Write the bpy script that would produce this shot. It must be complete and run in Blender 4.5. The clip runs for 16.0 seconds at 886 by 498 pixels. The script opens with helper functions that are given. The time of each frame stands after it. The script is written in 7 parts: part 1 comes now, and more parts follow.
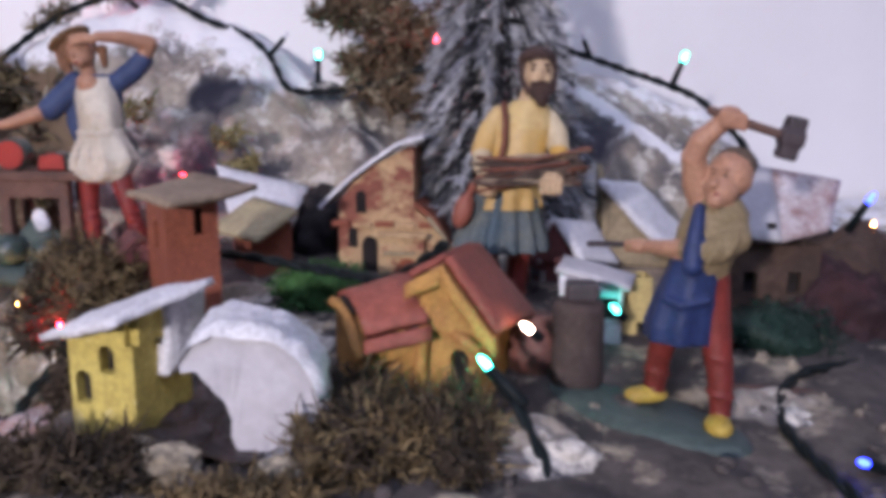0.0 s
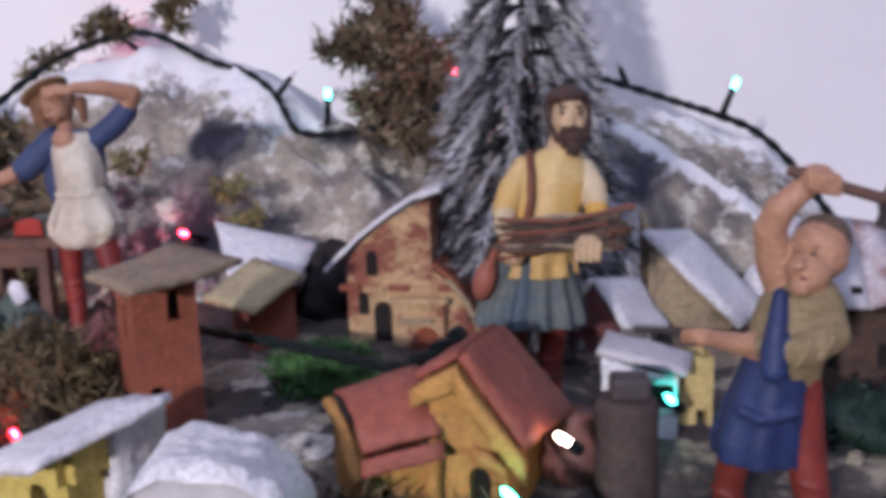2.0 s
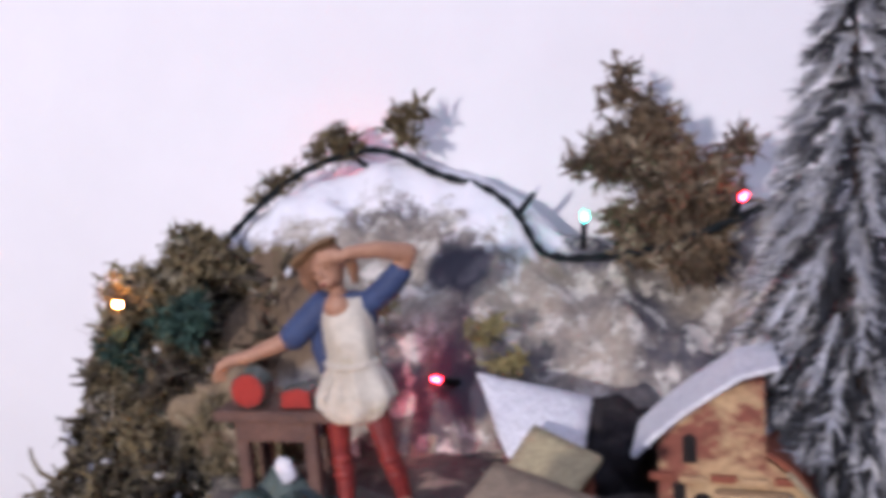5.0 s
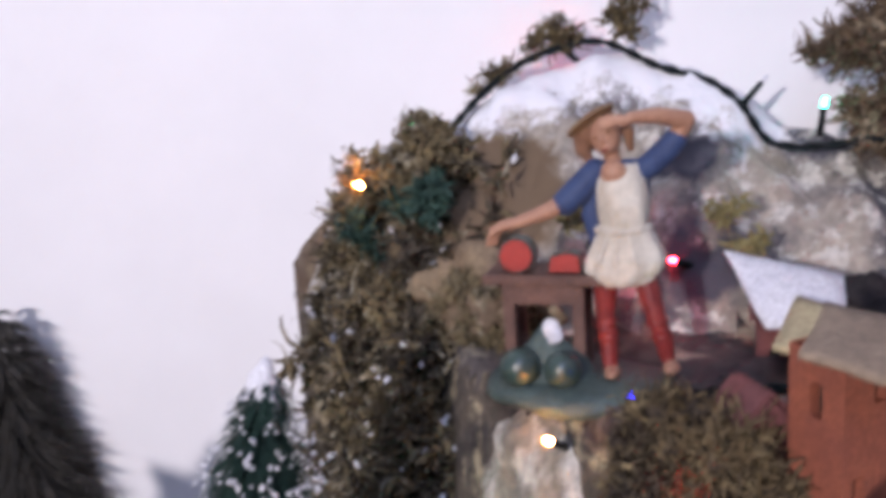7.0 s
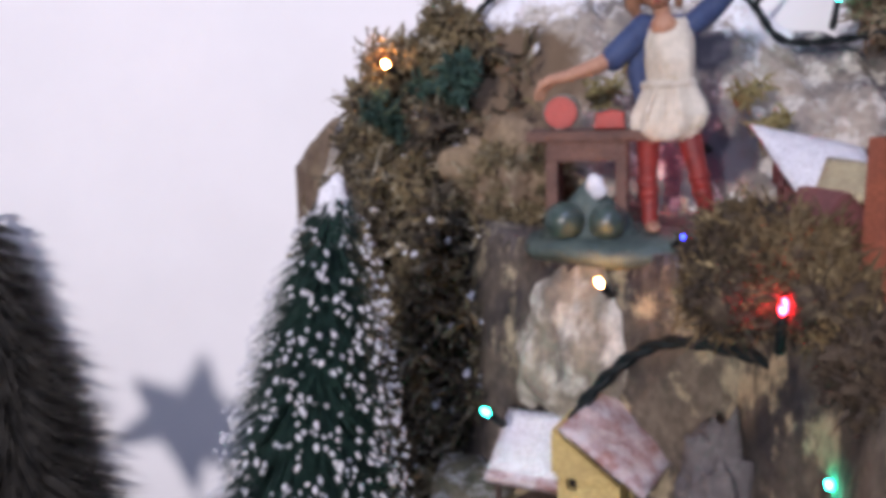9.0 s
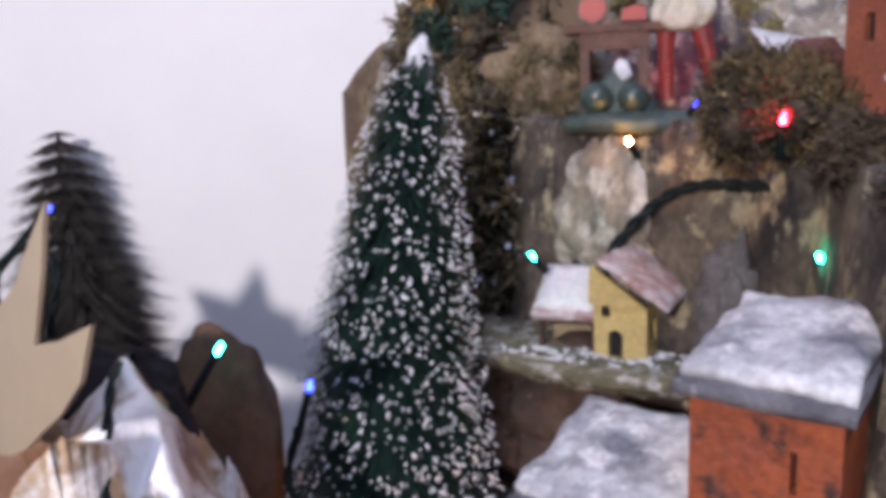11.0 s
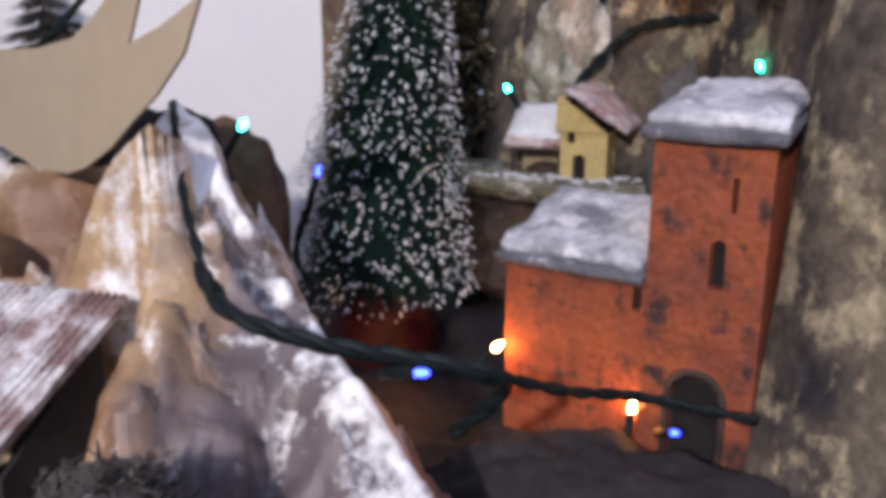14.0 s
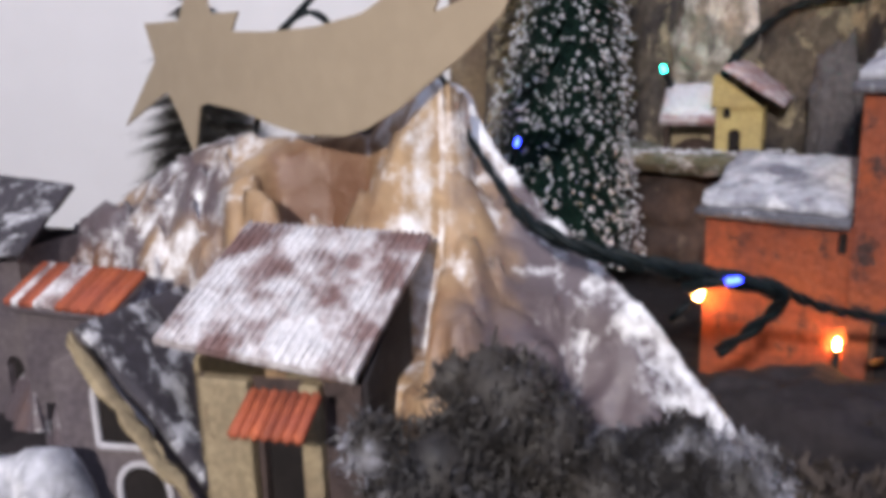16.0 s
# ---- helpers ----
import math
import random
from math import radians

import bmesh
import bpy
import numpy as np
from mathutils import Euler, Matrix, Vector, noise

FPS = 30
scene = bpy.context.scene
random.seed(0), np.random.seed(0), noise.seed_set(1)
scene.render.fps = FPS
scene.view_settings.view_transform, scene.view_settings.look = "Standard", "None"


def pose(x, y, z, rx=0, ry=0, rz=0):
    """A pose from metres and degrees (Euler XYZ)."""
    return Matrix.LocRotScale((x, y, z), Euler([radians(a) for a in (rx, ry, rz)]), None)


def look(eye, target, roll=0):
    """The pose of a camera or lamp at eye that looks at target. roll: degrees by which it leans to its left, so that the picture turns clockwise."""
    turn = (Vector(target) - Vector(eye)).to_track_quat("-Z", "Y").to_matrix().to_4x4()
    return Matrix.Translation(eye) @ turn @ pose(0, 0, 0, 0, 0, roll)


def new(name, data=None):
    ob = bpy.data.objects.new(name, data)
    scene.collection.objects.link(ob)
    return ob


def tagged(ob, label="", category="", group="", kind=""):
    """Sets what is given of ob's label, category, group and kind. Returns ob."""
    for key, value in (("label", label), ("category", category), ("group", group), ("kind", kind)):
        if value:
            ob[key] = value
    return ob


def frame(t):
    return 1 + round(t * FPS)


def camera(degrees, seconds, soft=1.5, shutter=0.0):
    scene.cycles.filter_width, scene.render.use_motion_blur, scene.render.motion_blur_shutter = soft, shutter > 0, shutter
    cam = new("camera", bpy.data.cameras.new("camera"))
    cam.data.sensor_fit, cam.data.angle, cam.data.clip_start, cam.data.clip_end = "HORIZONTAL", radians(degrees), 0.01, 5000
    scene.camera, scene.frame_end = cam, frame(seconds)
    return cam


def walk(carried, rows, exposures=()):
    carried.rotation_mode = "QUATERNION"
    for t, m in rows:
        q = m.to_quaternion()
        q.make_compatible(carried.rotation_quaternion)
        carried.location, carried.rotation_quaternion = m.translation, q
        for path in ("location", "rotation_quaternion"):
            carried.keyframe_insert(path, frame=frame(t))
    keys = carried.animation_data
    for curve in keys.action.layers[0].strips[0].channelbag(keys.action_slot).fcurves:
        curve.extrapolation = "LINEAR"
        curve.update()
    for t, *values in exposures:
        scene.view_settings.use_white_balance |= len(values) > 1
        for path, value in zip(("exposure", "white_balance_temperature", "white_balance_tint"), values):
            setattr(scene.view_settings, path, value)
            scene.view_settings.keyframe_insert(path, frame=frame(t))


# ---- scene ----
# Camera and its way
cam = camera(55.5, 16.0, soft=5.2, shutter=0.6)
PATH = [
    (0, (0.026, 0.057, 0.33), (-0.068, 2.015, -0.068), 0.3),
    (0.5, (0.036, 0.066, 0.327), (-0.049, 2.024, -0.069), -0.3),
    (1, (0.043, 0.082, 0.327), (-0.038, 2.042, -0.065), -0.4),
    (1.5, (0.042, 0.102, 0.333), (-0.08, 2.06, -0.053), -0.5),
    (2, (0.031, 0.116, 0.34), (-0.154, 2.076, -0.01), -1.7),
    (2.5, (0.027, 0.124, 0.34), (-0.194, 2.081, -0.009), -3.0),
    (3, (0.02, 0.143, 0.351), (-0.231, 2.101, 0.025), -2.3),
    (3.5, (0.016, 0.16, 0.363), (-0.258, 2.112, 0.021), -1.8),
    (4, (0.006, 0.167, 0.379), (-0.311, 2.12, 0.082), -2.9),
    (4.5, (-0.022, 0.164, 0.393), (-0.399, 2.109, 0.121), -3.0),
    (5, (-0.052, 0.166, 0.397), (-0.528, 2.089, 0.123), -4.1),
    (5.2, (-0.068, 0.165, 0.392), (-0.572, 2.082, 0.129), -3.7),
    (7.3, (-0.146, 0.113, 0.36), (-0.805, 1.958, -0.041), -4.2),
    (7.5, (-0.157, 0.107, 0.346), (-0.753, 1.973, -0.057), -3.3),
    (8, (-0.169, 0.106, 0.315), (-0.738, 1.986, -0.064), -2.6),
    (8.5, (-0.173, 0.1, 0.308), (-0.726, 1.989, -0.052), -2.6),
    (9, (-0.184, 0.093, 0.306), (-0.679, 1.99, -0.09), -2.0),
    (9.5, (-0.19, 0.065, 0.296), (-0.676, 1.974, -0.049), -2.1),
    (10, (-0.207, 0.032, 0.272), (-0.635, 1.949, -0.108), -2.0),
    (10.2, (-0.199, 0.021, 0.253), (-0.676, 1.929, -0.11), -1.9),
    (12.3, (-0.213, -0.034, 0.241), (-0.618, 1.88, -0.171), -1.3),
    (12.5, (-0.22, -0.044, 0.228), (-0.613, 1.873, -0.19), -0.7),
    (13, (-0.225, -0.061, 0.206), (-0.589, 1.849, -0.263), 0.1),
    (13.5, (-0.222, -0.069, 0.195), (-0.564, 1.84, -0.292), 0.1),
    (14, (-0.214, -0.075, 0.188), (-0.527, 1.835, -0.315), 0.2),
    (14.5, (-0.249, -0.087, 0.193), (-0.617, 1.824, -0.27), -1.0),
    (15, (-0.269, -0.091, 0.195), (-0.682, 1.814, -0.253), -1.5),
    (15.5, (-0.284, -0.112, 0.189), (-0.711, 1.788, -0.269), -1.4),
    (16, (-0.292, -0.132, 0.171), (-0.684, 1.773, -0.295), -1.5),
]
walk(cam, [(t, look(eye, target, roll)) for t, eye, target, roll in PATH],
     [(0.0, -0.14, 6300, 20), (2.5, -0.22, 6300, 20), (4.0, -0.20, 6300, 20), (5.0, 0.0, 6350, 18), (10.0, 0.0, 6350, 17), (12.5, -0.10, 6400, 15), (13.8, -0.20, 6400, 15), (16.0, -0.15, 6500, 11)])

# Light: a dim grey room, one soft lamp in front of the display
world = bpy.data.worlds.new("room_world")
scene.world = world
world.use_nodes = True
world.node_tree.nodes["Background"].inputs[0].default_value = (0.50, 0.62, 1.0, 1)
world.node_tree.nodes["Background"].inputs[1].default_value = 0.25


def lamp(name, kind, energy, where, aim, size, colour=(1, 1, 1)):
    data = bpy.data.lights.new(name, kind)
    data.energy, data.color = energy, colour
    if kind == "AREA":
        data.shape, data.size = "DISK", size
    ob = new(name, data)
    ob.matrix_world = look(where, aim)
    return ob


lamp("room_lamp", "AREA", 20.5, (-0.395, -0.89, 0.57), (-0.15, 0.6, 0.2), 0.055, (1.0, 0.935, 0.90))
# added bluish fill from above, not a known fitting of the room
lamp("overhead_fill", "AREA", 22.0, (0.1, -0.9, 1.85), (-0.1, 0.0, 0.0), 0.9, (0.60, 0.70, 1.0))


# Materials
def material(name, colour, colour2=None, scale=40.0, rough=0.7, bump=0.3, bump_scale=None, metal=0.0, spec=0.3,
             spots=None, spots_at=0.6, spots_scale=None, spots_soft=0.06, vary=0.0, snow=None, grain=0.28, stretch=None, edge=0.14, tone=None, snow_edge=(0.97, 1.08), snow_scale=None, blot_shade=None):
    """Two colours mixed by noise, a second layer of spots, fine grain in colour and relief."""
    m = bpy.data.materials.new(name)
    m.use_nodes = True
    nt = m.node_tree
    n, ln = nt.nodes, nt.links
    b = n["Principled BSDF"]
    b.inputs["Roughness"].default_value = rough
    b.inputs["Metallic"].default_value = metal
    b.inputs["Specular IOR Level"].default_value = spec
    co = n.new("ShaderNodeTexCoord")

    source = co.outputs["Object"]
    if stretch:
        mp = n.new("ShaderNodeMapping")
        mp.inputs["Scale"].default_value = stretch
        ln.new(source, mp.inputs["Vector"])
        source = mp.outputs["Vector"]

    def noise_tex(sc, detail=5.0, rough_=0.6):
        t = n.new("ShaderNodeTexNoise")
        t.inputs["Scale"].default_value, t.inputs["Detail"].default_value, t.inputs["Roughness"].default_value = sc, detail, rough_
        ln.new(source, t.inputs["Vector"])
        return t

    def ramp(src, lo, hi):
        r = n.new("ShaderNodeMapRange")
        r.inputs["From Min"].default_value, r.inputs["From Max"].default_value = lo, hi
        ln.new(src, r.inputs["Value"])
        return r.outputs["Result"]

    def mix(fac, a, c):
        x = n.new("ShaderNodeMix")
        x.data_type = "RGBA"
        if isinstance(fac, float):
            x.inputs[0].default_value = fac
        else:
            ln.new(fac, x.inputs[0])
        for slot, v in ((6, a), (7, c)):
            if isinstance(v, tuple):
                x.inputs[slot].default_value = (*v, 1)
            else:
                ln.new(v, x.inputs[slot])
        return x.outputs[2]

    colour2 = colour2 or tuple(0.75 * c for c in colour)
    big = noise_tex(scale)
    col = mix(ramp(big.outputs["Fac"], 0.5 - edge, 0.5 + edge), colour, colour2)
    if spots:
        sp = noise_tex(spots_scale or scale * 2.3, 6.0, 0.65)
        col = mix(ramp(sp.outputs["Fac"], spots_at - spots_soft, spots_at + spots_soft), col, spots)
    fine = noise_tex(scale * 9, 4.0)
    dark = tuple(1 - grain for _ in range(3))
    hs = n.new("ShaderNodeMix")
    hs.data_type, hs.blend_type = "RGBA", "MULTIPLY"
    ln.new(ramp(fine.outputs["Fac"], 0.65, 0.4), hs.inputs[0])
    ln.new(col, hs.inputs[6])
    hs.inputs[7].default_value = (*dark, 1)
    col = hs.outputs[2]
    for word, paint in (("tone", tone), ("blot_shade", blot_shade)):
        if not paint:
            continue
        ta = n.new("ShaderNodeAttribute")
        ta.attribute_name = word
        tn = noise_tex(scale * 1.4, 6.0)
        tadd = n.new("ShaderNodeMath")
        tadd.operation = "ADD"
        ln.new(ta.outputs["Fac"], tadd.inputs[0])
        ln.new(tn.outputs["Fac"], tadd.inputs[1])
        col = mix(ramp(tadd.outputs[0], 0.88, 1.12), col, paint)
    if snow:
        at = n.new("ShaderNodeAttribute")
        at.attribute_name = "snow"
        sn = noise_tex(snow_scale or scale * 2.0, 8.0, 0.72)
        add = n.new("ShaderNodeMath")
        add.operation = "ADD"
        ln.new(at.outputs["Fac"], add.inputs[0])
        ln.new(sn.outputs["Fac"], add.inputs[1])
        col = mix(ramp(add.outputs[0], *snow_edge), col, snow)
    if vary:
        oi = n.new("ShaderNodeObjectInfo")
        hv = n.new("ShaderNodeHueSaturation")
        ln.new(ramp(oi.outputs["Random"], 0.0, 1.0), hv.inputs["Value"])
        hv.inputs["Value"].default_value = 1.0
        mr = hv.inputs["Value"].links[0].from_node
        mr.inputs["To Min"].default_value, mr.inputs["To Max"].default_value = 1 - vary, 1 + vary
        ln.new(col, hv.inputs["Color"])
        col = hv.outputs["Color"]
    ln.new(col, b.inputs["Base Color"])
    if bump:
        bt = noise_tex(bump_scale or scale * 4, 8.0, 0.65)
        bp = n.new("ShaderNodeBump")
        bp.inputs["Strength"].default_value, bp.inputs["Distance"].default_value = bump, 0.004
        ln.new(bt.outputs["Fac"], bp.inputs["Height"])
        ln.new(bp.outputs["Normal"], b.inputs["Normal"])
    return m


def glow(name, colour, strength):
    m = bpy.data.materials.new(name)
    m.use_nodes = True
    b = m.node_tree.nodes["Principled BSDF"]
    b.inputs["Base Color"].default_value = (*colour, 1)
    b.inputs["Emission Color"].default_value = (*colour, 1)
    b.inputs["Emission Strength"].default_value = strength
    b.inputs["Roughness"].default_value = 0.25
    return m


M = {}
M["wall"] = material("wall_paint", (0.80, 0.79, 0.81), (0.79, 0.78, 0.80), 1.2, 0.9, 0.04, 90, grain=0.03)
M["carpet"] = material("room_floor", (0.30, 0.27, 0.25), None, 3, 0.8)
M["rock"] = material("painted_rock_paper", (0.42, 0.37, 0.31), (0.098, 0.095, 0.112), 21, 0.85, 1.0, 70, spots=(0.66, 0.63, 0.58), spots_at=0.555, spots_scale=58, spots_soft=0.045, edge=0.10, snow=(0.80, 0.80, 0.84), tone=(0.15, 0.105, 0.068), blot_shade=(0.062, 0.060, 0.078))
M["cliff"] = material("dribbled_cliff_paper", (0.155, 0.125, 0.095), (0.030, 0.027, 0.032), 21, 0.85, 0.9, 80, spots=(0.40, 0.335, 0.225), spots_at=0.575, spots_scale=46, spots_soft=0.05, stretch=(1, 1, 0.8), grain=0.45, edge=0.12)
M["kraft"] = material("crumpled_kraft_paper", (0.46, 0.32, 0.19), (0.30, 0.185, 0.105), 16, 0.32, 0.8, 42, spots=(0.19, 0.095, 0.05), spots_at=0.60, spots_scale=19, spots_soft=0.10, snow=(0.80, 0.80, 0.82), snow_edge=(0.89, 1.09), snow_scale=60, tone=(0.105, 0.082, 0.09), spec=0.5, grain=0.18, blot_shade=(0.155, 0.076, 0.043))
M["cork"] = material("dark_bark", (0.090, 0.056, 0.042), (0.040, 0.028, 0.025), 30, 0.85, 1.0, 70, spots=(0.17, 0.12, 0.09), spots_at=0.66, spots_scale=60)
M["snow"] = material("artificial_snow", (0.798, 0.798, 0.836), (0.684, 0.684, 0.75), 60, 0.75, 0.7, 160, spots=(0.57, 0.58, 0.646), spots_at=0.66)
M["snowgrey"] = material("snow_on_slate", (0.70, 0.71, 0.77), (0.20, 0.205, 0.25), 30, 0.8, 0.7, 160, spots=(0.78, 0.78, 0.82), spots_at=0.58, spots_scale=70)
M["white"] = material("white_plaster", (0.47, 0.46, 0.49), (0.41, 0.40, 0.44), 30, 0.75, 0.2, 90, grain=0.12, spots=(0.32, 0.30, 0.32), spots_at=0.70, spots_scale=50)
M["brick"] = material("terracotta_paint", (0.294, 0.091, 0.052), (0.224, 0.07, 0.045), 60, 0.75, 0.4, 200, spots=(0.112, 0.045, 0.035), spots_at=0.68, spots_scale=110)
M["orange"] = material("orange_plaster", (0.35, 0.085, 0.03), (0.20, 0.053, 0.03), 30, 0.6, 0.7, 110, spots=(0.05, 0.027, 0.024), spots_at=0.60, spots_scale=75, spots_soft=0.06)
M["maroon"] = material("dull_red_plaster", (0.175, 0.059, 0.056), (0.119, 0.049, 0.052), 50, 0.75, 0.4)
M["redroof"] = material("dull_red_roof", (0.30, 0.086, 0.060), (0.23, 0.066, 0.055), 34, 0.6, 0.35, 220, spots=(0.40, 0.17, 0.13), spots_at=0.66, spots_scale=60)
M["ochre"] = material("ochre_plaster", (0.495, 0.27, 0.075), (0.39, 0.188, 0.064), 60, 0.7, 0.4, spots=(0.27, 0.128, 0.068), spots_at=0.66)
M["yellow"] = material("yellow_paint", (0.56, 0.46, 0.13), (0.47, 0.37, 0.10), 50, 0.7, 0.3, spots=(0.56, 0.50, 0.28), spots_at=0.66)
M["cream"] = material("cream_plaster", (0.34, 0.275, 0.175), (0.25, 0.195, 0.125), 40, 0.75, 0.4, spots=(0.16, 0.11, 0.07), spots_at=0.66, spots_scale=70)
M["tan"] = material("tan_card_roof", (0.32, 0.245, 0.175), (0.22, 0.165, 0.12), 40, 0.75, 0.5, spots=(0.42, 0.34, 0.25), spots_at=0.64, spots_scale=70)
M["straw"] = material("pale_yellow_roof", (0.47, 0.40, 0.24), (0.38, 0.32, 0.20), 40, 0.75, 0.4)
M["patch"] = material("patchy_stone_paint", (0.54, 0.38, 0.215), (0.43, 0.265, 0.145), 40, 0.75, 0.5, spots=(0.235, 0.080, 0.055), spots_at=0.515, spots_scale=34, spots_soft=0.04, stretch=(0.9, 1, 1.1))
M["grey"] = material("grey_mauve_plaster", (0.15, 0.126, 0.132), (0.102, 0.084, 0.096), 40, 0.75, 0.4)
M["slate"] = material("dark_roof", (0.075, 0.068, 0.083), (0.041, 0.038, 0.045), 60, 0.7, 0.5, spots=(0.56, 0.56, 0.60), spots_at=0.56, spots_scale=62, spots_soft=0.05)
M["tile"] = material("clay_tile", (0.413, 0.105, 0.045), (0.3, 0.075, 0.045), 80, 0.65, 0.3, vary=0.25)
M["tilesnow"] = material("snowy_clay_tile", (0.21, 0.125, 0.12), (0.32, 0.235, 0.235), 60, 0.55, 0.6, 160, spots=(0.76, 0.75, 0.78), spots_at=0.50, spots_scale=55, spots_soft=0.07, stretch=(1, 0.75, 0.75))
M["pinksnow"] = material("pink_snowy_tile", (0.36, 0.21, 0.20), (0.28, 0.15, 0.145), 70, 0.65, 0.6, spots=(0.62, 0.58, 0.62), spots_at=0.485, spots_scale=80, spots_soft=0.12)
M["dark"] = material("dark_opening", (0.018, 0.014, 0.014), (0.01, 0.008, 0.008), 60, 0.9, 0.2)
M["board"] = material("comet_cardboard", (0.345, 0.280, 0.20), (0.325, 0.262, 0.185), 10, 0.5, 0.06, 200, spec=0.4, grain=0.06)
M["wood"] = material("brown_painted_wood", (0.168, 0.091, 0.07), (0.105, 0.059, 0.049), 60, 0.65, 0.5)
M["stump"] = material("grey_brown_stump", (0.102, 0.072, 0.066), (0.066, 0.048, 0.048), 70, 0.8, 0.8)
M["greenbase"] = material("grey_green_figure_base", (0.08, 0.11, 0.1), (0.05, 0.075, 0.075), 40, 0.5, 0.4)
M["melon"] = material("dark_green_melon", (0.05, 0.085, 0.075), (0.025, 0.045, 0.043), 90, 0.3, 0.1, spec=0.6)
M["pulp"] = material("red_melon_pulp", (0.372, 0.036, 0.027), (0.312, 0.03, 0.024), 90, 0.4, 0.1)
M["skin"] = material("painted_skin", (0.434, 0.238, 0.154), (0.364, 0.189, 0.126), 90, 0.5, 0.12)
M["skinpale"] = material("pale_painted_skin", (0.51, 0.36, 0.225), (0.435, 0.3, 0.18), 90, 0.5, 0.12)
M["hair"] = material("dark_brown_hair", (0.075, 0.04, 0.032), (0.045, 0.026, 0.024), 120, 0.6, 0.5)
M["hairlight"] = material("light_brown_hair", (0.28, 0.14, 0.08), (0.18, 0.09, 0.055), 120, 0.6, 0.5)
M["blouse"] = material("blue_cloth_paint", (0.044, 0.072, 0.168), (0.032, 0.052, 0.128), 90, 0.6, 0.2)
M["apron"] = material("off_white_apron", (0.59, 0.549, 0.476), (0.47, 0.42, 0.35), 40, 0.6, 0.12, spots=(0.32, 0.25, 0.12), spots_at=0.66, spots_scale=75, grain=0.15)
M["redleg"] = material("red_stockings", (0.28, 0.035, 0.028), (0.154, 0.025, 0.025), 110, 0.45, 0.2, spots=(0.434, 0.196, 0.154), spots_at=0.7)
M["tunic"] = material("yellow_tunic", (0.50, 0.30, 0.075), (0.50, 0.36, 0.17), 30, 0.5, 0.15, grain=0.12, spots=(0.33, 0.17, 0.05), spots_at=0.66, spots_scale=60)
M["strap"] = material("brown_leather", (0.182, 0.059, 0.032), (0.126, 0.042, 0.028), 90, 0.5, 0.2)
M["skirt"] = material("grey_blue_skirt", (0.06, 0.096, 0.128), (0.12, 0.135, 0.13), 70, 0.55, 0.3)
M["twig"] = material("dark_twigs", (0.13, 0.085, 0.065), (0.07, 0.05, 0.045), 120, 0.75, 0.5)
M["shirt"] = material("khaki_shirt", (0.252, 0.192, 0.108), (0.198, 0.15, 0.084), 70, 0.6, 0.25)
M["overall"] = material("blue_apron_paint", (0.022, 0.04, 0.124), (0.016, 0.028, 0.088), 70, 0.5, 0.2)
M["trouser"] = material("red_brown_trousers", (0.21, 0.032, 0.025), (0.14, 0.025, 0.021), 80, 0.5, 0.2)
M["shoe"] = material("ochre_shoes", (0.465, 0.338, 0.06), (0.338, 0.225, 0.053), 90, 0.5, 0.2)
M["iron"] = material("dark_iron", (0.07, 0.052, 0.059), (0.042, 0.035, 0.042), 90, 0.45, 0.3)
M["moss"] = material("dry_moss", (0.165, 0.125, 0.062), (0.06, 0.045, 0.026), 70, 0.85, 0.2, spots=(0.29, 0.235, 0.125), spots_at=0.57, spots_scale=100)
M["mossdark"] = material("brown_moss", (0.07, 0.049, 0.032), (0.026, 0.02, 0.016), 70, 0.85, 0.2, spots=(0.15, 0.115, 0.065), spots_at=0.6, spots_scale=100)
M["sponge"] = material("bright_green_foam", (0.06, 0.165, 0.05), (0.03, 0.09, 0.032), 60, 0.85, 0.5, spots=(0.09, 0.20, 0.06), spots_at=0.60, spots_scale=120)
M["needle"] = material("dark_green_bristle", (0.013, 0.038, 0.028), (0.008, 0.025, 0.02), 60, 0.6, 0)
M["needleold"] = material("brown_green_bristle", (0.070, 0.064, 0.056), (0.036, 0.034, 0.031), 40, 0.75, 0, spots=(0.12, 0.11, 0.095), spots_at=0.66, spots_scale=120)
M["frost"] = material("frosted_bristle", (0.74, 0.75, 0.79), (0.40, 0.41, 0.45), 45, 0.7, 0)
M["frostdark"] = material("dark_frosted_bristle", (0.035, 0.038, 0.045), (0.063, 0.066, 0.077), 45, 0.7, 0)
M["tinsel"] = material("dark_lichen", (0.052, 0.046, 0.042), (0.018, 0.017, 0.019), 26, 0.6, 0, spots=(0.36, 0.36, 0.41), spots_at=0.61, spots_scale=30, spots_soft=0.08)
M["cable"] = material("dark_green_cable", (0.005, 0.009, 0.011), (0.008, 0.013, 0.015), 60, 0.55, 0.1, spec=0.15)
# red glow of the bulbs at the tree's foot, put into the stand's colour
M["redpot"] = material("red_lit_stand", (0.075, 0.014, 0.016), (0.045, 0.010, 0.012), 60, 0.5, 0.2)
M["shelf"] = material("snowy_mossy_shelf", (0.238, 0.21, 0.14), (0.119, 0.119, 0.077), 50, 0.85, 0.8, spots=(0.518, 0.511, 0.504), spots_at=0.55, spots_scale=90)
M["clear"] = bpy.data.materials.new("clear_unlit_bulb")
M["clear"].use_nodes = True
_b = M["clear"].node_tree.nodes["Principled BSDF"]
_b.inputs["Base Color"].default_value, _b.inputs["Roughness"].default_value = (0.6, 0.6, 0.68, 1), 0.15
M["red"] = glow("red_light", (1.0, 0.010, 0.018), 260)
M["reddim"] = glow("dim_red_light", (1.0, 0.025, 0.04), 90)
M["green"] = glow("green_light", (0.008, 1.0, 0.60), 85)
M["blue"] = glow("blue_light", (0.02, 0.04, 1.0), 24)
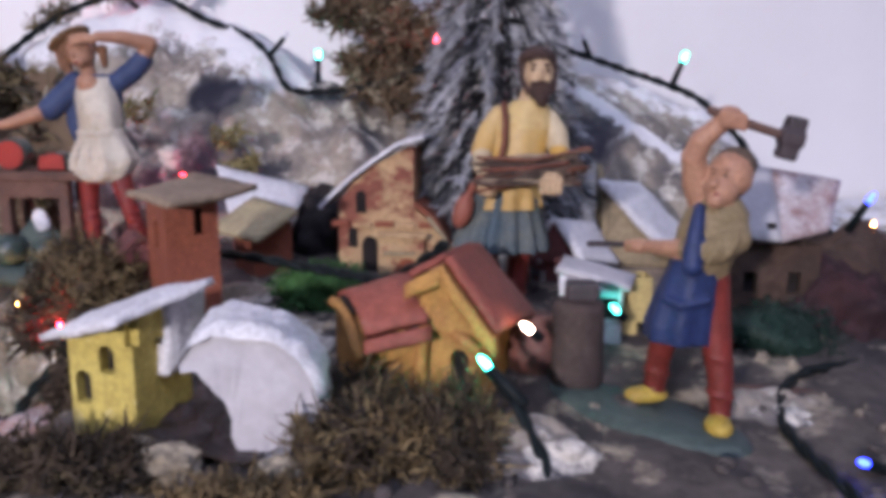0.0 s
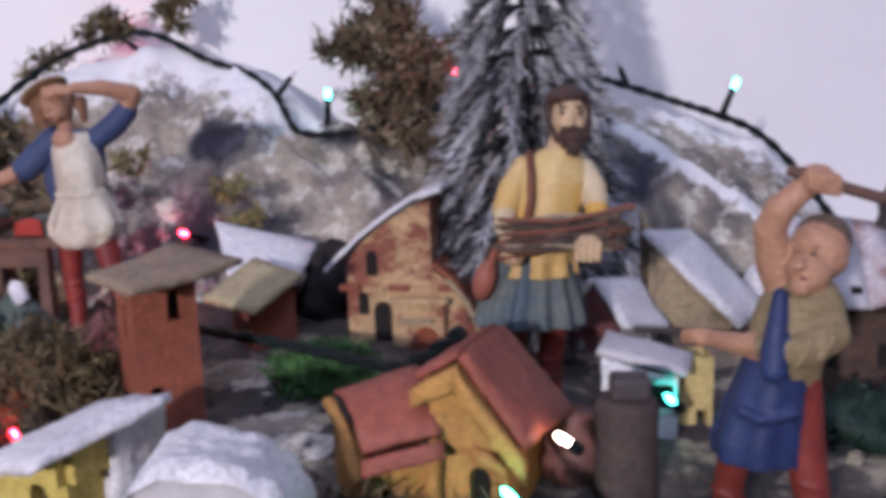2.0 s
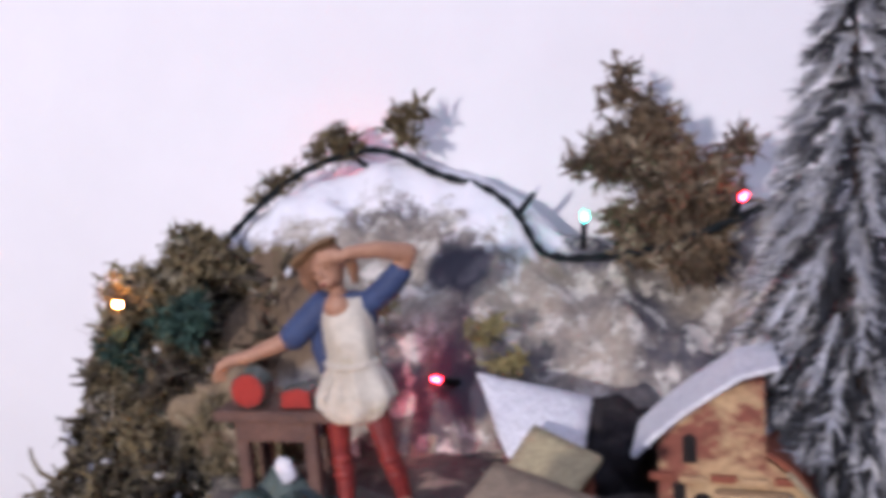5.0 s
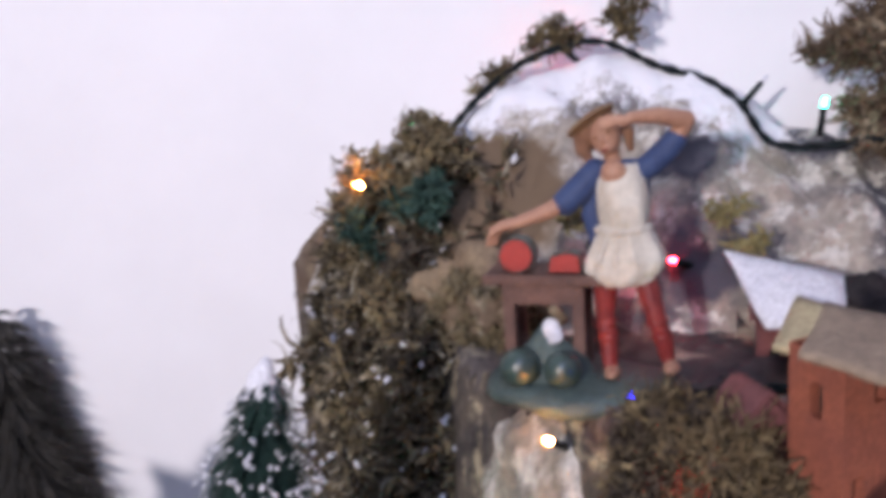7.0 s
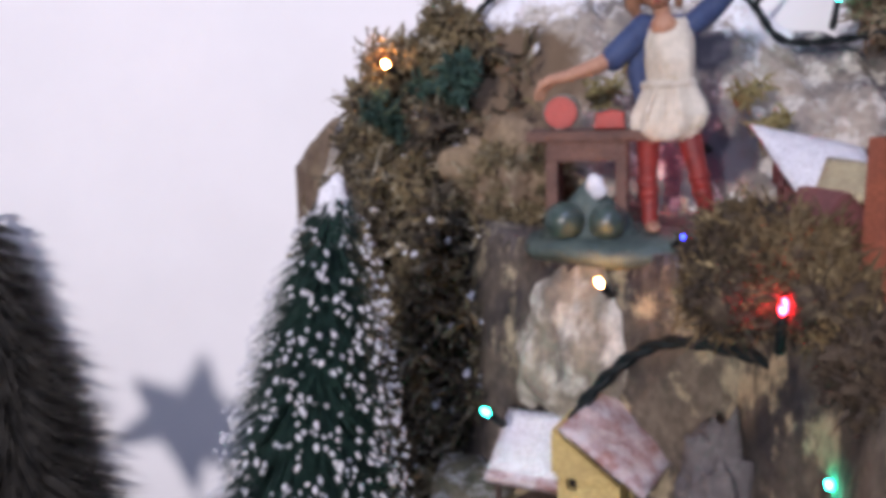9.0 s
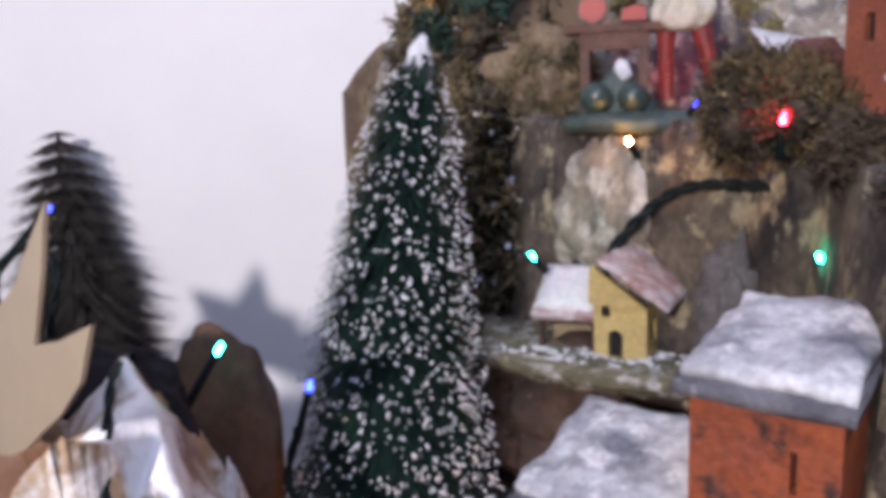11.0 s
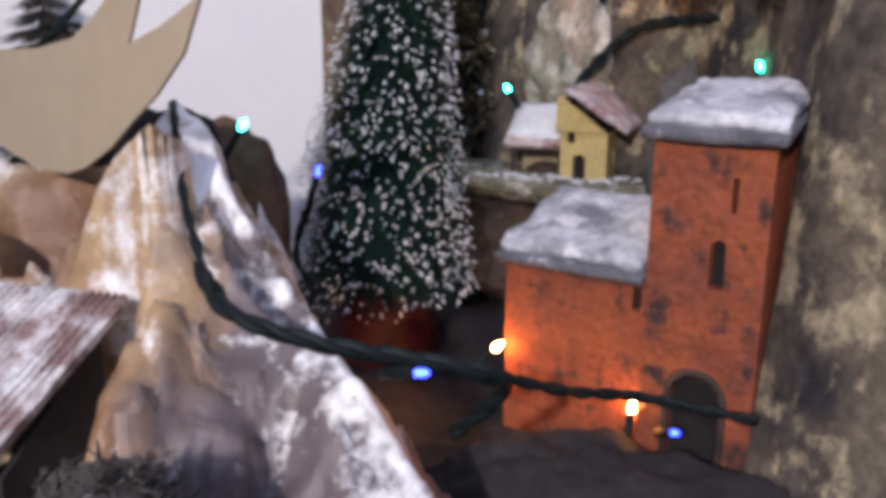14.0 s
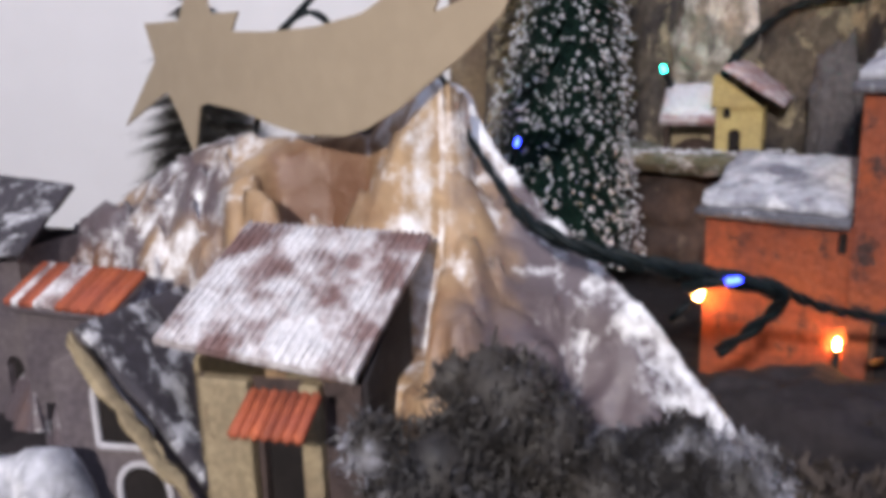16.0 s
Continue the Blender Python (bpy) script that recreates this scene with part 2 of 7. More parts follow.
M["amber"] = glow("warm_light", (1.0, 0.38, 0.09), 480)
M["paleyellow"] = material("pale_yellow_paint", (0.52, 0.41, 0.17), (0.43, 0.33, 0.14), 60, 0.7, 0.3, spots=(0.30, 0.2, 0.1), spots_at=0.68)
M["soil"] = material("dark_ground_and_shade", (0.030, 0.024, 0.026), (0.014, 0.012, 0.014), 25, 0.85, 0.8, 70, spots=(0.09, 0.07, 0.06), spots_at=0.68, spots_scale=50)
M["field"] = material("terrace_ground_paper", (0.120, 0.102, 0.094), (0.046, 0.041, 0.046), 24, 0.85, 0.9, 90, spots=(0.37, 0.32, 0.25), spots_at=0.585, spots_scale=38, spots_soft=0.05)

M["mossmid"] = material("grey_brown_moss", (0.105, 0.084, 0.055), (0.036, 0.030, 0.025), 45, 0.85, 0.2, spots=(0.26, 0.225, 0.16), spots_at=0.61, spots_scale=90)
M["mosslight"] = material("olive_grey_moss", (0.25, 0.195, 0.105), (0.105, 0.084, 0.050), 40, 0.85, 0.2, spots=(0.44, 0.40, 0.31), spots_at=0.60, spots_scale=75)
M["mossgreen"] = material("dark_teal_moss", (0.05, 0.105, 0.082), (0.022, 0.05, 0.042), 60, 0.8, 0.2)
M["mosspale"] = material("pale_dry_twigs", (0.36, 0.33, 0.27), (0.22, 0.19, 0.13), 60, 0.85, 0.2)
M["wine"] = material("dark_wine_red_paper", (0.050, 0.020, 0.024), (0.026, 0.013, 0.017), 28, 0.8, 0.9, 60, spots=(0.08, 0.04, 0.04), spots_at=0.66, spots_scale=50)
M["foil"] = material("dark_crumpled_foil", (0.045, 0.030, 0.032), (0.018, 0.014, 0.018), 60, 0.22, 0.6, 90, spec=0.7)
M["hat"] = material("brown_straw_hat", (0.30, 0.19, 0.10), (0.21, 0.125, 0.07), 90, 0.65, 0.4)
M["boardbrown"] = material("brown_cardboard", (0.135, 0.080, 0.050), (0.085, 0.050, 0.036), 18, 0.7, 0.3, 60)
M["stone"] = material("grey_rock_paper", (0.125, 0.110, 0.110), (0.060, 0.054, 0.060), 30, 0.8, 0.8, 70, spots=(0.24, 0.21, 0.19), spots_at=0.64, spots_scale=60)
M["palestone"] = material("cream_stone", (0.42, 0.37, 0.29), (0.24, 0.20, 0.15), 50, 0.75, 0.6, spots=(0.13, 0.11, 0.09), spots_at=0.64, spots_scale=90)
M["slatebare"] = material("grey_slate", (0.17, 0.17, 0.20), (0.09, 0.09, 0.11), 40, 0.75, 0.7, 120, spots=(0.52, 0.53, 0.58), spots_at=0.62, spots_scale=60)
M["sprig"] = material("yellow_green_sprig", (0.34, 0.29, 0.13), (0.19, 0.16, 0.07), 60, 0.8, 0.2)
M["satchel"] = material("red_brown_satchel", (0.30, 0.10, 0.07), (0.22, 0.07, 0.05), 90, 0.5, 0.2)
M["hairgrey"] = material("grey_brown_hair", (0.16, 0.105, 0.075), (0.10, 0.07, 0.055), 150, 0.6, 0.5)
M["pot"] = material("brown_clay", (0.15, 0.062, 0.05), (0.095, 0.042, 0.038), 60, 0.5, 0.3)
M["edgerock"] = material("tan_rock_paper", (0.27, 0.20, 0.125), (0.15, 0.105, 0.075), 26, 0.7, 0.6, 60, spots=(0.40, 0.34, 0.24), spots_at=0.62, spots_scale=40)
M["palecliff"] = material("pale_cliff_paper", (0.30, 0.26, 0.20), (0.09, 0.08, 0.08), 34, 0.6, 0.9, 80, spots=(0.62, 0.58, 0.52), spots_at=0.53, spots_scale=50, spots_soft=0.08, stretch=(1, 1, 0.7))
M["sleeve"] = material("cream_sleeves", (0.52, 0.43, 0.29), (0.43, 0.34, 0.22), 50, 0.55, 0.15, grain=0.12)
M["yoke"] = material("pale_yellow_yoke", (0.53, 0.39, 0.165), (0.50, 0.36, 0.17), 40, 0.5, 0.15, grain=0.12)
M["dryleaf"] = material("dry_brown_leaf", (0.190, 0.132, 0.078), (0.070, 0.050, 0.034), 45, 0.8, 0.2, spots=(0.36, 0.30, 0.21), spots_at=0.58, spots_scale=80)
M["paleglow"] = glow("faint_warm_light", (1.0, 0.72, 0.50), 60)
M["tealdim"] = glow("faint_teal_light", (0.05, 1.0, 0.75), 22)
M["earth"] = material("grey_brown_earth", (0.075, 0.058, 0.048), (0.03, 0.025, 0.026), 30, 0.85, 0.9, 70, spots=(0.20, 0.16, 0.13), spots_at=0.64, spots_scale=60)
M["mossochre"] = material("ochre_moss", (0.175, 0.120, 0.058), (0.052, 0.040, 0.024), 36, 0.85, 0.2, spots=(0.29, 0.222, 0.115), spots_at=0.59, spots_scale=80)


# Building tools
def finish(name, bm, mats, parent=None, label="", smooth=False, m=None):
    me = bpy.data.meshes.new(name)
    bmesh.ops.recalc_face_normals(bm, faces=bm.faces[:])
    if smooth:
        for f in bm.faces:
            f.smooth = True
    bm.to_mesh(me)
    bm.free()
    for k in (mats if isinstance(mats, (list, tuple)) else [mats]):
        me.materials.append(M[k])
    ob = new(name, me)
    if m is not None:
        ob.matrix_world = m
    if parent:
        ob.parent = parent
    return tagged(ob, label) if label else ob


def part(name, bm, mat, parent, label="", smooth=False):
    return finish(name, bm, mat, parent, label, smooth)


def thing(name, label, category, m, group=""):
    ob = new(name)
    ob.empty_display_size = 0.01
    ob.matrix_world = m
    return tagged(ob, label, category, group)


def box(bm, c, s, m=None, mat=0, bevel=0.0):
    g = bmesh.ops.create_cube(bm, size=1, matrix=(m or Matrix()) @ Matrix.LocRotScale(c, None, s))
    vs = set(g["verts"])
    fs = [f for f in bm.faces if all(v in vs for v in f.verts)]
    for f in fs:
        f.material_index = mat
    if bevel:
        es = list({e for f in fs for e in f.edges})
        r = bmesh.ops.bevel(bm, geom=es, offset=bevel, segments=2, affect="EDGES", profile=0.6)
        for f in r["faces"]:
            f.material_index = mat


def tube(bm, pts, radii, seg=8, mat=0, flat=1.0, cap=True):
    """A tapered tube along points, with round ends."""
    pts = [Vector(p) for p in pts]
    if not isinstance(radii, (list, tuple)):
        radii = [radii] * len(pts)
    rings, side = [], None
    for i, p in enumerate(pts):
        d = (pts[min(i + 1, len(pts) - 1)] - pts[max(i - 1, 0)]).normalized()
        if side is None:
            side = d.cross(Vector((0, 1, 0)) if abs(d.y) < 0.9 else Vector((1, 0, 0))).normalized()
        side = (side - d * side.dot(d)).normalized()
        up = d.cross(side)
        rings.append([bm.verts.new(p + radii[i] * (math.cos(a) * side + flat * math.sin(a) * up)) for a in (2 * math.pi * k / seg for k in range(seg))])
    fs = []
    for a, b in zip(rings, rings[1:]):
        for k in range(seg):
            fs.append(bm.faces.new((a[k], a[(k + 1) % seg], b[(k + 1) % seg], b[k])))
    if cap:
        for ring, i, j in ((rings[0], 0, 1), (rings[-1], -1, -2)):
            tip = bm.verts.new(pts[i] + (pts[i] - pts[j]).normalized() * radii[i] * 0.6)
            for k in range(seg):
                fs.append(bm.faces.new((ring[k], ring[(k + 1) % seg], tip)))
    for f in fs:
        f.material_index, f.smooth = mat, True


def blob(bm, c, r, mat=0, rough=0.0, seg=14, freq=60.0, m=None):
    """An ellipsoid with an uneven skin."""
    g = bmesh.ops.create_uvsphere(bm, u_segments=seg, v_segments=max(6, seg * 2 // 3), radius=1)
    r = Vector((r, r, r)) if isinstance(r, (int, float)) else Vector(r)
    for v in g["verts"]:
        d = v.co.copy()
        p = Vector((d.x * r.x, d.y * r.y, d.z * r.z))
        if rough:
            p *= 1 + rough * noise.noise((p + Vector(c)) * freq)
        if m is not None:
            p = m.to_3x3() @ p
        v.co = p + Vector(c)
    for f in {f for v in g["verts"] for f in v.link_faces}:
        f.material_index, f.smooth = mat, True


def lathe(bm, rings, seg=16, mat=0, folds=0.0, nfold=9, c=(0, 0), close=True):
    """Rings of (z, rx, ry[, dx, dy]) joined into a skin."""
    rows = []
    for row in rings:
        z, rx, ry = row[:3]
        dx, dy = row[3:5] if len(row) > 3 else (0, 0)
        rows.append([bm.verts.new((c[0] + dx + rx * math.cos(a) * (1 + folds * math.sin(nfold * a + z * 90)), c[1] + dy + ry * math.sin(a) * (1 + folds * math.sin(nfold * a + z * 90)), z)) for a in (2 * math.pi * k / seg for k in range(seg))])
    fs = [bm.faces.new((a[k], a[(k + 1) % seg], b[(k + 1) % seg], b[k])) for a, b in zip(rows, rows[1:]) for k in range(seg)]
    if close:
        fs += [bm.faces.new(rows[0][::-1]), bm.faces.new(rows[-1])]
    for f in fs:
        f.material_index, f.smooth = mat, True


def panel(bm, o, ux, uy, w, h, holes=(), depth=0.004, mat=0):
    """A flat wall w by h from corner o, pierced by holes (x, y, w, h, arched), with reveals. Returns the holes' outlines at the back."""
    o, ux, uy = Vector(o), Vector(ux).normalized(), Vector(uy).normalized()
    nrm = ux.cross(uy)
    xs = sorted({0.0, w, *(v for q in holes for v in (q[0], q[0] + q[2]))})
    ys = sorted({0.0, h, *(v for q in holes for v in (q[1], q[1] + q[3]))})
    at = lambda x, y, d=0.0: bm.verts.new(o + ux * x + uy * y - nrm * d)
    def face(*co):
        f = bm.faces.new([at(*c) for c in co])
        f.material_index = mat
    for x0, x1 in zip(xs, xs[1:]):
        for y0, y1 in zip(ys, ys[1:]):
            mx, my = (x0 + x1) / 2, (y0 + y1) / 2
            if not any(q[0] < mx < q[0] + q[2] and q[1] < my < q[1] + q[3] for q in holes):
                face((x0, y0), (x1, y0), (x1, y1), (x0, y1))
    outlines = []
    for q in holes:
        x, y, qw, qh = q[:4]
        ring = [(x, y), (x + qw, y)]
        if len(q) > 4 and q[4]:
            r = qw / 2
            arc = [(x + r + r * math.cos(a), y + qh - r + r * math.sin(a)) for a in (math.pi * k / 6 for k in range(7))]
            ring += arc
            face((x + qw, y + qh), *[p for p in arc[:4]][::-1])
            face((x, y + qh), *[p for p in arc[3:]][::-1])
        else:
            ring += [(x + qw, y + qh), (x, y + qh)]
        for a, b in zip(ring, ring[1:] + ring[:1]):
            face(a, b, (*b, depth), (*a, depth))
        outlines.append([o + ux * p[0] + uy * p[1] - nrm * depth * 0.98 for p in ring])
    return outlines


def pane(outline, parent, name="window"):
    bm = bmesh.new()
    c = sum(outline, Vector()) / len(outline)
    nrm = (outline[1] - outline[0]).cross(outline[2] - outline[1]).normalized()
    f = bm.faces.new([bm.verts.new(p) for p in outline])
    r = bmesh.ops.extrude_face_region(bm, geom=[f])
    bmesh.ops.translate(bm, verts=[v for v in r["geom"] if isinstance(v, bmesh.types.BMVert)], vec=-nrm * 0.001)
    return part(name, bm, "dark", parent)


def walls(parent, w, d, h, mat, holes=None, taper=0.0, name="wall", z0=0.0):
    """Four walls round (0, 0) with holes = {"f": [...], "b":, "l":, "r":}; dark panes and doors are parts."""
    holes = holes or {}
    bm = bmesh.new()
    out = []
    for side, o, ux, ww in (("f", (-w / 2, -d / 2, z0), (1, 0, 0), w), ("r", (w / 2, -d / 2, z0), (0, 1, 0), d), ("b", (w / 2, d / 2, z0), (-1, 0, 0), w), ("l", (-w / 2, d / 2, z0), (0, -1, 0), d)):
        out += [(q, l) for q, l in zip(holes.get(side, ()), panel(bm, o, ux, (0, 0, 1), ww, h, holes.get(side, ())))]
    bmesh.ops.remove_doubles(bm, verts=bm.verts[:], dist=1e-5)
    ob = part(name, bm, mat, parent)
    for q, l in out:
        pane(l, parent, "door" if q[1] < 0.002 else "window")
    return ob


def slab(bm, corners, t, mat=0, lumps=0.0, cuts=1, freq=90.0, sag=0.0):
    """A plate of thickness t with the four corners given counter-clockwise, seen from above; uneven if asked."""
    a, b, c, d = (Vector(p) for p in corners)
    nrm = (b - a).cross(d - a).normalized()
    n = cuts + 1
    g = []
    for lay in (0, 1):
        rows = []
        for i in range(n + 1):
            u = i / n
            row = []
            for j in range(n + 1):
                v = j / n
                p = a.lerp(b, u).lerp(d.lerp(c, u), v)
                if lumps:
                    off = noise.noise(p * freq) * lumps + noise.noise(p * freq * 2.7) * lumps * 0.5
                    edge = min(u, 1 - u, v, 1 - v)
                    bulge = min(1.0, edge * 5)
                    p = p + nrm * (off + (lumps * 1.2 * bulge if lay else 0)) + Vector((noise.noise(p * freq + Vector((7, 0, 0))), noise.noise(p * freq + Vector((0, 7, 0))), 0)) * lumps * 0.8 * (edge < 1e-6)
                p = p - Vector((0, 0, sag * 4 * v * (1 - v)))
                row.append(bm.verts.new(p + nrm * (t * lay)))
            rows.append(row)
        g.append(rows)
    fs = []
    for i in range(n):
        for j in range(n):
            fs.append(bm.faces.new((g[1][i][j], g[1][i + 1][j], g[1][i + 1][j + 1], g[1][i][j + 1])))
            fs.append(bm.faces.new((g[0][i][j + 1], g[0][i + 1][j + 1], g[0][i + 1][j], g[0][i][j])))
    for k in range(n):
        for p, q in (((k, 0), (k + 1, 0)), ((n, k), (n, k + 1)), ((k + 1, n), (k, n)), ((0, k + 1), (0, k))):
            fs.append(bm.faces.new((g[0][p[0]][p[1]], g[0][q[0]][q[1]], g[1][q[0]][q[1]], g[1][p[0]][p[1]])))
    for f in fs:
        f.material_index = mat
        f.smooth = lumps > 0


def strands(name, n, place, length, width, mat, label="", category="", kind="stuff", curl=1.0, seed=1, parent=None, m=None):
    """Many thin curled ribbons. place(rng) gives a root and a direction."""
    rng = random.Random(seed)
    vs, fs = [], []
    for _ in range(n):
        p, d = place(rng)
        d = Vector(d).normalized()
        p = Vector(p)
        ln = length * rng.uniform(0.5, 1.3)
        side = d.cross(Vector((rng.uniform(-1, 1), rng.uniform(-1, 1), rng.uniform(-1, 1)))).normalized() * width * rng.uniform(0.6, 1.4)
        k0 = len(vs)
        bend = Vector((rng.uniform(-1, 1), rng.uniform(-1, 1), rng.uniform(-1, 1))) * curl
        q = p.copy()
        for k in range(4):
            w = side * (1 - k / 4.5)
            vs += [q - w, q + w]
            d = (d + bend * 0.35 + Vector((rng.gauss(0, 1), rng.gauss(0, 1), rng.gauss(0, 1))) * 0.32 * curl).normalized()
            q = q + d * ln / 3
        fs += [(k0 + 2 * k, k0 + 2 * k + 1, k0 + 2 * k + 3, k0 + 2 * k + 2) for k in range(3)]
    me = bpy.data.meshes.new(name)
    me.from_pydata([tuple(v) for v in vs], [], fs)
    me.materials.append(M[mat])
    ob = new(name, me)
    if parent:
        ob.parent = parent
    if m is not None:
        ob.matrix_world = m
    return tagged(ob, label, category, "", kind)


# The room
def plain_wall(name, lo, hi, mat="wall"):
    bm = bmesh.new()
    box(bm, [(a + b) / 2 for a, b in zip(lo, hi)], [b - a for a, b in zip(lo, hi)])
    return tagged(finish(name, bm, mat), "plain pale lilac-white painted wall", "wall", "", "structure")


def wall_y(x):
    """The back wall runs a little aslant behind the display."""
    return 0.76 + 0.18 * x


def slanted(name, mat, x0, x1, front, back, z0, z1):
    bm = bmesh.new()
    lay = [[bm.verts.new(p) for p in ((x0, front(x0), z), (x1, front(x1), z), (x1, back(x1), z), (x0, back(x0), z))] for z in (z0, z1)]
    bm.faces.new(lay[0][::-1])
    bm.faces.new(lay[1])
    for k in range(4):
        bm.faces.new((lay[0][k], lay[0][(k + 1) % 4], lay[1][(k + 1) % 4], lay[1][k]))
    return finish(name, bm, mat)


tagged(slanted("wall_back", "wall", -2.3, 1.5, wall_y, lambda x: wall_y(x) + 0.12, -0.75, 2.0), "plain pale lilac-white painted wall", "wall", "", "structure")
plain_wall("wall_left", (-2.4, -3.1, -0.75), (-2.3, 1.16, 2.0))
plain_wall("wall_right", (1.5, -3.1, -0.75), (1.6, 1.16, 2.0))
plain_wall("wall_front", (-2.4, -3.2, -0.75), (1.6, -3.1, 2.0))
tagged(plain_wall("ceiling", (-2.4, -3.2, 2.0), (1.6, 1.16, 2.1)), "plain white ceiling", "ceiling")
tagged(plain_wall("floor", (-2.4, -3.2, -0.85), (1.6, 1.16, -0.75), "carpet"), "dull brown room floor", "floor")
tagged(slanted("display_table", "wood", -1.1, 0.62, lambda x: -0.02, lambda x: wall_y(x) - 0.003, -0.25, -0.19), "brown wooden table under the miniature village", "table", "", "thing")

# The modelled landscape: one sheet with lower ground, terrace and mountain
TERRACE = [(-0.275, 0.515), (-0.235, 0.487), (-0.2, 0.478), (-0.155, 0.44), (-0.132, 0.385), (-0.128, 0.26), (-0.1, 0.225), (0.05, 0.21), (0.5, 0.2), (0.5, 0.9), (-0.398, 0.9), (-0.398, 0.575), (-0.34, 0.565), (-0.29, 0.55)]
RIDGE = [(-0.43, 0.235), (-0.405, 0.25), (-0.385, 0.30), (-0.35, 0.325), (-0.31, 0.34), (-0.275, 0.362), (-0.24, 0.374), (-0.2, 0.378), (-0.155, 0.362), (-0.125, 0.343), (-0.1, 0.322), (-0.06, 0.318), (-0.01, 0.33), (0.05, 0.35), (0.1, 0.338), (0.15, 0.322), (0.19, 0.305), (0.225, 0.265), (0.28, 0.235), (0.5, 0.21)]
CREASE = [(0.0, 0.30), (0.05, 0.325), (0.085, 0.325), (0.14, 0.29), (0.186, 0.255), (0.25, 0.22), (0.5, 0.2)]


def polygon_distance(px, py, poly):
    """Signed distance to a polygon, positive inside."""
    best, inside = np.full(px.shape, 9.0), np.zeros(px.shape, bool)
    for (x0, y0), (x1, y1) in zip(poly, poly[1:] + poly[:1]):
        ex, ey = x1 - x0, y1 - y0
        k = np.clip(((px - x0) * ex + (py - y0) * ey) / (ex * ex + ey * ey), 0, 1)
        best = np.minimum(best, np.hypot(px - x0 - k * ex, py - y0 - k * ey))
        with np.errstate(divide="ignore", invalid="ignore"):
            cross = ((y0 > py) != (y1 > py)) & (px < ex * (py - y0) / (ey if ey else 1e-9) + x0)
        inside ^= cross
    return np.where(inside, best, -best)


def rough(x, y, z, f, o=4):
    return noise.fractal(Vector((x, y, z)) * f, 0.9, 2.1, o)


def landscape():
    xs, ys = np.arange(-1.05, 0.601, 0.0045), np.arange(0.0, 0.87, 0.0045)
    gx, gy = np.meshgrid(xs, ys, indexing="ij")
    j1 = np.array([[rough(x, y, 0.0, 18) for y in ys] for x in xs])
    j2 = np.array([[rough(x, y, 3.0, 45) for y in ys] for x in xs])
    j0 = np.array([[rough(x, y, 7.0, 15, 1) for y in ys] for x in xs])
    d = polygon_distance(gx + 0.012 * j0, gy + 0.012 * j0, TERRACE)
    step = np.clip((d + 0.016) / 0.024, 0, 1)
    step = step * step * (3 - 2 * step)
    h = 0.002 + 0.004 * j1 + 0.003 * j2
    top = 0.213 + 0.014 * np.clip((gy - 0.3) / 0.2, 0, 1) + 0.003 * j1 + 0.002 * j2
    h = h - 0.16 * np.clip((-0.425 - gx) / 0.02, 0, 1) * np.clip((gy - 0.40) / 0.05, 0, 1)
    h = h + (top - h) * step
    rz = np.interp(gx, *zip(*RIDGE))
    yf = np.interp(gx, (-0.41, -0.3, -0.2, -0.05, 0.03, 0.1, 0.3), (0.575, 0.565, 0.575, 0.60, 0.60, 0.60, 0.58))
    yr = np.interp(gx, (-0.41, -0.3, -0.2, 0.0, 0.3), (0.64, 0.65, 0.685, 0.69, 0.69))
    s = np.clip((gy + 0.012 * j1 - yf) / (yr - yf), 0, 1)
    face = s ** 0.75
    zc = np.interp(gx, *zip(*CREASE))
    wing = np.clip((gx - 0.03) / 0.03, 0, 1)
    crest = np.clip((gy + 0.006 * j2 - 0.595) / 0.03, 0, 1)
    bent = 0.222 + (zc - 0.222) * crest + (rz - zc) * np.clip((gy - 0.63) / 0.06, 0, 1)
    slope = 0.222 + (rz - 0.222) * face
    slope = slope * (1 - wing) + bent * wing
    slope = slope + (0.010 * j1 + 0.006 * j2) * np.minimum(1, 4 * s * (1.15 - s))
    slope = slope - 0.10 * np.clip((gy - yr - 0.012) / 0.06, 0, 1)
    on = (d > 0) & (gy > yf)
    h = np.where(on, np.maximum(h, slope), h)
    # where the snow lies: along the mountain's crest, on its crease and over the terrace's far right
    snow = np.clip((h - rz + 0.075) / 0.075, 0, 1) * (s > 0) * np.interp(gx, (-0.40, -0.3, -0.12, -0.1, 0.02, 0.06), (0.2, 0.72, 0.74, 0.42, 0.40, 0.60))
    snow = np.maximum(snow, wing * np.clip(1 - np.abs(h - zc) / 0.012, 0, 1) * (gy > 0.59) * 0.85)
    snow = np.where(step < 0.02, 0.12, snow)
    # bare brown paper behind the melon stall and at the mountain's left end
    brown = np.clip(1.15 - np.hypot((gx + 0.268 + 0.006 * j1) / 0.046, (h - 0.298 + 0.006 * j2) / 0.040), 0, 1)
    tone = 0.22 + 0.72 * np.minimum(1, 1.6 * brown) + 0.12 * j1
    # dark blue-grey blotches of paint on the slopes
    blot_shade = np.clip(1.15 - np.hypot((gx + 0.160 + 0.014 * j1) / 0.042, (h - 0.318 + 0.010 * j2) / 0.024), 0, 1)
    blot_shade = np.maximum(blot_shade, np.clip(1.15 - np.hypot((gx - 0.085 + 0.014 * j1) / 0.026, (h - 0.285 + 0.010 * j2) / 0.022), 0, 1))
    # this one paints the darkness of a hollow behind the huts onto the slope
    blot_shade = np.maximum(blot_shade, np.clip(1.15 - np.hypot((gx + 0.150 + 0.010 * j1) / 0.036, (h - 0.262 + 0.010 * j2) / 0.028), 0, 1))
    blot_shade = 0.20 + 0.72 * blot_shade
    me = bpy.data.meshes.new("ground")
    nx, ny = gx.shape
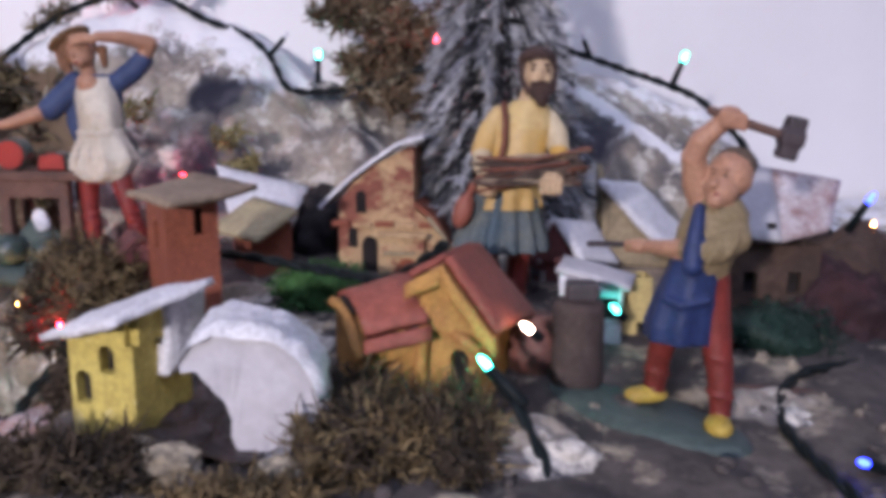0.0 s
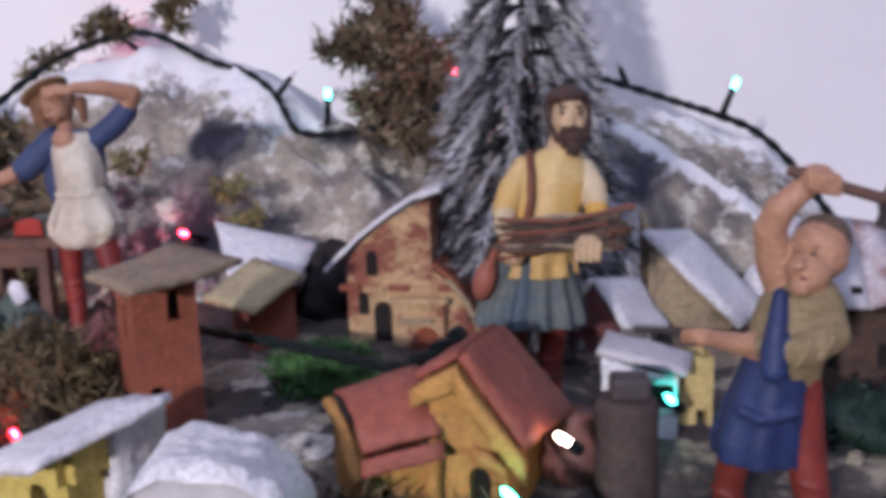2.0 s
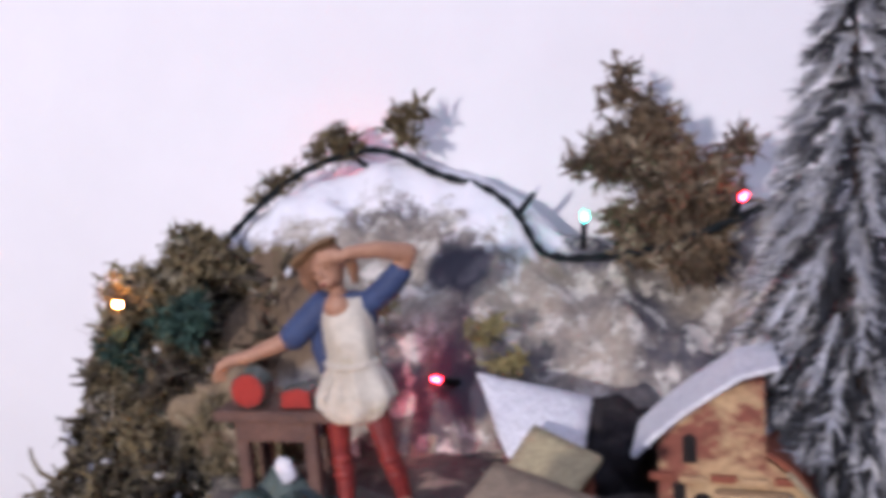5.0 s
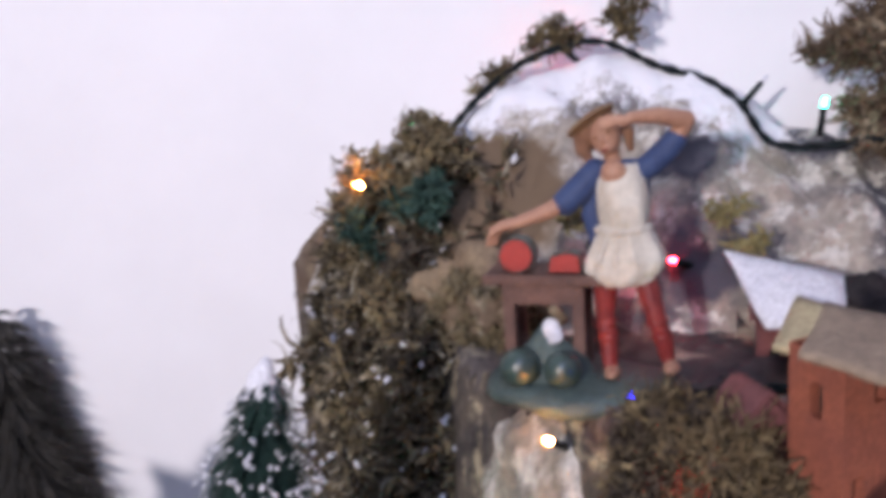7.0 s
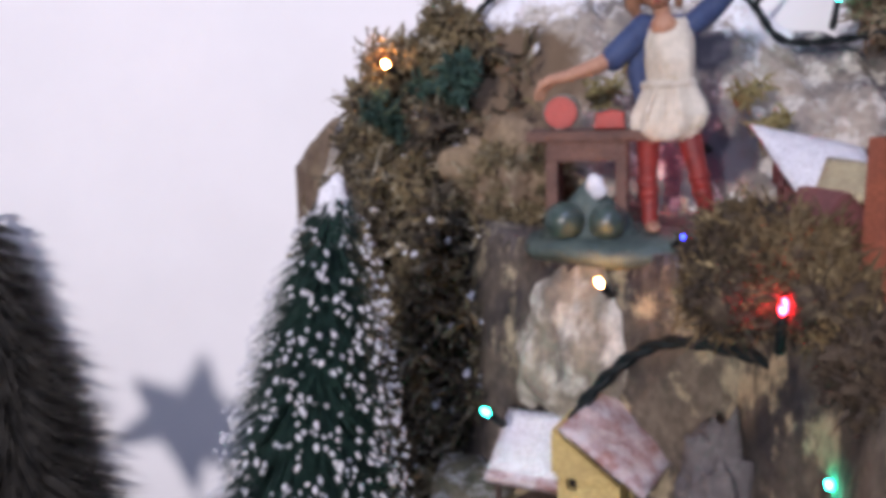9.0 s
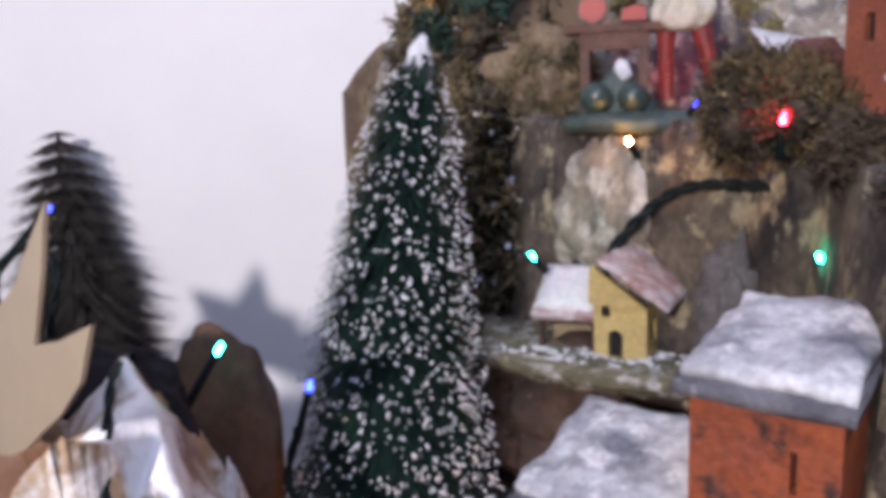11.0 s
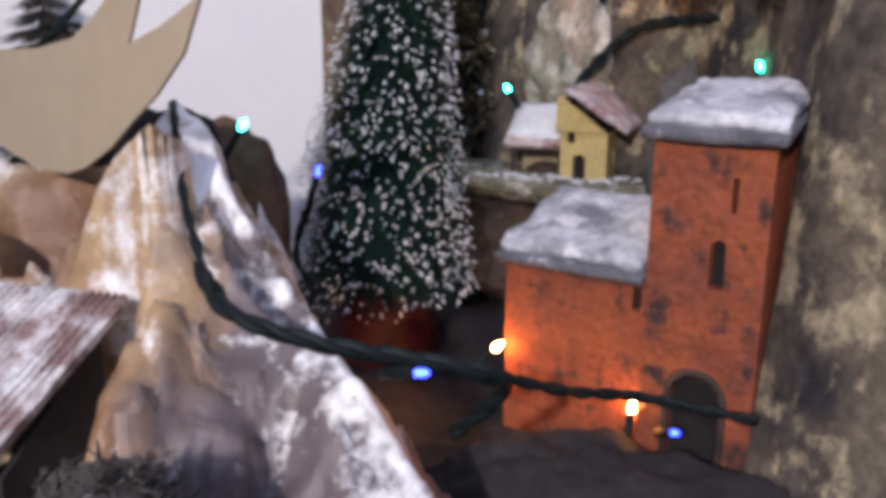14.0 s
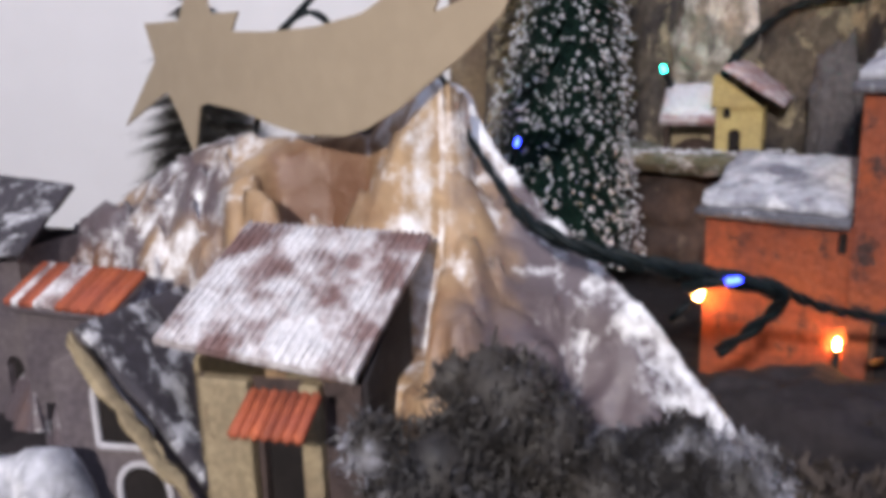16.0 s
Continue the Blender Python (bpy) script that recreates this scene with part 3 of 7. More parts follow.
    idx = np.arange(nx * ny).reshape(nx, ny)
    faces = np.stack([idx[:-1, :-1], idx[1:, :-1], idx[1:, 1:], idx[:-1, 1:]], -1).reshape(-1, 4)
    inside = (gy < wall_y(gx) - 0.002).reshape(-1)
    keep = inside[faces].all(axis=1)
    faces = faces[keep]
    sx, sy = gx + 0.0015 * j0 * (step > 0.02) * (step < 0.98), gy + 0.0015 * j0 * (step > 0.02) * (step < 0.98)
    me.from_pydata(np.stack([sx, sy, h], -1).reshape(-1, 3).tolist(), [], faces.tolist())
    me.attributes.new("snow", "FLOAT", "POINT").data.foreach_set("value", snow.reshape(-1))
    me.attributes.new("tone", "FLOAT", "POINT").data.foreach_set("value", tone.reshape(-1))
    me.attributes.new("blot_shade", "FLOAT", "POINT").data.foreach_set("value", blot_shade.reshape(-1))
    me.materials.append(M["rock"])
    me.materials.append(M["cliff"])
    me.materials.append(M["soil"])
    me.materials.append(M["field"])
    flat = np.maximum.reduce([step[:-1, :-1], step[1:, :-1], step[:-1, 1:], step[1:, 1:]]) < 0.02
    flat = np.pad(flat, ((0, 1), (0, 1)), mode="edge")
    kind = np.where(flat, 2, np.where(h < 0.206, 1, np.where(s <= 0, 3, 0)))
    me.polygons.foreach_set("material_index", kind[:-1, :-1].reshape(-1)[keep].astype(int))
    me.polygons.foreach_set("use_smooth", [True] * len(me.polygons))
    ob = tagged(new("ground", me), "crumpled grey and brown rock-paper landscape with snow on its crest", "landscape", "", "structure")
    return xs, ys, h


GX, GY, GH = landscape()


def ground_at(x, y):
    i, j = int(round((x - GX[0]) / 0.0045)), int(round((y - GY[0]) / 0.0045))
    return float(GH[min(max(i, 0), len(GX) - 1), min(max(j, 0), len(GY) - 1)])


# Miniature houses
def local(p, o, rz=0.0):
    v = Vector(p) - Vector(o)
    return Matrix.Rotation(-radians(rz), 3, "Z") @ v


def roof_slab(parent, corners, o, rz, t, mat, lumps=0.0, cuts=1, label="", name="roof", sag=0.0):
    bm = bmesh.new()
    slab(bm, [local(c, o, rz) for c in corners], t, 0, lumps, cuts, sag=sag)
    return part(name, bm, mat, parent, label)


def gable_fill(parent, pts, mat, depth=0.003, name="gable"):
    """A flat polygon of wall under a sloping roof, with thickness."""
    bm = bmesh.new()
    f = bm.faces.new([bm.verts.new(p) for p in pts])
    f.normal_update()
    r = bmesh.ops.extrude_face_region(bm, geom=[f])
    bmesh.ops.translate(bm, verts=[v for v in r["geom"] if isinstance(v, bmesh.types.BMVert)], vec=-f.normal * depth)
    return part(name, bm, mat, parent)


def house(name, label, o, rz, w, d, h, mat, roof, roof_mat, t=0.0022, holes=None, lumps=0.0, cuts=1, category="miniature house", roof_label="", sag=0.0):
    ob = thing(name, label, category, pose(*o, rz=rz), "village houses")
    walls(ob, w, d, h, mat, holes)
    if roof:
        roof_slab(ob, roof, o, rz, t, roof_mat, lumps, cuts, roof_label, sag=sag)
    return ob


# brick-red tower with tan roof
house("tower_house", "narrow brick-red miniature tower with tan slab roof", (-0.1005, 0.401, 0.222), 40, 0.0225, 0.0225, 0.060, "brick",
      [(-0.115, 0.381, 0.2835), (-0.094, 0.367, 0.281), (-0.070, 0.409, 0.283), (-0.104, 0.427, 0.2865)], "tan", 0.0022,
      {"f": [(0.004, 0.012, 0.005, 0.009, 0), (0.012, 0.044, 0.005, 0.011, 1)], "l": [(0.009, 0.038, 0.005, 0.012, 1)]}, 0.0006, 8, roof_label="tan cardboard roof", sag=0.001)
h = house("small_hut", "dull red miniature hut beside the tower", (-0.127, 0.414, 0.222), 30, 0.018, 0.018, 0.030, "maroon", None, None,
          0, {"f": [(0.006, 0, 0.006, 0.018, 1)], "l": [(0.006, 0.01, 0.005, 0.01, 1)]})
for sx in (-1, 1):
    bm = bmesh.new()
    a = [(sx * 0.011, -0.011, 0.029), (sx * 0.011, 0.011, 0.029), (0, 0.011, 0.040), (0, -0.011, 0.040)]
    slab(bm, a if sx > 0 else a[::-1], 0.0016)
    part("roof", bm, "maroon", h)
gable_fill(h, [(-0.009, -0.009, 0.03), (0.009, -0.009, 0.03), (0, -0.009, 0.039)], "maroon")

# red hut with pale yellow roof
house("straw_roof_house", "small brick-red miniature house with pale yellow slab roof", (-0.0935, 0.503, 0.212), 42, 0.023, 0.022, 0.041, "brick",
      [(-0.118, 0.489, 0.2500), (-0.089, 0.474, 0.2465), (-0.074, 0.503, 0.2575), (-0.106, 0.532, 0.2605)], "straw", 0.0025,
      {"f": [(0.008, 0.004, 0.006, 0.010, 0)], "l": [(0.004, 0.0, 0.006, 0.016, 0), (0.014, 0.0, 0.005, 0.014, 0)]}, 0.0004, 6, roof_label="pale yellow cardboard roof")

# maroon house with a white roof behind it
h = house("white_roof_house", "dull red miniature house with thick white snowy roof", (-0.108, 0.556, 0.212), 0, 0.030, 0.024, 0.0345, "maroon",
          [(-0.119, 0.533, 0.2455), (-0.084, 0.530, 0.2475), (-0.082, 0.570, 0.2625), (-0.138, 0.567, 0.2755)], "snow", 0.0025,
          {"l": [(0.008, 0.016, 0.006, 0.01, 0)], "f": [(0.006, 0.010, 0.005, 0.01, 0)]}, 0.0012, 8, roof_label="white snow-covered roof")
gable_fill(h, [local(p, (-0.108, 0.556, 0.212)) for p in ((-0.123, 0.568, 0.2465), (-0.123, 0.544, 0.2465), (-0.123, 0.544, 0.2505), (-0.123, 0.568, 0.2680))], "maroon")
gable_fill(h, [local(p, (-0.108, 0.556, 0.212)) for p in ((-0.093, 0.568, 0.2465), (-0.123, 0.568, 0.2465), (-0.123, 0.568, 0.2680), (-0.093, 0.568, 0.2610))], "maroon")


def sheet(bm, line, y0, y1, t):
    """A bent sheet of thickness t over a line of (x, z)."""
    rows = []
    for k, (x, z) in enumerate(line):
        a, b = line[max(k - 1, 0)], line[min(k + 1, len(line) - 1)]
        n = Vector((-(b[1] - a[1]), 0, b[0] - a[0])).normalized() * t
        rows.append([bm.verts.new(p) for p in ((x, y0, z), (x, y1, z), (x + n.x, y1, z + n.z), (x + n.x, y0, z + n.z))])
    for a, b in zip(rows, rows[1:]):
        for k in range(4):
            bm.faces.new((a[k], a[(k + 1) % 4], b[(k + 1) % 4], b[k]))
    bm.faces.new(rows[0])
    bm.faces.new(rows[-1][::-1])


# patchy church-like house with a curved roof
def church():
    o = (-0.022, 0.512, 0.214)
    ob = thing("stone_church", "patchy cream and red miniature church with curved snowy roof", "miniature house", pose(*o, rz=-4), "village houses")
    prof = [(-0.029, 0.0), (0.032, 0.0), (0.036, 0.012), (0.031, 0.026), (0.022, 0.040), (0.012, 0.048), (0.012, 0.080), (0.004, 0.078), (-0.010, 0.070), (-0.022, 0.060), (-0.029, 0.050)]
    bm = bmesh.new()
    front = [bm.verts.new((x, -0.012 if x < 0.013 else -0.012, z)) for x, z in prof]
    back = [bm.verts.new((x, 0.020, z)) for x, z in prof]
    bm.faces.new(front)
    bm.faces.new(back[::-1])
    for k in range(len(prof)):
        bm.faces.new((front[k], front[k - 1], back[k - 1], back[k]))
    part("wall", bm, "patch", ob)
    bm = bmesh.new()
    top = [(-0.038, 0.047), (-0.030, 0.055), (-0.020, 0.064), (-0.008, 0.073), (0.004, 0.081), (0.018, 0.085)]
    sheet(bm, top, -0.016, 0.024, 0.002)
    part("roof", bm, "snow", ob, "thin curved roof dusted with snow")
    bm = bmesh.new()
    rim = [(0.012, 0.050), (0.022, 0.042), (0.031, 0.028), (0.037, 0.012), (0.039, 0.0)]
    sheet(bm, rim, -0.014, 0.022, 0.002)
    part("side_roof", bm, "brick", ob, "red curved side roof")
    for x, z, w, hh, mat, nm in ((-0.0120, 0.008, 0.0085, 0.0245, "dark", "door"), (-0.0165, 0.045, 0.0055, 0.012, "dark", "window"), (-0.021, 0.026, 0.005, 0.011, "dark", "window"), (0.0095, 0.0, 0.012, 0.022, "brick", "shutter"), (0.025, 0.004, 0.005, 0.008, "dark", "window")):
        bm = bmesh.new()
        r = w / 2
        pts = [(x - r, z), (x + r, z)] + [(x + r * math.cos(a), z + hh - r + r * math.sin(a)) for a in (math.pi * k / 6 for k in range(7))]
        v = [bm.verts.new((px, -0.0188 if nm == "shutter" else -0.0128, pz)) for px, pz in pts]
        f = bm.faces.new(v)
        e = bmesh.ops.extrude_face_region(bm, geom=[f])
        bmesh.ops.translate(bm, verts=[q for q in e["geom"] if isinstance(q, bmesh.types.BMVert)], vec=(0, 0.004, 0))
        part(nm, bm, mat if mat != "brick" else "orange", ob, "faded orange-red shutter" if nm == "shutter" else "")
    bm = bmesh.new()
    box(bm, (0.006, -0.0150, 0.0165), (0.025, 0.006, 0.033), bevel=0.0012)
    part("bay", bm, "patch", ob, "low patchy stone bay")
    bm = bmesh.new()
    box(bm, (0.0065, -0.0185, 0.0345), (0.028, 0.0060, 0.0026), bevel=0.0009)
    part("ledge", bm, "patch", ob, "worn red-brown ledge")
    bm = bmesh.new()
    tube(bm, [(0.0200, -0.0150, 0.0435), (0.0285, -0.0152, 0.0335), (0.0335, -0.0152, 0.0220), (0.0360, -0.0150, 0.0100), (0.0365, -0.0150, 0.0)], 0.0014, 8)
    part("arch_rim", bm, "cream", ob, "pale curved rim of the side wall")
    for k in range(5):
        bm = bmesh.new()
        box(bm, (-0.0275 + 0.0118 * k, -0.0132, 0.0392 - 0.0008 * (k % 2)), (0.0100, 0.0030, 0.0030), bevel=0.0008)
        part("stone", bm, "brick" if k % 2 == 0 else "patch", ob)
    bm = bmesh.new()
    box(bm, (0.005, -0.0188, 0.0245), (0.017, 0.003, 0.002), bevel=0.0005)
    part("lintel", bm, "cream", ob)


church()

# ochre double house with red roofs
o = (0.022, 0.366, 0.214)
h = house("ochre_house", "ochre miniature house with dull red slanted roof", o, -17, 0.022, 0.044, 0.028, "ochre",
          [(0.0125, 0.343, 0.2680), (0.0310, 0.339, 0.2425), (0.0470, 0.384, 0.2355), (0.0230, 0.391, 0.2635)], "redroof", 0.0024,
          {"f": [(0.0105, 0.0, 0.0068, 0.021, 1)], "r": [(0.012, 0.008, 0.006, 0.009, 0)]}, 0.0007, 8, sag=-0.0012)
roof_slab(h, [(0.0005, 0.346, 0.2605), (0.0125, 0.343, 0.2680), (0.0230, 0.391, 0.2635), (0.0110, 0.394, 0.2565)], o, -17, 0.0022, "redroof", 0.0005, 6)
gable_fill(h, [(-0.011, -0.022, 0.028), (0.011, -0.022, 0.028), (0.011, -0.022, 0.0345), (-0.0024, -0.022, 0.0525), (-0.011, -0.022, 0.0475)], "ochre")
gable_fill(h, [(0.011, 0.022, 0.028), (-0.011, 0.022, 0.028), (-0.011, 0.022, 0.0435), (-0.0024, 0.022, 0.0480), (0.011, 0.022, 0.0285)], "ochre")
gable_fill(h, [(-0.011, 0.022, 0.028), (-0.011, -0.022, 0.028), (-0.011, -0.022, 0.0470), (-0.011, 0.022, 0.0430)], "ochre")
gable_fill(h, [(0.011, -0.022, 0.028), (0.011, 0.022, 0.028), (0.011, 0.022, 0.0285), (0.011, -0.022, 0.0340)], "ochre")
bm = bmesh.new()
slab(bm, [local(p, o, -17) for p in ((0.0125, 0.3405, 0.2595), (0.0315, 0.3365, 0.2340), (0.0315, 0.3365, 0.2415), (0.0125, 0.3405, 0.2670))], 0.003, 0, 0.0008, 6)
part("bargeboard", bm, "ochre", h, "thick ochre gable edge")
bm = bmesh.new()
slab(bm, [local(p, o, -17) for p in ((-0.0005, 0.3435, 0.2540), (0.0125, 0.3405, 0.2600), (0.0125, 0.3405, 0.2670), (-0.0005, 0.3435, 0.2595))], 0.003, 0, 0.0008, 5)
part("bargeboard", bm, "ochre", h, "thick ochre gable edge")
bm = bmesh.new()
tube(bm, [(0.0020, -0.0250, 0.0275), (0.0060, -0.0265, 0.0260), (0.0115, -0.0260, 0.0225)], [0.0016, 0.0026, 0.0016], 8)
part("door_hood", bm, "ochre", h, "worn brown-ochre door hood")
bm = bmesh.new()
tube(bm, [(-0.0110, -0.0245, 0.0), (-0.0108, -0.0250, 0.014), (-0.0095, -0.0250, 0.028), (-0.0075, -0.0245, 0.0375)], [0.0032, 0.0026, 0.0022, 0.0014], 8)
part("buttress", bm, "ochre", h, "rounded ochre plaster buttress")
pane([Vector(p) for p in ((-0.0045, -0.0228, 0.028), (-0.0010, -0.0228, 0.028), (-0.0010, -0.0228, 0.0395), (-0.0045, -0.0228, 0.0395))], h)
o = (-0.0105, 0.359, 0.214)
h = house("ochre_annex", "low ochre miniature annex with dull red roof", o, 14, 0.020, 0.030, 0.024, "ochre",
          [(-0.0145, 0.339, 0.2400), (0.0080, 0.342, 0.2450), (-0.0040, 0.380, 0.2520), (-0.0300, 0.373, 0.2455)], "redroof", 0.0024,
          {"f": [(0.004, 0.002, 0.006, 0.012, 1)], "l": [(0.009, 0.007, 0.012, 0.015, 1)]}, 0.0009, 9, sag=-0.0055)
rim = [Vector((-0.0165, 0.3375, 0.2335)).lerp(Vector((-0.0325, 0.3725, 0.2440)), k / 10) + Vector((0, 0, 0.022 * k / 10 * (1 - k / 10))) for k in range(11)]
bm = bmesh.new()
tube(bm, [local(p, o, 14) for p in rim], [0.0018] + [0.0024] * 9 + [0.0018], 8)
part("bargeboard", bm, "ochre", h, "rounded ochre gable edge")
gable_fill(h, [local(p + Vector((0.0015, 0, 0)), o, 14) for p in rim[::-1]] + [local((-0.0150, 0.3375, 0.216), o, 14), local((-0.0310, 0.3725, 0.216), o, 14)][::1], "ochre")
# no real opening: a near-black strip stands for shade under the rim
bm = bmesh.new()
tube(bm, [local(rim[k] + Vector((0.0022, -0.0004, 0.0030)), o, 14) for k in range(4, 9)], [0.0006, 0.0013, 0.0016, 0.0013, 0.0006], 8)
part("window", bm, "dark", h, "dark strip for the shade under the roof edge")
bm = bmesh.new()
slab(bm, [local(p, o, 14) for p in ((-0.0150, 0.3368, 0.2345), (0.0085, 0.3400, 0.2395), (0.0082, 0.3420, 0.2445), (-0.0147, 0.3388, 0.2395))], 0.0022, 0, 0.0007, 6)
part("eave", bm, "redroof", h)

# houses round the bearded man
o = (0.074, 0.5025, 0.212)
h = house("snowy_cottage", "small miniature cottage with dull red gable and white roof", o, -34.5, 0.027, 0.036, 0.0255, "white",
          [(0.062, 0.485, 0.2585), (0.0745, 0.476, 0.2385), (0.0985, 0.505, 0.2310), (0.086, 0.520, 0.2515)], "snow", 0.0025,
          {"r": [(0.010, 0.006, 0.005, 0.009, 0), (0.022, 0.010, 0.005, 0.008, 0)]}, 0.0009, 8)
roof_slab(h, [(0.050, 0.494, 0.2385), (0.062, 0.485, 0.2585), (0.086, 0.520, 0.2515), (0.074, 0.5295, 0.2310)], o, -34.5, 0.0025, "snow", 0.0009, 8)
bm = bmesh.new()
outs = panel(bm, (-0.0135, -0.0190, 0.0), (1, 0, 0), (0, 0, 1), 0.027, 0.0255, [(0.0165, 0.001, 0.0065, 0.014, 0), (0.0045, 0.012, 0.004, 0.007, 0)], 0.002)
part("facade", bm, "maroon", h, "dull red front wall")
for k, l in enumerate(outs):
    pane(l, h, "window" if k else "door")
gable_fill(h, [(-0.0135, -0.0190, 0.0255), (0.0135, -0.0190, 0.0255), (0.0, -0.0190, 0.0445)], "maroon")
gable_fill(h, [(-0.0135, 0.018, 0.0255), (0.0, 0.018, 0.0375), (0.0135, 0.018, 0.0255)], "white")
h = house("long_roof_house", "cream miniature house with long sloping white roof", (0.112, 0.530, 0.212), 0, 0.036, 0.034, 0.0190, "cream",
          [(0.086, 0.510, 0.2755), (0.130, 0.504, 0.2310), (0.156, 0.545, 0.2275), (0.115, 0.551, 0.2690)], "snow", 0.003,
          {"f": [(0.008, 0.002, 0.005, 0.009, 0), (0.024, 0.004, 0.005, 0.008, 1)]}, 0.001, 10)
gable_fill(h, [(-0.018, -0.017, 0.019), (0.018, -0.017, 0.019), (0.018, -0.017, 0.0205), (-0.018, -0.017, 0.0555)], "cream")
gable_fill(h, [(-0.018, 0.017, 0.019), (-0.018, -0.017, 0.019), (-0.018, -0.017, 0.0550), (-0.018, 0.017, 0.0700)], "cream")
pane([Vector(p) for p in ((-0.0095, -0.0178, 0.026), (-0.0055, -0.0178, 0.026), (-0.0055, -0.0178, 0.039), (-0.0095, -0.0178, 0.039))], h)
pane([Vector(p) for p in ((-0.0188, 0.003, 0.024), (-0.0188, -0.003, 0.024), (-0.0188, -0.003, 0.036), (-0.0188, 0.003, 0.036))], h)
house("low_shed", "low miniature shed with dull brown flat roof", (0.128, 0.482, 0.210), -6, 0.050, 0.024, 0.013, "cream",
      [(0.096, 0.465, 0.2235), (0.156, 0.461, 0.2200), (0.158, 0.494, 0.2290), (0.099, 0.499, 0.2310)], "tan", 0.002,
      {"f": [(0.012, 0.0, 0.007, 0.010, 1), (0.03, 0.0, 0.007, 0.010, 1)]}, 0.0006, 6)
h = house("mauve_roof_house", "small white miniature house with mauve-white roof", (0.0735, 0.4125, 0.212), -11, 0.026, 0.020, 0.0315, "snow",
          [(0.0570, 0.404, 0.2500), (0.0870, 0.398, 0.2435), (0.0920, 0.416, 0.2450), (0.0620, 0.424, 0.2520)], "white", 0.0022,
          {"f": [(0.0160, 0.018, 0.0085, 0.0100, 0), (0.003, 0.0, 0.006, 0.012, 1)], "l": [(0.007, 0.006, 0.005, 0.01, 0)]}, 0.0007, 6)
gable_fill(h, [(-0.013, -0.010, 0.0315), (0.008, -0.010, 0.0315), (-0.013, -0.010, 0.0375)], "snow")
house("yellow_hut", "narrow pale yellow miniature hut behind the stump", (0.093, 0.420, 0.212), 6, 0.012, 0.012, 0.034, "paleyellow", None, None, 0,
      {"f": [(0.006, 0.004, 0.004, 0.010, 0)]})
h = house("pink_roof_house", "brown miniature house with white and pink roof", (0.153, 0.446, 0.212), 4, 0.044, 0.034, 0.046, "cork",
          [(0.128, 0.424, 0.2625), (0.156, 0.424, 0.2600), (0.158, 0.452, 0.2890), (0.130, 0.455, 0.2890)], "white", 0.0022,
          {"f": [(0.01, 0.024, 0.006, 0.010, 0), (0.03, 0.024, 0.006, 0.010, 0)]}, 0.0007, 6)
roof_slab(h, [(0.156, 0.424, 0.2600), (0.178, 0.430, 0.2640), (0.188, 0.448, 0.2840), (0.158, 0.452, 0.2890)], (0.153, 0.446, 0.212), 4, 0.002, "pinksnow", 0.0006, 6, "faded pink side roof")
bm = bmesh.new()
box(bm, (-0.002, -0.018, 0.054), (0.004, 0.004, 0.005), bevel=0.0006)
part("dormer", bm, "dark", h)

# yellow hut and white bridge in front
o = (-0.0915, 0.322, 0.210)
h = house("yellow_house", "yellow miniature house with thin snowy sloping roof", o, -18, 0.026, 0.028, 0.0375, "yellow",
          [(-0.120, 0.318, 0.2435), (-0.082, 0.288, 0.2575), (-0.062, 0.322, 0.2635), (-0.098, 0.352, 0.2500)], "snow", 0.0022,
          {"f": [(0.0125, 0.0265, 0.0060, 0.0095, 1), (0.002, 0.0150, 0.0065, 0.0115, 1)], "r": []}, 0.0012, 8)
gable_fill(h, [(-0.013, -0.014, 0.0375), (0.013, -0.014, 0.0375), (0.013, -0.014, 0.0463), (-0.013, -0.014, 0.0378)], "yellow")
gable_fill(h, [(0.013, -0.014, 0.0375), (0.013, 0.014, 0.0375), (0.013, 0.014, 0.0484), (0.013, -0.014, 0.0463)], "yellow")
gable_fill(h, [(0.013, 0.014, 0.0375), (-0.013, 0.014, 0.0375), (-0.013, 0.014, 0.0395), (0.013, 0.014, 0.0484)], "yellow")
bm = bmesh.new()
slab(bm, [local(p, o, -18) for p in ((-0.0795, 0.3150, 0.234), (-0.0735, 0.3335, 0.236), (-0.0735, 0.3335, 0.2600), (-0.0795, 0.3150, 0.2570))], 0.004, 0, 0.0012, 8)
part("snow", bm, "snow", h, "lumpy white snow hanging on the wall", True)

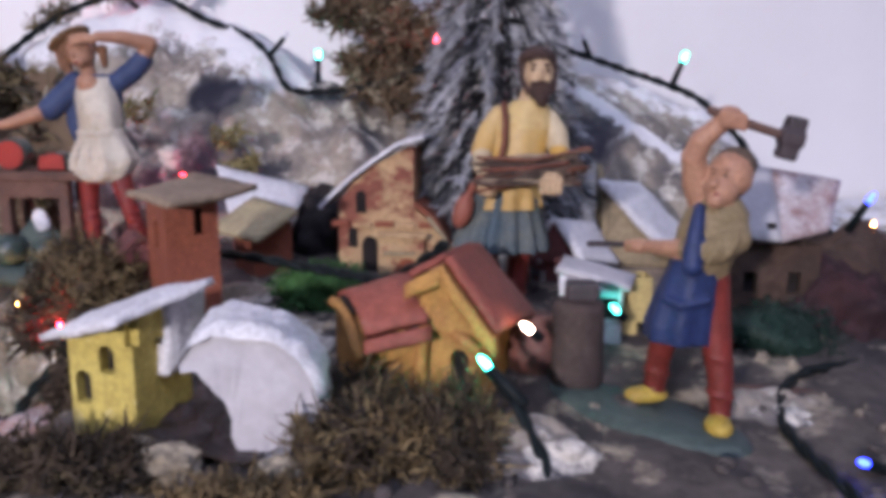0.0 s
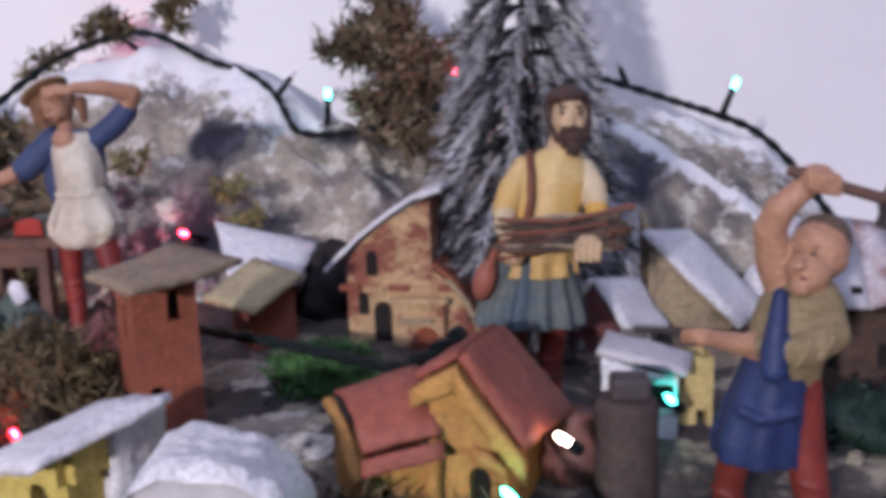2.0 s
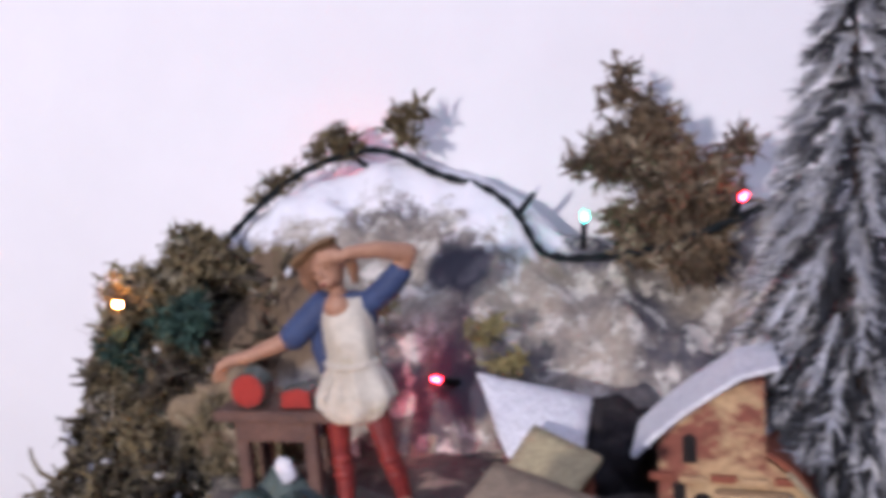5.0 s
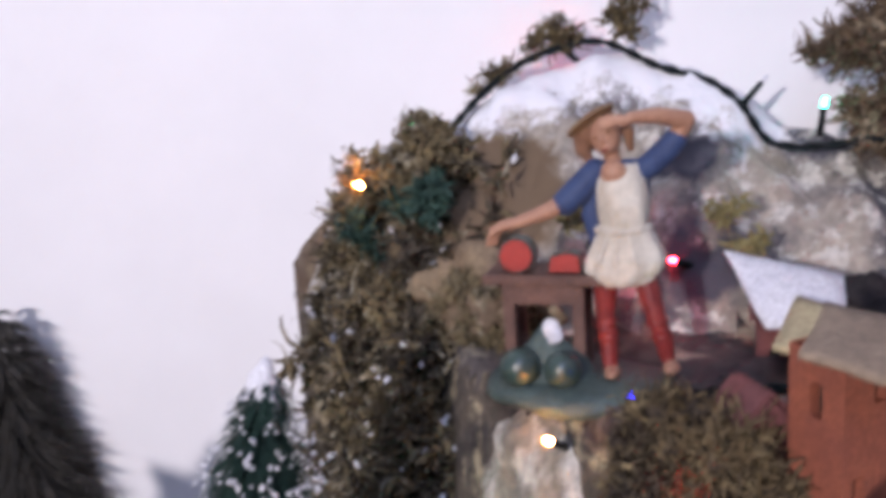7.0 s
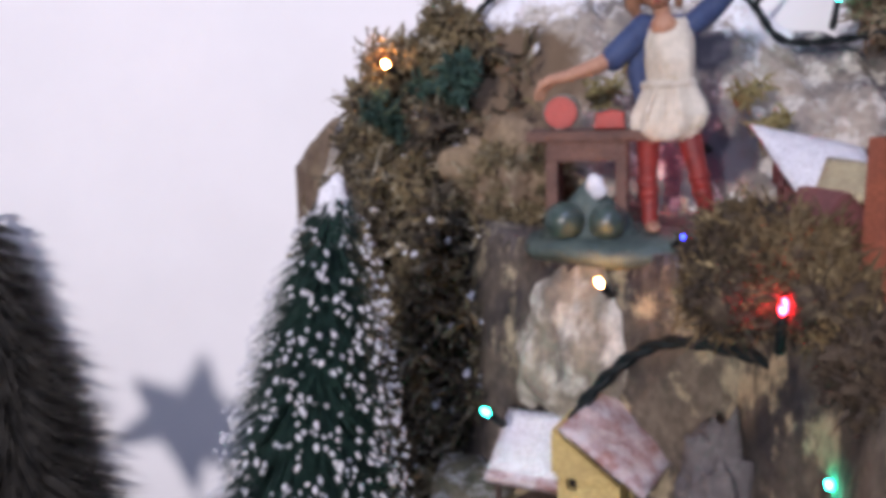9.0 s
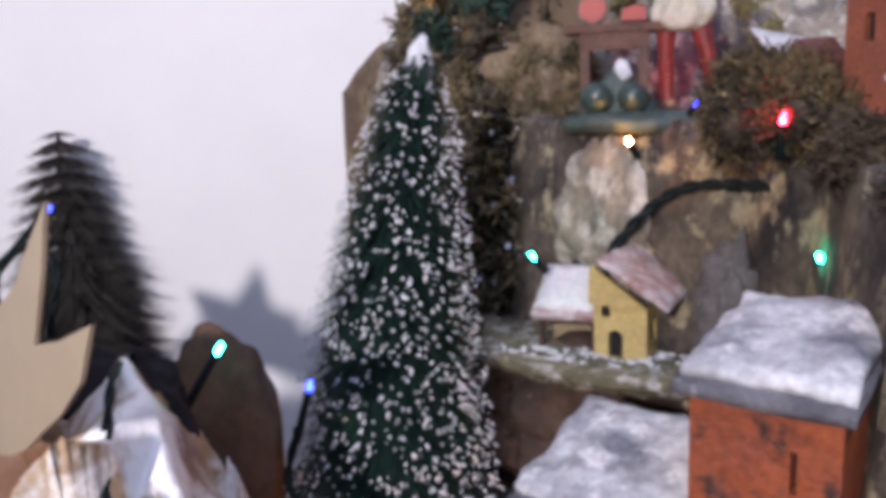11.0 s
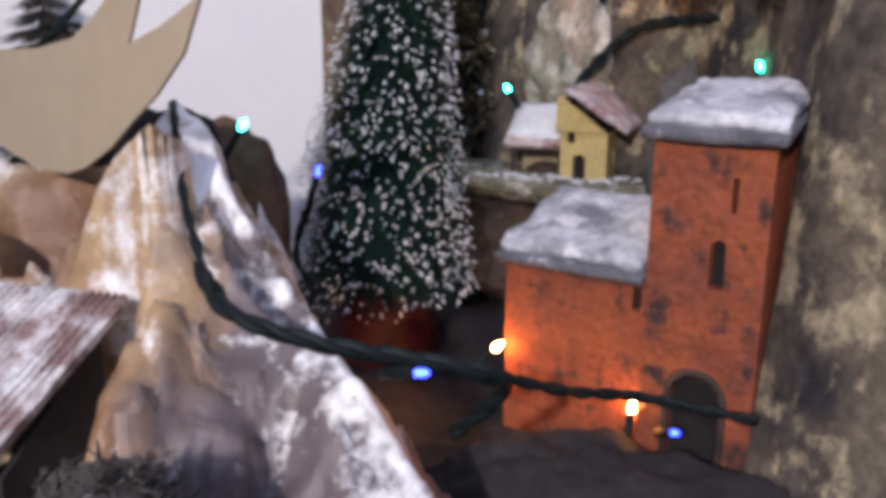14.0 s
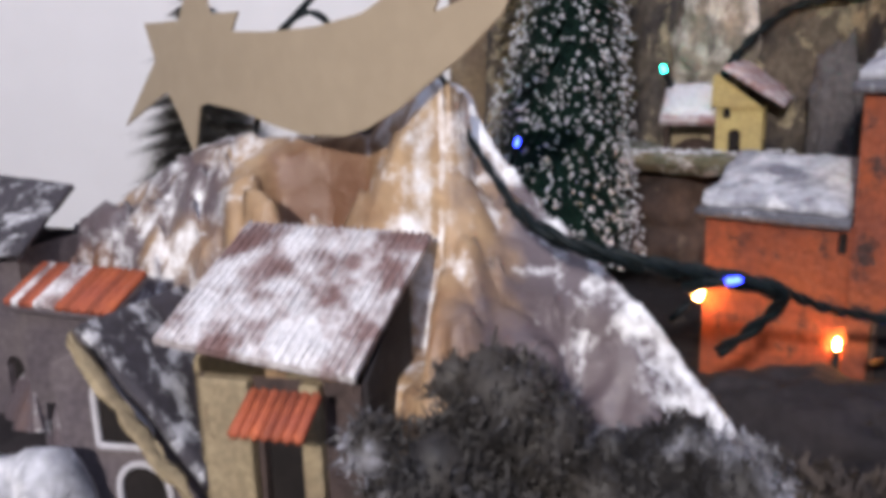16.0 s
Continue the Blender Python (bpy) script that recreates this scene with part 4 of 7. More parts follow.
def bridge():
    o = (-0.0435, 0.306, 0.212)
    ob = thing("snowy_bridge", "white plaster arched miniature bridge with lumpy snow", "bridge", pose(*o, rz=8))
    top = [(-0.022, 0.036), (-0.018, 0.042), (-0.011, 0.0450), (-0.002, 0.0440), (0.007, 0.0415), (0.014, 0.0365), (0.019, 0.029), (0.0215, 0.018), (0.0225, 0.0)]
    low = [(-0.022, 0.031), (-0.018, 0.031), (-0.0135, 0.027), (-0.0095, 0.020), (-0.007, 0.011), (-0.006, 0.0)]
    bm = bmesh.new()
    ring = [Vector((x, 0, z)) for x, z in top] + [Vector((x, 0, z)) for x, z in low[::-1]]
    lay = [[bm.verts.new((p.x, y, p.z)) for p in ring] for y in (-0.010, 0.014)]
    bm.faces.new(lay[0])
    bm.faces.new(lay[1][::-1])
    n = len(ring)
    for k in range(n):
        bm.faces.new((lay[0][k], lay[0][(k + 1) % n], lay[1][(k + 1) % n], lay[1][k]))
    bmesh.ops.triangulate(bm, faces=[f for f in bm.faces if len(f.verts) > 4])
    bmesh.ops.subdivide_edges(bm, edges=bm.edges[:], cuts=3, use_grid_fill=True)
    for v in bm.verts:
        v.co += Vector((noise.noise(v.co * 150), noise.noise(v.co * 150 + Vector((5, 0, 0))), noise.noise(v.co * 150 + Vector((0, 5, 0))))) * 0.0011
    part("arch", bm, "white", ob)
    bm = bmesh.new()
    fine = []
    for (x0, z0), (x1, z1) in zip(top[:7], top[1:8]):
        fine += [(x0 + (x1 - x0) * k / 4, z0 + (z1 - z0) * k / 4) for k in range(4)]
    rows = []
    for i, (x, z) in enumerate(fine):
        row = []
        for j, y in enumerate(np.linspace(-0.0118, 0.0155, 14)):
            p = Vector((x, y, z))
            up = (0.0016 + 0.0016 * noise.noise(p * 260)) if 0 < j < 13 and 0 < i < len(fine) - 1 else (-0.0022 + 0.0030 * noise.noise(p * 75) if j == 0 else -0.001 + 0.0012 * noise.noise(p * 300))
            row.append(bm.verts.new((x + up * 0.5, y + 0.001 * noise.noise(p * 200), z + up)))
        rows.append(row)
    for a, b in zip(rows, rows[1:]):
        for j in range(13):
            bm.faces.new((a[j], a[j + 1], b[j + 1], b[j]))
    part("snow", bm, "snow", ob, "lumpy snow on the bridge", True)


bridge()


def foil():
    """Crumpled dark shiny sheet lying under the bridge as water."""
    bm = bmesh.new()
    n = 26
    rows = []
    for i in range(n):
        row = []
        for j in range(n):
            x, y = -0.090 + 0.050 * i / (n - 1), 0.290 + 0.052 * j / (n - 1)
            p = Vector((x, y, 0))
            dist, cells = noise.voronoi(p * 70)
            row.append(bm.verts.new((x, y, ground_at(x, y) + 0.0035 + 0.0045 * (dist[1] - dist[0]) + 0.002 * noise.noise(p * 120))))
        rows.append(row)
    for a, b in zip(rows, rows[1:]):
        for k in range(n - 1):
            bm.faces.new((a[k], b[k], b[k + 1], a[k + 1]))
    f = bmesh.ops.extrude_face_region(bm, geom=bm.faces[:])
    bmesh.ops.translate(bm, verts=[v for v in f["geom"] if isinstance(v, bmesh.types.BMVert)], vec=(0, 0, -0.0006))
    tagged(finish("foil_stream", bm, "foil"), "crumpled dark shiny foil stream under the bridge", "stream")


foil()


# orange castle on the lower ground
def castle():
    o = (-0.2455, 0.300, 0.0)
    ob = thing("orange_castle", "orange-red plaster miniature castle with snowy slate roofs", "miniature castle", pose(*o, rz=-25))
    bm = bmesh.new()
    outs = []
    D, A, T, HA, HT = 0.055, 0.068, 0.115, 0.086, 0.148
    arch = (0.081, 0.004, 0.022, 0.048, 1)
    outs += panel(bm, (0, 0, 0), (1, 0, 0), (0, 0, 1), A, HA, [(0.0615, 0.073, 0.004, 0.010, 0)], 0.004)
    outs += panel(bm, (A, -0.003, 0), (1, 0, 0), (0, 0, 1), T - A, HT, [(arch[0] - A, *arch[1:]), (0.0255, 0.089, 0.006, 0.020, 1), (0.032, 0.120, 0.0022, 0.014, 0)], 0.006)
    panel(bm, (0, D, 0), (0, -1, 0), (0, 0, 1), D, HA)
    panel(bm, (T, -0.003, 0), (0, 1, 0), (0, 0, 1), D, HT)
    panel(bm, (A, D, HA), (0, -1, 0), (0, 0, 1), D + 0.003, HT - HA)
    panel(bm, (T, D, 0), (-1, 0, 0), (0, 0, 1), T - A, HT)
    panel(bm, (A, D, 0), (-1, 0, 0), (0, 0, 1), A, HA)
    panel(bm, (A, 0, 0), (0, -1, 0), (0, 0, 1), 0.003, HA)
    bmesh.ops.remove_doubles(bm, verts=bm.verts[:], dist=1e-5)
    part("wall", bm, "orange", ob)
    for k, l in enumerate(outs):
        pane(l, ob, "door" if k == 1 else "window")
    bm = bmesh.new()
    r = 0.0118
    ring = [(0.092 - r, -0.0036, 0.004), (0.092 - r, -0.0036, 0.041)] + [(0.092 - r * math.cos(a), -0.0036, 0.041 + r * math.sin(a)) for a in (math.pi * k / 10 for k in range(1, 10))] + [(0.092 + r, -0.0036, 0.041), (0.092 + r, -0.0036, 0.004)]
    tube(bm, ring, 0.0016, 6)
    part("door_rim", bm, "cork", ob, "dark rim of the arched door")
    for name, c, t in (("roof", [(-0.004, -0.005, 0.0855), (A - 0.001, -0.005, 0.0855), (A - 0.001, 0.060, 0.104), (-0.004, 0.060, 0.104)], 0.007), ("tower_roof", [(A - 0.004, -0.008, 0.1470), (T + 0.004, -0.008, 0.1470), (T + 0.004, 0.060, 0.160), (A - 0.004, 0.060, 0.160)], 0.0075)):
        bm = bmesh.new()
        slab(bm, c, t * 0.55, 0, 0.0008, 10, 60)
        plate = part(name, bm, "slatebare", ob, "grey slate roof", True)
        a, b, cc, d = (Vector(p) for p in c)
        up = (b - a).cross(d - a).normalized() * t * 0.5
        bm = bmesh.new()
        slab(bm, [a.lerp(d, 0.07).lerp(b, 0.02) + up, b.lerp(cc, 0.07).lerp(a, 0.02) + up, cc.lerp(d, 0.02) + up, d.lerp(cc, 0.02) + up], t * 0.6, 0, 0.0022, 22, 75)
        part("snow", bm, "snowgrey", plate, "thick uneven snow", True)


castle()


# yellow house on its shelf
def shelf_house():
    bm = bmesh.new()
    pts = [(-0.292, 0.452), (-0.262, 0.431), (-0.225, 0.418), (-0.192, 0.414), (-0.168, 0.425), (-0.160, 0.470), (-0.162, 0.520), (-0.30, 0.520)]
    rows = [[bm.verts.new((x + 0.004 * k, y + 0.004 * k, z)) for x, y in pts] for k, z in ((0, 0.099), (0, 0.093), (1.6, 0.086))]
    bm.faces.new(rows[0])
    bm.faces.new(rows[-1][::-1])
    for a, b in zip(rows, rows[1:]):
        for k in range(len(pts)):
            bm.faces.new((a[k], b[k], b[(k + 1) % len(pts)], a[(k + 1) % len(pts)]))
    bmesh.ops.triangulate(bm, faces=bm.faces[:])
    bmesh.ops.subdivide_edges(bm, edges=bm.edges[:], cuts=4, use_grid_fill=True)
    for v in bm.verts:
        v.co.z += 0.0026 * noise.noise(v.co * 80)
        v.co.x += 0.002 * noise.noise(v.co * 60 + Vector((3, 1, 2)))
    sh = thing("rock_shelf", "thin rock shelf with mossy snow-speckled top", "shelf", Matrix())
    part("slab", bm, "shelf", sh, "", True)
    bm = bmesh.new()
    rng = random.Random(12)
    for _ in range(110):
        x, y = rng.uniform(-0.285, -0.175), rng.uniform(0.428, 0.46)
        if y > 0.43 + 0.35 * max(0, -0.225 - x):
            blob(bm, (x, y, 0.0995), (rng.uniform(0.0008, 0.0030), rng.uniform(0.0008, 0.0022), 0.0007), 0, 0.4, 8, 300)
    tagged(part("snow_crust", bm, "snow", sh, "crumbs of snow on the shelf"), kind="stuff")
    o = (-0.2085, 0.462, 0.0985)
    h = house("shelf_house", "yellow miniature house with pink snowy tiled roof", o, -14, 0.029, 0.034, 0.030, "paleyellow",
              [(-0.2255, 0.440, 0.1535), (-0.1885, 0.429, 0.1285), (-0.1745, 0.468, 0.1330), (-0.2065, 0.482, 0.1565)], "pinksnow", 0.0025,
              {"f": [(0.008, 0.0, 0.008, 0.016, 1), (0.004, 0.0225, 0.005, 0.007, 1)], "r": [(0.010, 0.008, 0.010, 0.012, 0)]}, 0.0009, 8)
    gable_fill(h, [(-0.0145, -0.017, 0.030), (0.0145, -0.017, 0.030), (-0.0145, -0.017, 0.051)], "paleyellow")
    gable_fill(h, [(-0.0145, 0.017, 0.030), (-0.0145, -0.017, 0.030), (-0.0145, -0.017, 0.050), (-0.0145, 0.017, 0.050)], "paleyellow")
    o = (-0.241, 0.472, 0.0985)
    h = thing("open_annex", "small miniature open shed with white roof and red edge", "miniature house", pose(*o, rz=-10), "village houses")
    bm = bmesh.new()
    box(bm, (0.002, 0.010, 0.011), (0.030, 0.004, 0.022))
    part("wall", bm, "cream", h)
    for x in (-0.014, 0.016):
        bm = bmesh.new()
        box(bm, (x, -0.012, 0.010), (0.0028, 0.0028, 0.020), bevel=0.0005)
        part("post", bm, "cork", h)
    for zz, mat, nm, e in ((-0.0034, "pinksnow", "roof_edge", 0.0), (0.0026, "snow", "roof", -0.001)):
        bm = bmesh.new()
        slab(bm, [(-0.018 - e, -0.017 - e, 0.0205 + zz), (0.018, -0.017 - e, 0.0205 + zz), (0.018, 0.014, 0.039 + zz), (-0.018 - e, 0.014, 0.039 + zz)], 0.006 if zz < 0 else 0.003, 0, 0.0004 if zz < 0 else 0.0009, 6)
        part(nm, bm, mat, h)


shelf_house()


# front house with snowy tiled roof
def front_house():
    o = (-0.399, 0.138, 0.0)
    rz = -3
    ob = thing("tiled_house", "cream miniature house with snowy ribbed tile roof", "miniature house", pose(*o, rz=rz), "village houses")
    walls(ob, 0.060, 0.050, 0.066, "stump", {"f": [(0.024, 0.0, 0.016, 0.050, 0)], "r": [(0.02, 0.03, 0.008, 0.012, 0)]})
    for sx, sw in ((-0.0170, 0.018), (0.0135, 0.007)):
        bm = bmesh.new()
        box(bm, (sx, -0.027, 0.033), (sw, 0.006, 0.066), bevel=0.0012)
        part("pillar", bm, "cream", ob)
    c = [local(p, o, rz) for p in ((-0.4385, 0.1055, 0.0785), (-0.3700, 0.1040, 0.0690), (-0.3580, 0.1680, 0.1005), (-0.4320, 0.1710, 0.1035))]
    bm = bmesh.new()
    slab(bm, c, 0.003)
    part("roof", bm, "tilesnow", ob, "roof board under the tiles")
    a, b, cc, d = c
    up = (b - a).cross(d - a).normalized()
    for k in range(26):
        u0 = (k + 0.5) / 26
        bm = bmesh.new()
        p, q = a.lerp(b, u0) + up * 0.0031, d.lerp(cc, u0) + up * 0.0031
        tube(bm, [p.lerp(q, v / 8) + up * 0.0009 * noise.noise(Vector((k * 0.35, v * 0.8, 0))) for v in range(9)], [0.0014 + 0.0007 * noise.noise(Vector((k * 0.6, v * 1.1, 5))) for v in range(9)], 6, flat=0.4)
        part("tile", bm, "tilesnow", ob)
    h = thing("tile_canopy", "little orange clay-tile canopy over a door", "canopy", pose(-0.3915, 0.0955, 0.0590, rz=rz))
    for k in range(7):
        bm = bmesh.new()
        x = -0.0105 + k * 0.0035
        tube(bm, [(x, -0.012, 0.0), (x, 0.004, 0.0075)], 0.0019, 6)
        part("tile", bm, "tile", h)
    bm = bmesh.new()
    slab(bm, [(0.0305, -0.025, 0.0), (0.0305, 0.025, 0.0), (0.0305, 0.025, 0.094), (0.0305, -0.025, 0.067)], 0.002)
    # near-black ground colour on this wall paints in its deep shade
    part("side_wall", bm, "soil", ob)
    slabm = bmesh.new()
    slab(slabm, [(-0.030, -0.025, 0.070), (-0.030, -0.025, 0.0), (-0.030, 0.025, 0.0), (-0.030, 0.025, 0.095)], 0.002)
    part("side_wall", slabm, "cream", ob)
    bm = bmesh.new()
    slab(bm, [(-0.03, 0.0245, 0.0), (0.03, 0.0245, 0.0), (0.03, 0.0245, 0.094), (-0.03, 0.0245, 0.094)], 0.002)
    part("rear_wall", bm, "cream", ob)


front_house()


def left_houses():
    """Mauve house with white-rimmed arched windows and a slanted slate roof, and a darker house behind."""
    o = (-0.4595, 0.1150, 0.0)
    ob = thing("mauve_house", "mauve miniature house with white-rimmed arched windows", "miniature house", pose(*o), "village houses")
    bm = bmesh.new()
    front = [(-0.026, 0.0), (0.031, 0.0), (0.028, 0.0255), (-0.008, 0.0755), (-0.026, 0.0660)]
    lay = [[bm.verts.new((x, y, z)) for x, z in front] for y in (0.0, 0.060)]
    bm.faces.new(lay[0])
    bm.faces.new(lay[1][::-1])
    for k in range(5):
        bm.faces.new((lay[0][k], lay[1][k], lay[1][(k + 1) % 5], lay[0][(k + 1) % 5]))
    part("wall", bm, "grey", ob)
    for x, z, w, hh in ((-0.0100, 0.036, 0.021, 0.030), (-0.0040, 0.001, 0.020, 0.029)):
        bm = bmesh.new()
        r = w / 2
        ring = [(x, -0.001, z), (x + w, -0.001, z)] + [(x + r + r * math.cos(a), -0.001, z + hh - r + r * math.sin(a)) for a in (math.pi * k / 8 for k in range(9))]
        ring = [(q[0], q[1], min(q[2], 0.0560 - 1.37 * (q[0] - 0.002))) for q in ring]
        tube(bm, ring + ring[:1], 0.0014, 6, cap=False)
        part("window_rim", bm, "white", ob, "white painted rim")
        bm = bmesh.new()
        f = bm.faces.new([bm.verts.new((q[0], -0.0006, q[2])) for q in ring])
        e = bmesh.ops.extrude_face_region(bm, geom=[f])
        bmesh.ops.translate(bm, verts=[v for v in e["geom"] if isinstance(v, bmesh.types.BMVert)], vec=(0, 0.003, 0))
        part("window", bm, "dark", ob)
    bm = bmesh.new()
    slab(bm, [(-0.011, -0.005, 0.0810), (0.031, -0.005, 0.0235), (0.031, 0.060, 0.0235), (-0.011, 0.066, 0.0750)], 0.003, 0, 0.0011, 12)
    part("roof", bm, "slate", ob, "slanted dark roof with snow")
    bm = bmesh.new()
    slab(bm, [(-0.0120, -0.0075, 0.0770), (0.0280, -0.0075, 0.0200), (0.0298, -0.0075, 0.0235), (-0.0100, -0.0075, 0.0815)], 0.0022, 0, 0.0026, 16, 140)
    part("bargeboard", bm, "cream", ob, "torn cream gable edge")
    h = thing("tile_roof_house", "mauve miniature house with orange clay-tile roof striped with snow", "miniature house", pose(-0.5235, 0.190, 0.0, rz=-10), "village houses")
    for k in range(14):
        bm = bmesh.new()
        x = -0.030 + k * 0.0043
        tube(bm, [(x - 0.001, -0.013, 0.0650), (x + 0.002, 0.009, 0.0775)], 0.0022, 6)
        part("tile", bm, "tilesnow" if k in (1, 4, 5, 6) else "tile", h)
    bm = bmesh.new()
    slab(bm, [(-0.034, -0.013, 0.0610), (0.027, -0.013, 0.0610), (0.030, 0.009, 0.0735), (-0.031, 0.009, 0.0735)], 0.002)
    part("board", bm, "grey", h)
    bm = bmesh.new()
    box(bm, (-0.006, 0.0, 0.031), (0.046, 0.018, 0.062))
    part("wall", bm, "grey", h)
    o = (-0.585, 0.222, 0.0)
    house("dark_house", "dark mauve miniature house with black snowy roof", o, -8, 0.062, 0.046, 0.086, "grey",
          [(-0.618, 0.192, 0.0800), (-0.5500, 0.188, 0.0840), (-0.5530, 0.236, 0.1080), (-0.620, 0.240, 0.1140)], "slate", 0.003,
          {"f": [(0.046, 0.004, 0.010, 0.030, 1)], "r": [(0.02, 0.04, 0.008, 0.014, 1)]}, 0.001, 8)
    bm = bmesh.new()
    blob(bm, (-0.486, 0.098, 0.016), (0.020, 0.016, 0.030), 0, 0.35, 20, 60)
    tagged(finish("snow_drift", bm, "snowgrey"), "drift of greyish artificial snow", "snow drift")


left_houses()


# Painted figurines, each one mesh, modelled from rounded volumes that melt into one another
def s_tube(pts, radii, mat):
    pts = [np.array(p, float) for p in pts]
    if not isinstance(radii, (list, tuple)):
        radii = [radii] * len(pts)
    r = max(radii)

    def dist(x, y, z):
        best = None
        for a, b, ra, rb in zip(pts, pts[1:], radii, radii[1:]):
            e = b - a
            h = np.clip(((x - a[0]) * e[0] + (y - a[1]) * e[1] + (z - a[2]) * e[2]) / max(e.dot(e), 1e-12), 0, 1)
            d = np.sqrt((x - a[0] - h * e[0]) ** 2 + (y - a[1] - h * e[1]) ** 2 + (z - a[2] - h * e[2]) ** 2) - (ra + h * (rb - ra))
            best = d if best is None else np.minimum(best, d)
        return best
    return dist, np.min(pts, 0) - r, np.max(pts, 0) + r, mat


def s_blob(c, r, mat, rx=0, ry=0, rz=0):
    r = np.array([r] * 3 if isinstance(r, (int, float)) else r, float)
    m = np.array(pose(0, 0, 0, rx, ry, rz).to_3x3())
    c = np.array(c, float)

    def dist(x, y, z):
        q = [m[0][k] * (x - c[0]) + m[1][k] * (y - c[1]) + m[2][k] * (z - c[2]) for k in range(3)]
        k0 = np.sqrt(sum((a / b) ** 2 for a, b in zip(q, r)))
        k1 = np.sqrt(sum((a / b ** 2) ** 2 for a, b in zip(q, r)))
        return k0 * (k0 - 1) / np.maximum(k1, 1e-6)
    return dist, c - r.max(), c + r.max(), mat


def s_skin(rings, mat, n=0, amp=0.0, twist=60.0):
    """A body of stacked ellipses (z, rx, ry, cx, cy), with n folds running down it."""
    zs = [q[0] for q in rings]
    col = [[q[k] for q in rings] for k in range(5)]
    big = max(col[1] + col[2]) * (1 + amp)

    def dist(x, y, z):
        rx, ry, cx, cy = (np.interp(z, zs, col[k]) for k in (1, 2, 3, 4))
        a = np.arctan2((y - cy) / ry, (x - cx) / rx)
        fold = 1 + amp * np.sin(n * a + twist * z) * np.clip((zs[-1] - z) / (zs[-1] - zs[0]) + 0.25, 0, 1) if n else 1.0
        d = (np.sqrt(((x - cx) / (rx * fold)) ** 2 + ((y - cy) / (ry * fold)) ** 2) - 1) * np.minimum(rx, ry)
        return np.maximum(d, np.maximum(zs[0] - z, z - zs[-1]))
    return dist, np.array([min(col[3]) - big, min(col[4]) - big, zs[0]]), np.array([max(col[3]) + big, max(col[4]) + big, zs[-1]]), mat


def s_block(c, half, mat, ry=0.0, edge=0.001):
    c, half = np.array(c, float), np.array(half, float)
    ca, sa = math.cos(radians(ry)), math.sin(radians(ry))

    def dist(x, y, z):
        q = [np.abs(ca * (x - c[0]) - sa * (z - c[2])), np.abs(y - c[1]), np.abs(sa * (x - c[0]) + ca * (z - c[2]))]
        q = [a - h + edge for a, h in zip(q, half)]
        return np.sqrt(sum(np.maximum(a, 0) ** 2 for a in q)) + np.minimum(np.maximum(np.maximum(q[0], q[1]), q[2]), 0) - edge
    return dist, c - half.max() * 1.5, c + half.max() * 1.5, mat


def sculpt(name, shapes, mats, cell=0.00055, melt=0.0009):
    """One skin round all the shapes; each face takes the paint of the shape it lies on."""
    lo = np.min([q[1] for q in shapes], 0) - 5 * cell
    hi = np.max([q[2] for q in shapes], 0) + 5 * cell
    axes = [np.arange(a, b, cell) for a, b in zip(lo, hi)]
    D = np.full([len(a) for a in axes], 0.05)
    near, own = D.copy(), np.zeros(D.shape, int)
    for dist, a, b, mat in shapes:
        sl = tuple(slice(max(0, int((u - l) / cell) - 4), int((v - l) / cell) + 6) for u, v, l in zip(a, b, lo))
        d = dist(*np.meshgrid(*[ax[q] for ax, q in zip(axes, sl)], indexing="ij"))
        old = D[sl]
        h = np.clip(0.5 + 0.5 * (old - d) / melt, 0, 1)
        D[sl] = old + (d - old) * h - melt * h * (1 - h)
        win = d < near[sl]
        near[sl] = np.where(win, d, near[sl])
        own[sl] = np.where(win, mat, own[sl])
    inside = D < 0
    acc, cnt, edges = np.zeros([n - 1 for n in D.shape] + [3]), np.zeros([n - 1 for n in D.shape]), []
    for ax in range(3):
        s0, s1 = [slice(None)] * 3, [slice(None)] * 3
        s0[ax], s1[ax] = slice(0, -1), slice(1, None)
        s0, s1 = tuple(s0), tuple(s1)
        m = inside[s0] != inside[s1]
        at = np.argwhere(m)
        p = at.astype(float)
        p[:, ax] += D[s0][m] / (D[s0][m] - D[s1][m])
        ring = []
        for db, dc in ((0, 0), (1, 0), (1, 1), (0, 1)):
            j = at.copy()
            j[:, (ax + 1) % 3] -= db
            j[:, (ax + 2) % 3] -= dc
            np.add.at(acc, tuple(j.T), p)
            np.add.at(cnt, tuple(j.T), 1)
            ring.append(j)
        first = inside[s0][m]
        edges.append((ring, first, np.where(first, own[s0][m], own[s1][m])))
    used = cnt > 0
    index = np.cumsum(used.reshape(-1)).reshape(used.shape) - 1
    verts = lo + acc[used] / cnt[used][:, None] * cell
    faces, paint = [], []
    for ring, first, mat in edges:
        q = np.stack([index[tuple(j.T)] for j in ring], 1)
        faces.append(np.where(first[:, None], q, q[:, ::-1]))
        paint.append(mat)
    faces, paint = np.concatenate(faces), np.concatenate(paint)
    me = bpy.data.meshes.new(name)
    me.from_pydata(verts.tolist(), [], faces.tolist())
    for k in mats:
        me.materials.append(M[k])
    me.polygons.foreach_set("material_index", paint)
    me.polygons.foreach_set("use_smooth", [True] * len(me.polygons))
    return new(name, me)


